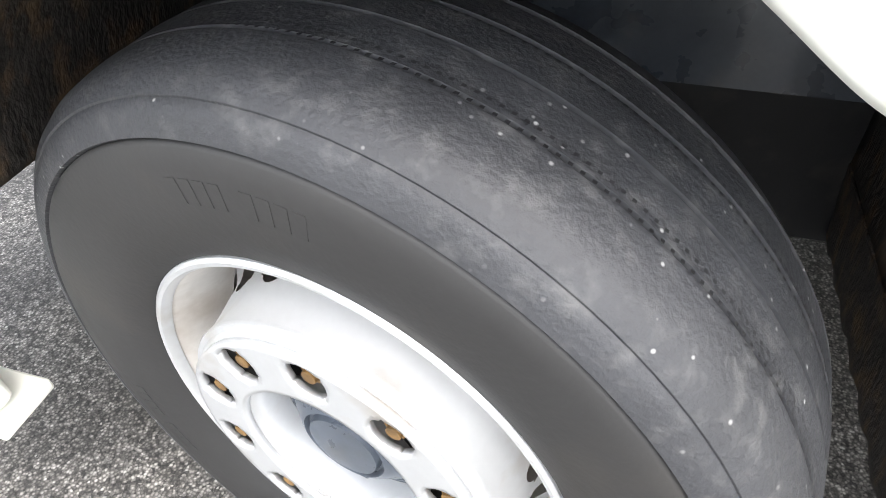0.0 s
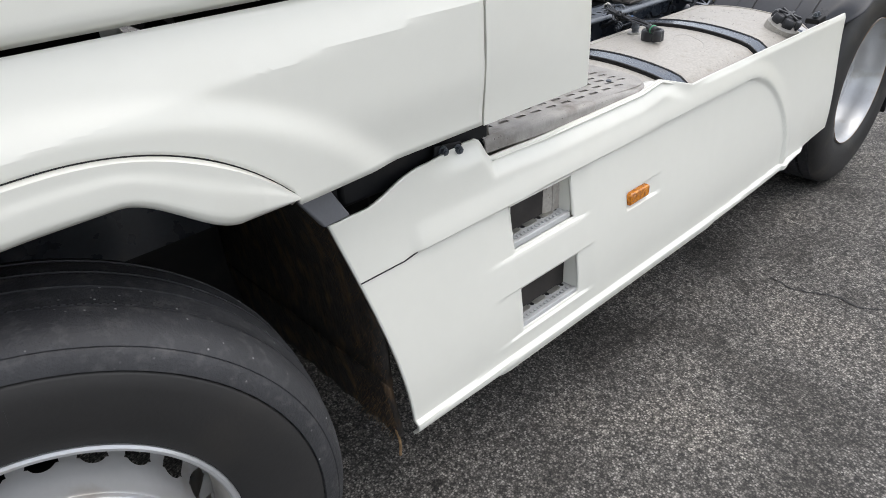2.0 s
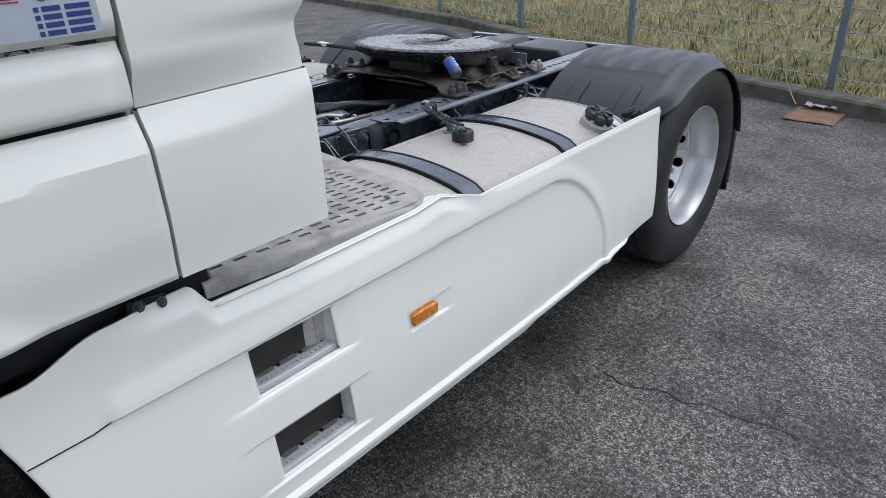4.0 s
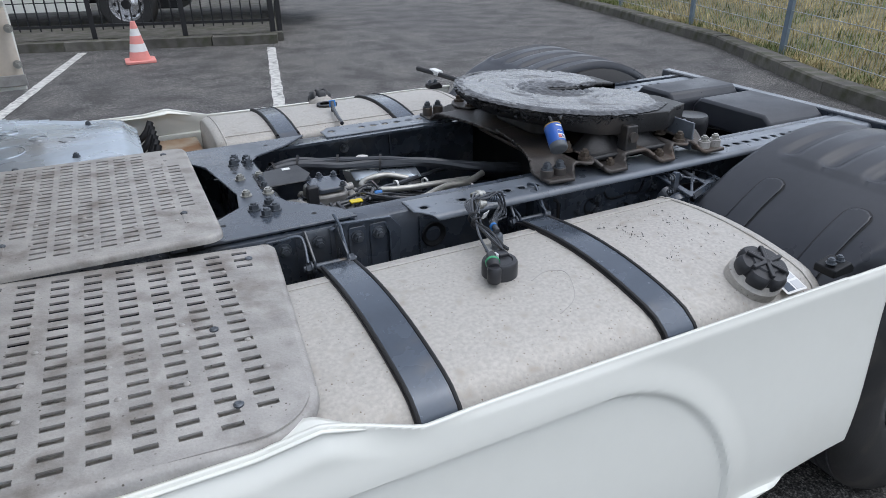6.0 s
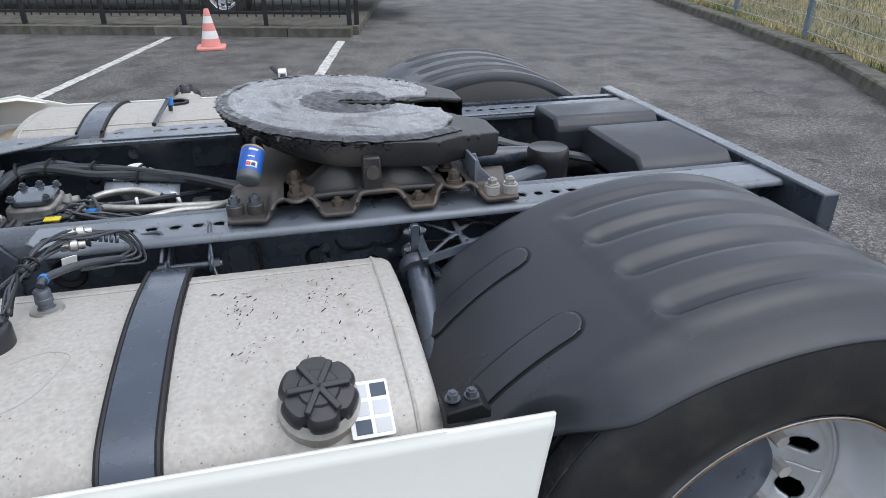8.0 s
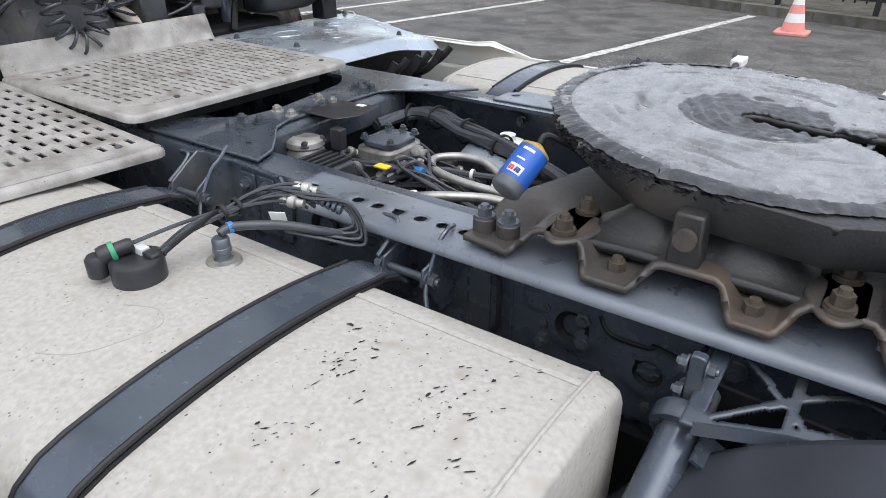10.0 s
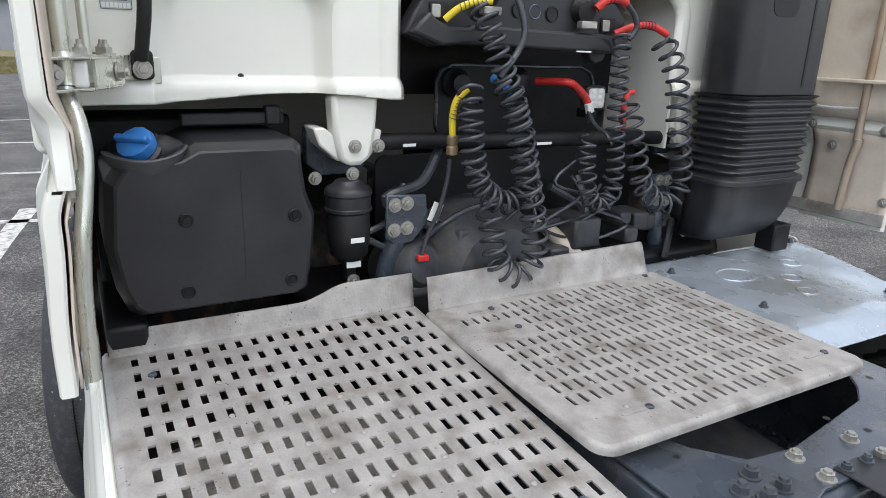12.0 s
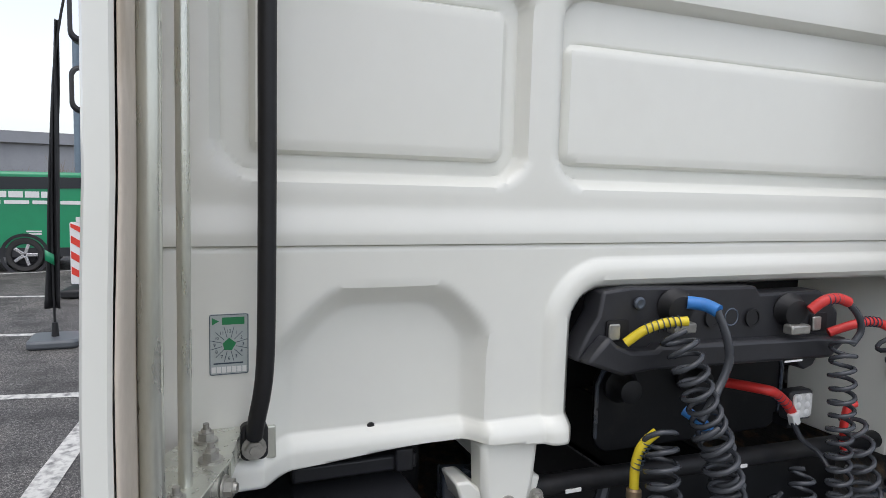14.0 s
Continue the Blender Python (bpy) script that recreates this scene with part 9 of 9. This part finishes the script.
def ground_crack():
    path = [(2.53, -1.33), (2.50, -1.43), (2.52, -1.50), (2.56, -1.58), (2.54, -1.66), (2.585, -1.74), (2.58, -1.84), (2.61, -1.95), (2.60, -2.05)]
    bm = bmesh.new()
    rng = random.Random(4)
    P = smooth_path([(x, y, 0.003) for x, y in path], 5)
    vs = []
    for i, p in enumerate(P):
        w = 0.0035 * (0.4 + rng.random())
        j = rng.uniform(-0.006, 0.006)
        vs.append((bm.verts.new((p.x - w + j, p.y, p.z)), bm.verts.new((p.x + w + j, p.y, p.z))))
    for a, b in zip(vs, vs[1:]):
        bm.faces.new((a[0], a[1], b[1], b[0]))
    tagged(part("asphalt_crack", bm, BLACK, smooth=0), "thin dark crack in the asphalt", "crack", kind="structure")


ground_crack()

# gate side: low kerb wall with railings and a white lorry behind
GK = [(-8.0, 12.6, 0), (0.135, 9.95, 0), (3.1, 8.98, 0), (4.02, 8.72, 0)]
GK2 = [(4.10, 8.70, 0), (5.2, 13.5, 0), (6.6, 20.0, 0)]
kerb_row("kerb_gate_side", "low mossy concrete kerb under the railings", list(reversed(GK)), 0.25, 0.13, 1.0, KERB, 1)
kerb_row("kerb_gate_end", "low concrete kerb running back beside the lane", GK2, 0.25, 0.13, 1.0, KERB, 1)


def gravel_yard():
    bm = bmesh.new()
    vs = [bm.verts.new(p) for p in ((-8, 12.7, 0.115), (0.2, 10.05, 0.115), (4.0, 8.85, 0.115), (5.1, 13.5, 0.115), (6.5, 20, 0.115), (-8, 24, 0.115))]
    bm.faces.new(vs)
    tagged(part("gravel_strip", bm, KERB, smooth=0), "grey gravel strip behind the kerb", "gravel", kind="structure")


gravel_yard()


def railings():
    r = thing("railing", "black steel railing on the low kerb", "railing")
    a0, b0 = Vector((-8.0, 12.75, 0)), Vector((3.98, 8.86, 0))
    d = b0 - a0
    for z in (0.30, 1.35):
        bm = bmesh.new()
        m = Matrix.Translation((a0.x, a0.y, 0)) @ Matrix.Rotation(math.atan2(d.y, d.x), 4, "Z")
        bm_box(bm, (0, -0.02, z - 0.02), (d.length, 0.02, z + 0.02), m)
        part("rail", bm, BLACK, r)
    bar = finish(bm_cyl(bmesh.new(), (0, 0, 0.24), (0, 0, 1.45), 0.011, n=8), "bar", BLACK, 40)
    post = finish(box((-0.035, -0.035, 0), (0.035, 0.035, 1.5)), "post", BLACK, 30)
    n = int(d.length / 0.145)
    for k in range(n + 1):
        p = a0 + d * k / n
        if (n - k) % 9 == 0:
            piece("post", post, r, Matrix.Translation(p))
        else:
            piece("bar", bar, r, Matrix.Translation(p))
    e = b0 + Vector((0.12, 0.05, 0))
    piece("post", post, r, Matrix.Translation(e))


railings()


def far_lorry():
    t = thing("parked_lorry", "white parked lorry with polished wheels behind the railing", "truck", (0.5, 11.5, 0))
    rot = Matrix.Translation((2.08, 11.0, 0)) @ Matrix.Rotation(math.atan2(-3.9, 12.0), 4, "Z")
    body = part("body", box((-9.0, 0.02, 0.80), (-0.62, 2.4, 3.0), rot), WHITE, t, "white slatted body side", bevel=0.02)
    for k in range(14):
        part("body_slat", box((-6.9, -0.01, 0.36 + 0.15 * k), (-0.62, 0.02, 0.36 + 0.15 * k + 0.135), rot), WHITE, t, bevel=0.006)
    part("side_lamp", box((-1.95, -0.03, 0.72), (-1.86, -0.01, 0.77), rot), AMBER, t, bevel=0.006)
    part("chassis", box((-9.0, 0.3, 0.45), (3.2, 2.1, 0.85), rot), DARK, t, bevel=0.02)
    part("cab", box((0.9, 0.05, 0.7), (2.9, 2.4, 2.9), rot), WHITE, t, bevel=0.08)
    for xx in (0.0, -7.55):
        c = rot @ Vector((xx, 0.0, 0.46))
        d = rot.to_3x3() @ Vector((0, -1, 0))
        w = part("wheel", lathe([(0.27, 0.12), (0.33, 0.15), (0.42, 0.14), (0.455, 0.10), (0.46, 0), (0.455, -0.1), (0.42, -0.14)], c, d, 48), TYRE, t, "black tyre with a polished alloy wheel")
        part("wheel_rim", lathe([(0.28, 0.12), (0.275, 0.135), (0.262, 0.12), (0.235, 0.06), (0.21, 0.055), (0.13, 0.10), (0.10, 0.14), (0.0, 0.14)], c, d, 48), CHROME, w)
        for k in range(10):
            a = 2 * math.pi * k / 10
            m = frame_at(c, d)
            p = m @ Vector((0.195 * math.cos(a), 0.195 * math.sin(a), 0.062))
            part("rim_hole", bm_cyl(bmesh.new(), p, p + d * 0.006, 0.032, n=14), BLACK, w)
        part("wheel_hub", bm_cyl(bmesh.new(), c + d * 0.1, c + d * 0.16, 0.075, n=20), BLACK, w)
    part("step_box", box((0.42, 0.1, 0.35), (0.85, 0.9, 0.95), rot), DARK, t, bevel=0.02)


far_lorry()


def traffic_cone():
    c = thing("traffic_cone", "faded red and white traffic cone on the asphalt", "cone", (1.975, 7.98, 0))
    p = (1.975, 7.98, 0)
    part("base", prism(rounded(1.975 - 0.19, 1.975 + 0.19, 7.98 - 0.19, 7.98 + 0.19, 0.04), "z", 0.0, 0.035), CONE_O, c, bevel=0.008).rotation_euler = (0, 0, 0)
    bands = [(0.035, 0.14, CONE_O), (0.14, 0.24, CONE_W), (0.24, 0.34, CONE_O), (0.34, 0.43, CONE_W), (0.43, 0.52, CONE_O)]
    for z0, z1, mt in bands:
        rr = lambda z: 0.135 - 0.105 * (z - 0.035) / 0.485
        part("cone_band", lathe([(rr(z0), z0), (rr(z1), z1)] + ([(0.0, z1)] if z1 > 0.5 else []), p, (0, 0, 1), 32), mt, c)


traffic_cone()


# ---- seen past the cab's rear corner: bay lines, van, beacon board, flag ----
def cross_line(p, q, w=0.12):
    a, b = Vector((*p, 0.005)), Vector((*q, 0.005))
    d = (b - a).normalized()
    n = Vector((-d.y, d.x, 0)) * w / 2
    bm = bmesh.new()
    k = max(4, int((b - a).length / 0.3))
    lo, hi = [], []
    rng = random.Random(int(p[0] * 10) + 400)
    for i in range(k + 1):
        c = a.lerp(b, i / k)
        lo.append(bm.verts.new(c - n * rng.uniform(0.9, 1.1))), hi.append(bm.verts.new(c + n * rng.uniform(0.9, 1.1)))
    for i in range(k):
        bm.faces.new((lo[i], hi[i], hi[i + 1], lo[i + 1]))
    tagged(part("parking_line", bm, LINE, smooth=0), "worn white painted parking bay line on asphalt", "road marking", "parking bay lines", "structure")


for p, q in (((-12.75, -3.95), (-14.1, 2.5)), ((-9.95, -3.65), (-9.3, 1.5)), ((-7.1, -3.05), (-6.6, 0.9)), ((-4.55, -2.52), (-4.0, 0.5))):
    far = (p[0] - (q[0] - p[0]) * 1.2, p[1] - (q[1] - p[1]) * 1.2)
    cross_line(far, q)
cross_line((-4.9, -1.62), (-0.6, -2.15), 0.16)


def van():
    v = thing("van", "green and dark panel van with alloy wheels", "van", (-13.6, -4.3, 0))
    rot = Matrix.Translation((-14.8, -3.82, 0)) @ Matrix.Rotation(radians(-91.5), 4, "Z")
    prof = [(-1.2, 0.35), (3.9, 0.35), (3.95, 0.75), (3.85, 1.05), (3.0, 1.22), (2.25, 1.85), (1.9, 1.95), (-1.15, 1.97), (-1.25, 1.7), (-1.27, 0.6)]
    body = part("body", prism(prof, "y", 0, 1.9), GREEN, v, "glossy green bodywork", bevel=0.06)
    body.matrix_basis = rot
    for s_, yy in (("a", -0.012), ("b", 1.902)):
        w = part("window_band", prism([(-1.1, 1.66), (2.35, 1.55), (2.0, 1.84), (-1.1, 1.87)], "y", yy, yy + 0.012), GLASS, v)
        w.matrix_basis = rot
    part("sill", prism(rounded(-1.25, 3.9, 0.30, 0.48, 0.03), "y", -0.015, 1.915), PLASTIC, v).matrix_basis = rot
    rear = part("rear_window", box((-1.285, 0.2, 1.35), (-1.262, 1.7, 1.82)), GLASS, v, bevel=0.01)
    rear.matrix_basis = rot
    for xx in (0.0, 3.0):
        for yy, dd in ((-0.02, -1), (1.92, 1)):
            c, d = rot @ Vector((xx, yy, 0.34)), rot.to_3x3() @ Vector((0, dd, 0))
            w = part("wheel", lathe([(0.22, -0.04), (0.24, 0.01), (0.31, 0.015), (0.335, -0.02), (0.34, -0.1), (0.33, -0.2)], c, d, 40), TYRE, v)
            part("wheel_rim", lathe([(0.235, 0.008), (0.225, 0.012), (0.215, -0.02), (0.20, -0.06), (0.0, -0.06)], c, d, 40), DARK, w)
            m = frame_at(c, d)
            for k in range(5):
                part("spoke", box((0.02, -0.030, -0.03), (0.225, 0.030, 0.005), m @ pose(0, 0, 0, 0, 0, 72 * k)), CHROME, w, bevel=0.008)
            a = part("wheel_arch", lathe([(0.36, 0.004), (0.42, 0.006), (0.42, -0.02)], c, d, 40), PLASTIC, w)
    for z, x0, x1, hh in ((1.52, -0.55, 0.55, 0.12), (1.37, -1.05, 0.85, 0.07), (0.80, -1.05, -0.75, 0.03), (0.80, -0.30, 0.0, 0.03), (0.75, -1.05, -0.8, 0.03), (0.75, -0.30, -0.05, 0.03)):
        for yy in (-0.016, 1.912):
            n = 4 if hh > 0.04 else 1
            for k in range(n):
                w_ = (x1 - x0) / n
                part("sign_bar", box((x0 + k * w_, yy, z - hh / 2), (x0 + (k + 0.88) * w_, yy + 0.004, z + hh / 2)), LABEL, v).matrix_basis = rot
    part("emblem", prism([(-1.12, 1.17), (-0.98, 1.22), (-1.12, 1.27)], "y", 1.912, 1.916), LABEL, v).matrix_basis = rot @ Matrix.Translation((1.75, 0, 0.30))


van()


def beacon_board():
    b = thing("beacon_board", "red and white striped beacon board on a rubber foot", "sign", (-10.0, -2.6, 0))
    m = Matrix.Translation((-9.9, -2.565, 0.02)) @ Matrix.Rotation(radians(-8), 4, "Z")
    part("foot", prism(rounded(-0.4, 0.4, -0.2, 0.2, 0.06), "z", 0, 0.11), BLACK, b, bevel=0.02).matrix_basis = m
    part("board", prism(rounded(-0.13, 0.13, 0.16, 1.16, 0.03), "x", -0.02, 0.02), LABEL, b, bevel=0.006).matrix_basis = m
    for k in range(4):
        z = 0.20 + 0.25 * k
        part("stripe", prism([(-0.115, z + 0.13), (0.115, z - 0.02 if k else z), (0.115, z + 0.10), (-0.115, min(z + 0.25, 1.14))], "x", 0.02, 0.0245), REDR, b).matrix_basis = m
    part("lamp_stub", cyl((0, 0, 1.16), (0, 0, 1.24), 0.04, n=14), LABEL, b).matrix_basis = m


REDR = mat("red_reflective", (0.75, 0.05, 0.03), 0.4, var=0.05, scale=20)
beacon_board()


def flag():
    f = thing("beach_flag", "furled black banner flag on a pole with a grey base", "flag", (-6.4, -2.35, 0))
    c = Vector((-6.47, -2.41, 0))
    part("base", prism(rounded(c.x - 0.26, c.x + 0.26, c.y - 0.26, c.y + 0.26, 0.08), "z", 0.0, 0.10), PLASTICG, f, "grey plastic water base", bevel=0.03)
    part("pole", tube([c + Vector((0, 0, 0.1)), c + Vector((0, 0, 1.5)), c + Vector((0.02, 0.08, 3.2)), c + Vector((0.05, 0.3, 4.4))], 0.014, 8), BLACK, f)
    part("pole_socket", bm_cyl(bmesh.new(), c + Vector((0, 0, 0.1)), c + Vector((0, 0, 0.26)), 0.04, 0.03, 14), BLACK, f)
    def cloth(u, v):
        z = 0.42 + v * 3.2
        w = 0.15 * (1 - 0.75 * v ** 0.8)
        return Vector((c.x + 0.02 * v + 0.03 * math.sin(8 * u + 5 * v), c.y - w * (1 - u) * 1.1 + 0.06 + 0.06 * v, z))
    part("banner", sheet(lines(0, 1, 0.1), lines(0, 1, 0.04), cloth), BLACK, f, "folded black banner cloth", solid=0.012)
    part("banner_mark", sheet(lines(0, 1, 0.5), lines(0, 1, 0.5), lambda u, v: Vector((c.x + 0.06, c.y - 0.07 + 0.09 * u, 0.98 + 0.12 * v - 0.06 * u))), GREEN, f, solid=0.004)


flag()


def lamp_pole():
    p = thing("lamp_pole", "tall grey steel lamp pole", "street lamp", (-16.5, -4.0, 0))
    part("pole", lathe([(0.11, 0), (0.10, 1.5), (0.07, 8.0), (0.0, 8.0)], (-17.0, -3.395, 0), (0, 0, 1), 16), FENCE, p)
    part("lamp_head", box((-17.6, -3.85, 7.95), (-16.9, -3.6, 8.05)), FENCE, p, bevel=0.02)


lamp_pole()


def far_scene():
    # a long low shed and bare shrubs on the horizon side
    h = thing("far_shed", "long grey industrial shed far behind the yard", "building", (-60, -20, 0))
    rot = Matrix.Translation((-58, -14, 0)) @ Matrix.Rotation(radians(12), 4, "Z")
    part("wall", box((-9, -60, 0), (0, 60, 4.2), rot), SHED, h)
    part("roof", prism([(-9.5, 4.2), (0.5, 4.2), (0.3, 5.1), (-9.3, 5.1)], "y", -60, 60), ROOFG, h).matrix_basis = rot
    for k in range(24):
        part("wall_panel", box((0.0, -59 + 5 * k, 0.5), (0.06, -54.3 + 5 * k, 4.1), rot), SHED, h)
    rng = random.Random(9)
    verts, faces, bv, bf = [], [], [], []
    for k in range(90):
        x, y = rng.uniform(-46, -34), rng.uniform(-45, 45)
        hh = rng.uniform(1.6, 3.6)
        for j in range(46):
            a, r0, z0 = rng.uniform(0, 6.28), rng.uniform(0.1, 1.0), rng.uniform(0, hh * 0.6)
            L, w = rng.uniform(0.5, 1.5), rng.uniform(0.010, 0.03)
            i = len(verts)
            bx, by = x + r0 * math.cos(a) * 0.5, y + r0 * math.sin(a)
            tx, ty, tz = bx + rng.uniform(-0.4, 0.4), by + rng.uniform(-0.6, 0.6), z0 + L
            verts += [(bx, by - w, z0), (bx, by + w, z0), (tx, ty, min(tz, hh))]
            faces.append((i, i + 1, i + 2))
    me = bpy.data.meshes.new("bare_shrubs")
    me.from_pydata(verts, [], faces)
    me.materials.append(TWIG)
    tagged(new("bare_shrubs", me), "bare brown winter shrubs in front of the shed", "shrubs", kind="stuff")
    bm = box((-48, -60, 0), (-33, 60, 0.7))
    tagged(part("scrub_bank", bm, GRASS_SOIL), "brown scrub bank at the yard's far edge", "bank", kind="structure")


SHED = mat("shed_cladding", (0.30, 0.31, 0.33), 0.6, var=0.08, scale=0.5)
ROOFG = mat("shed_roof", (0.22, 0.23, 0.25), 0.6, var=0.08, scale=0.5)
TWIG = mat("twigs", (0.26, 0.19, 0.12), 0.8, var=0.3, scale=0.7)
far_scene()
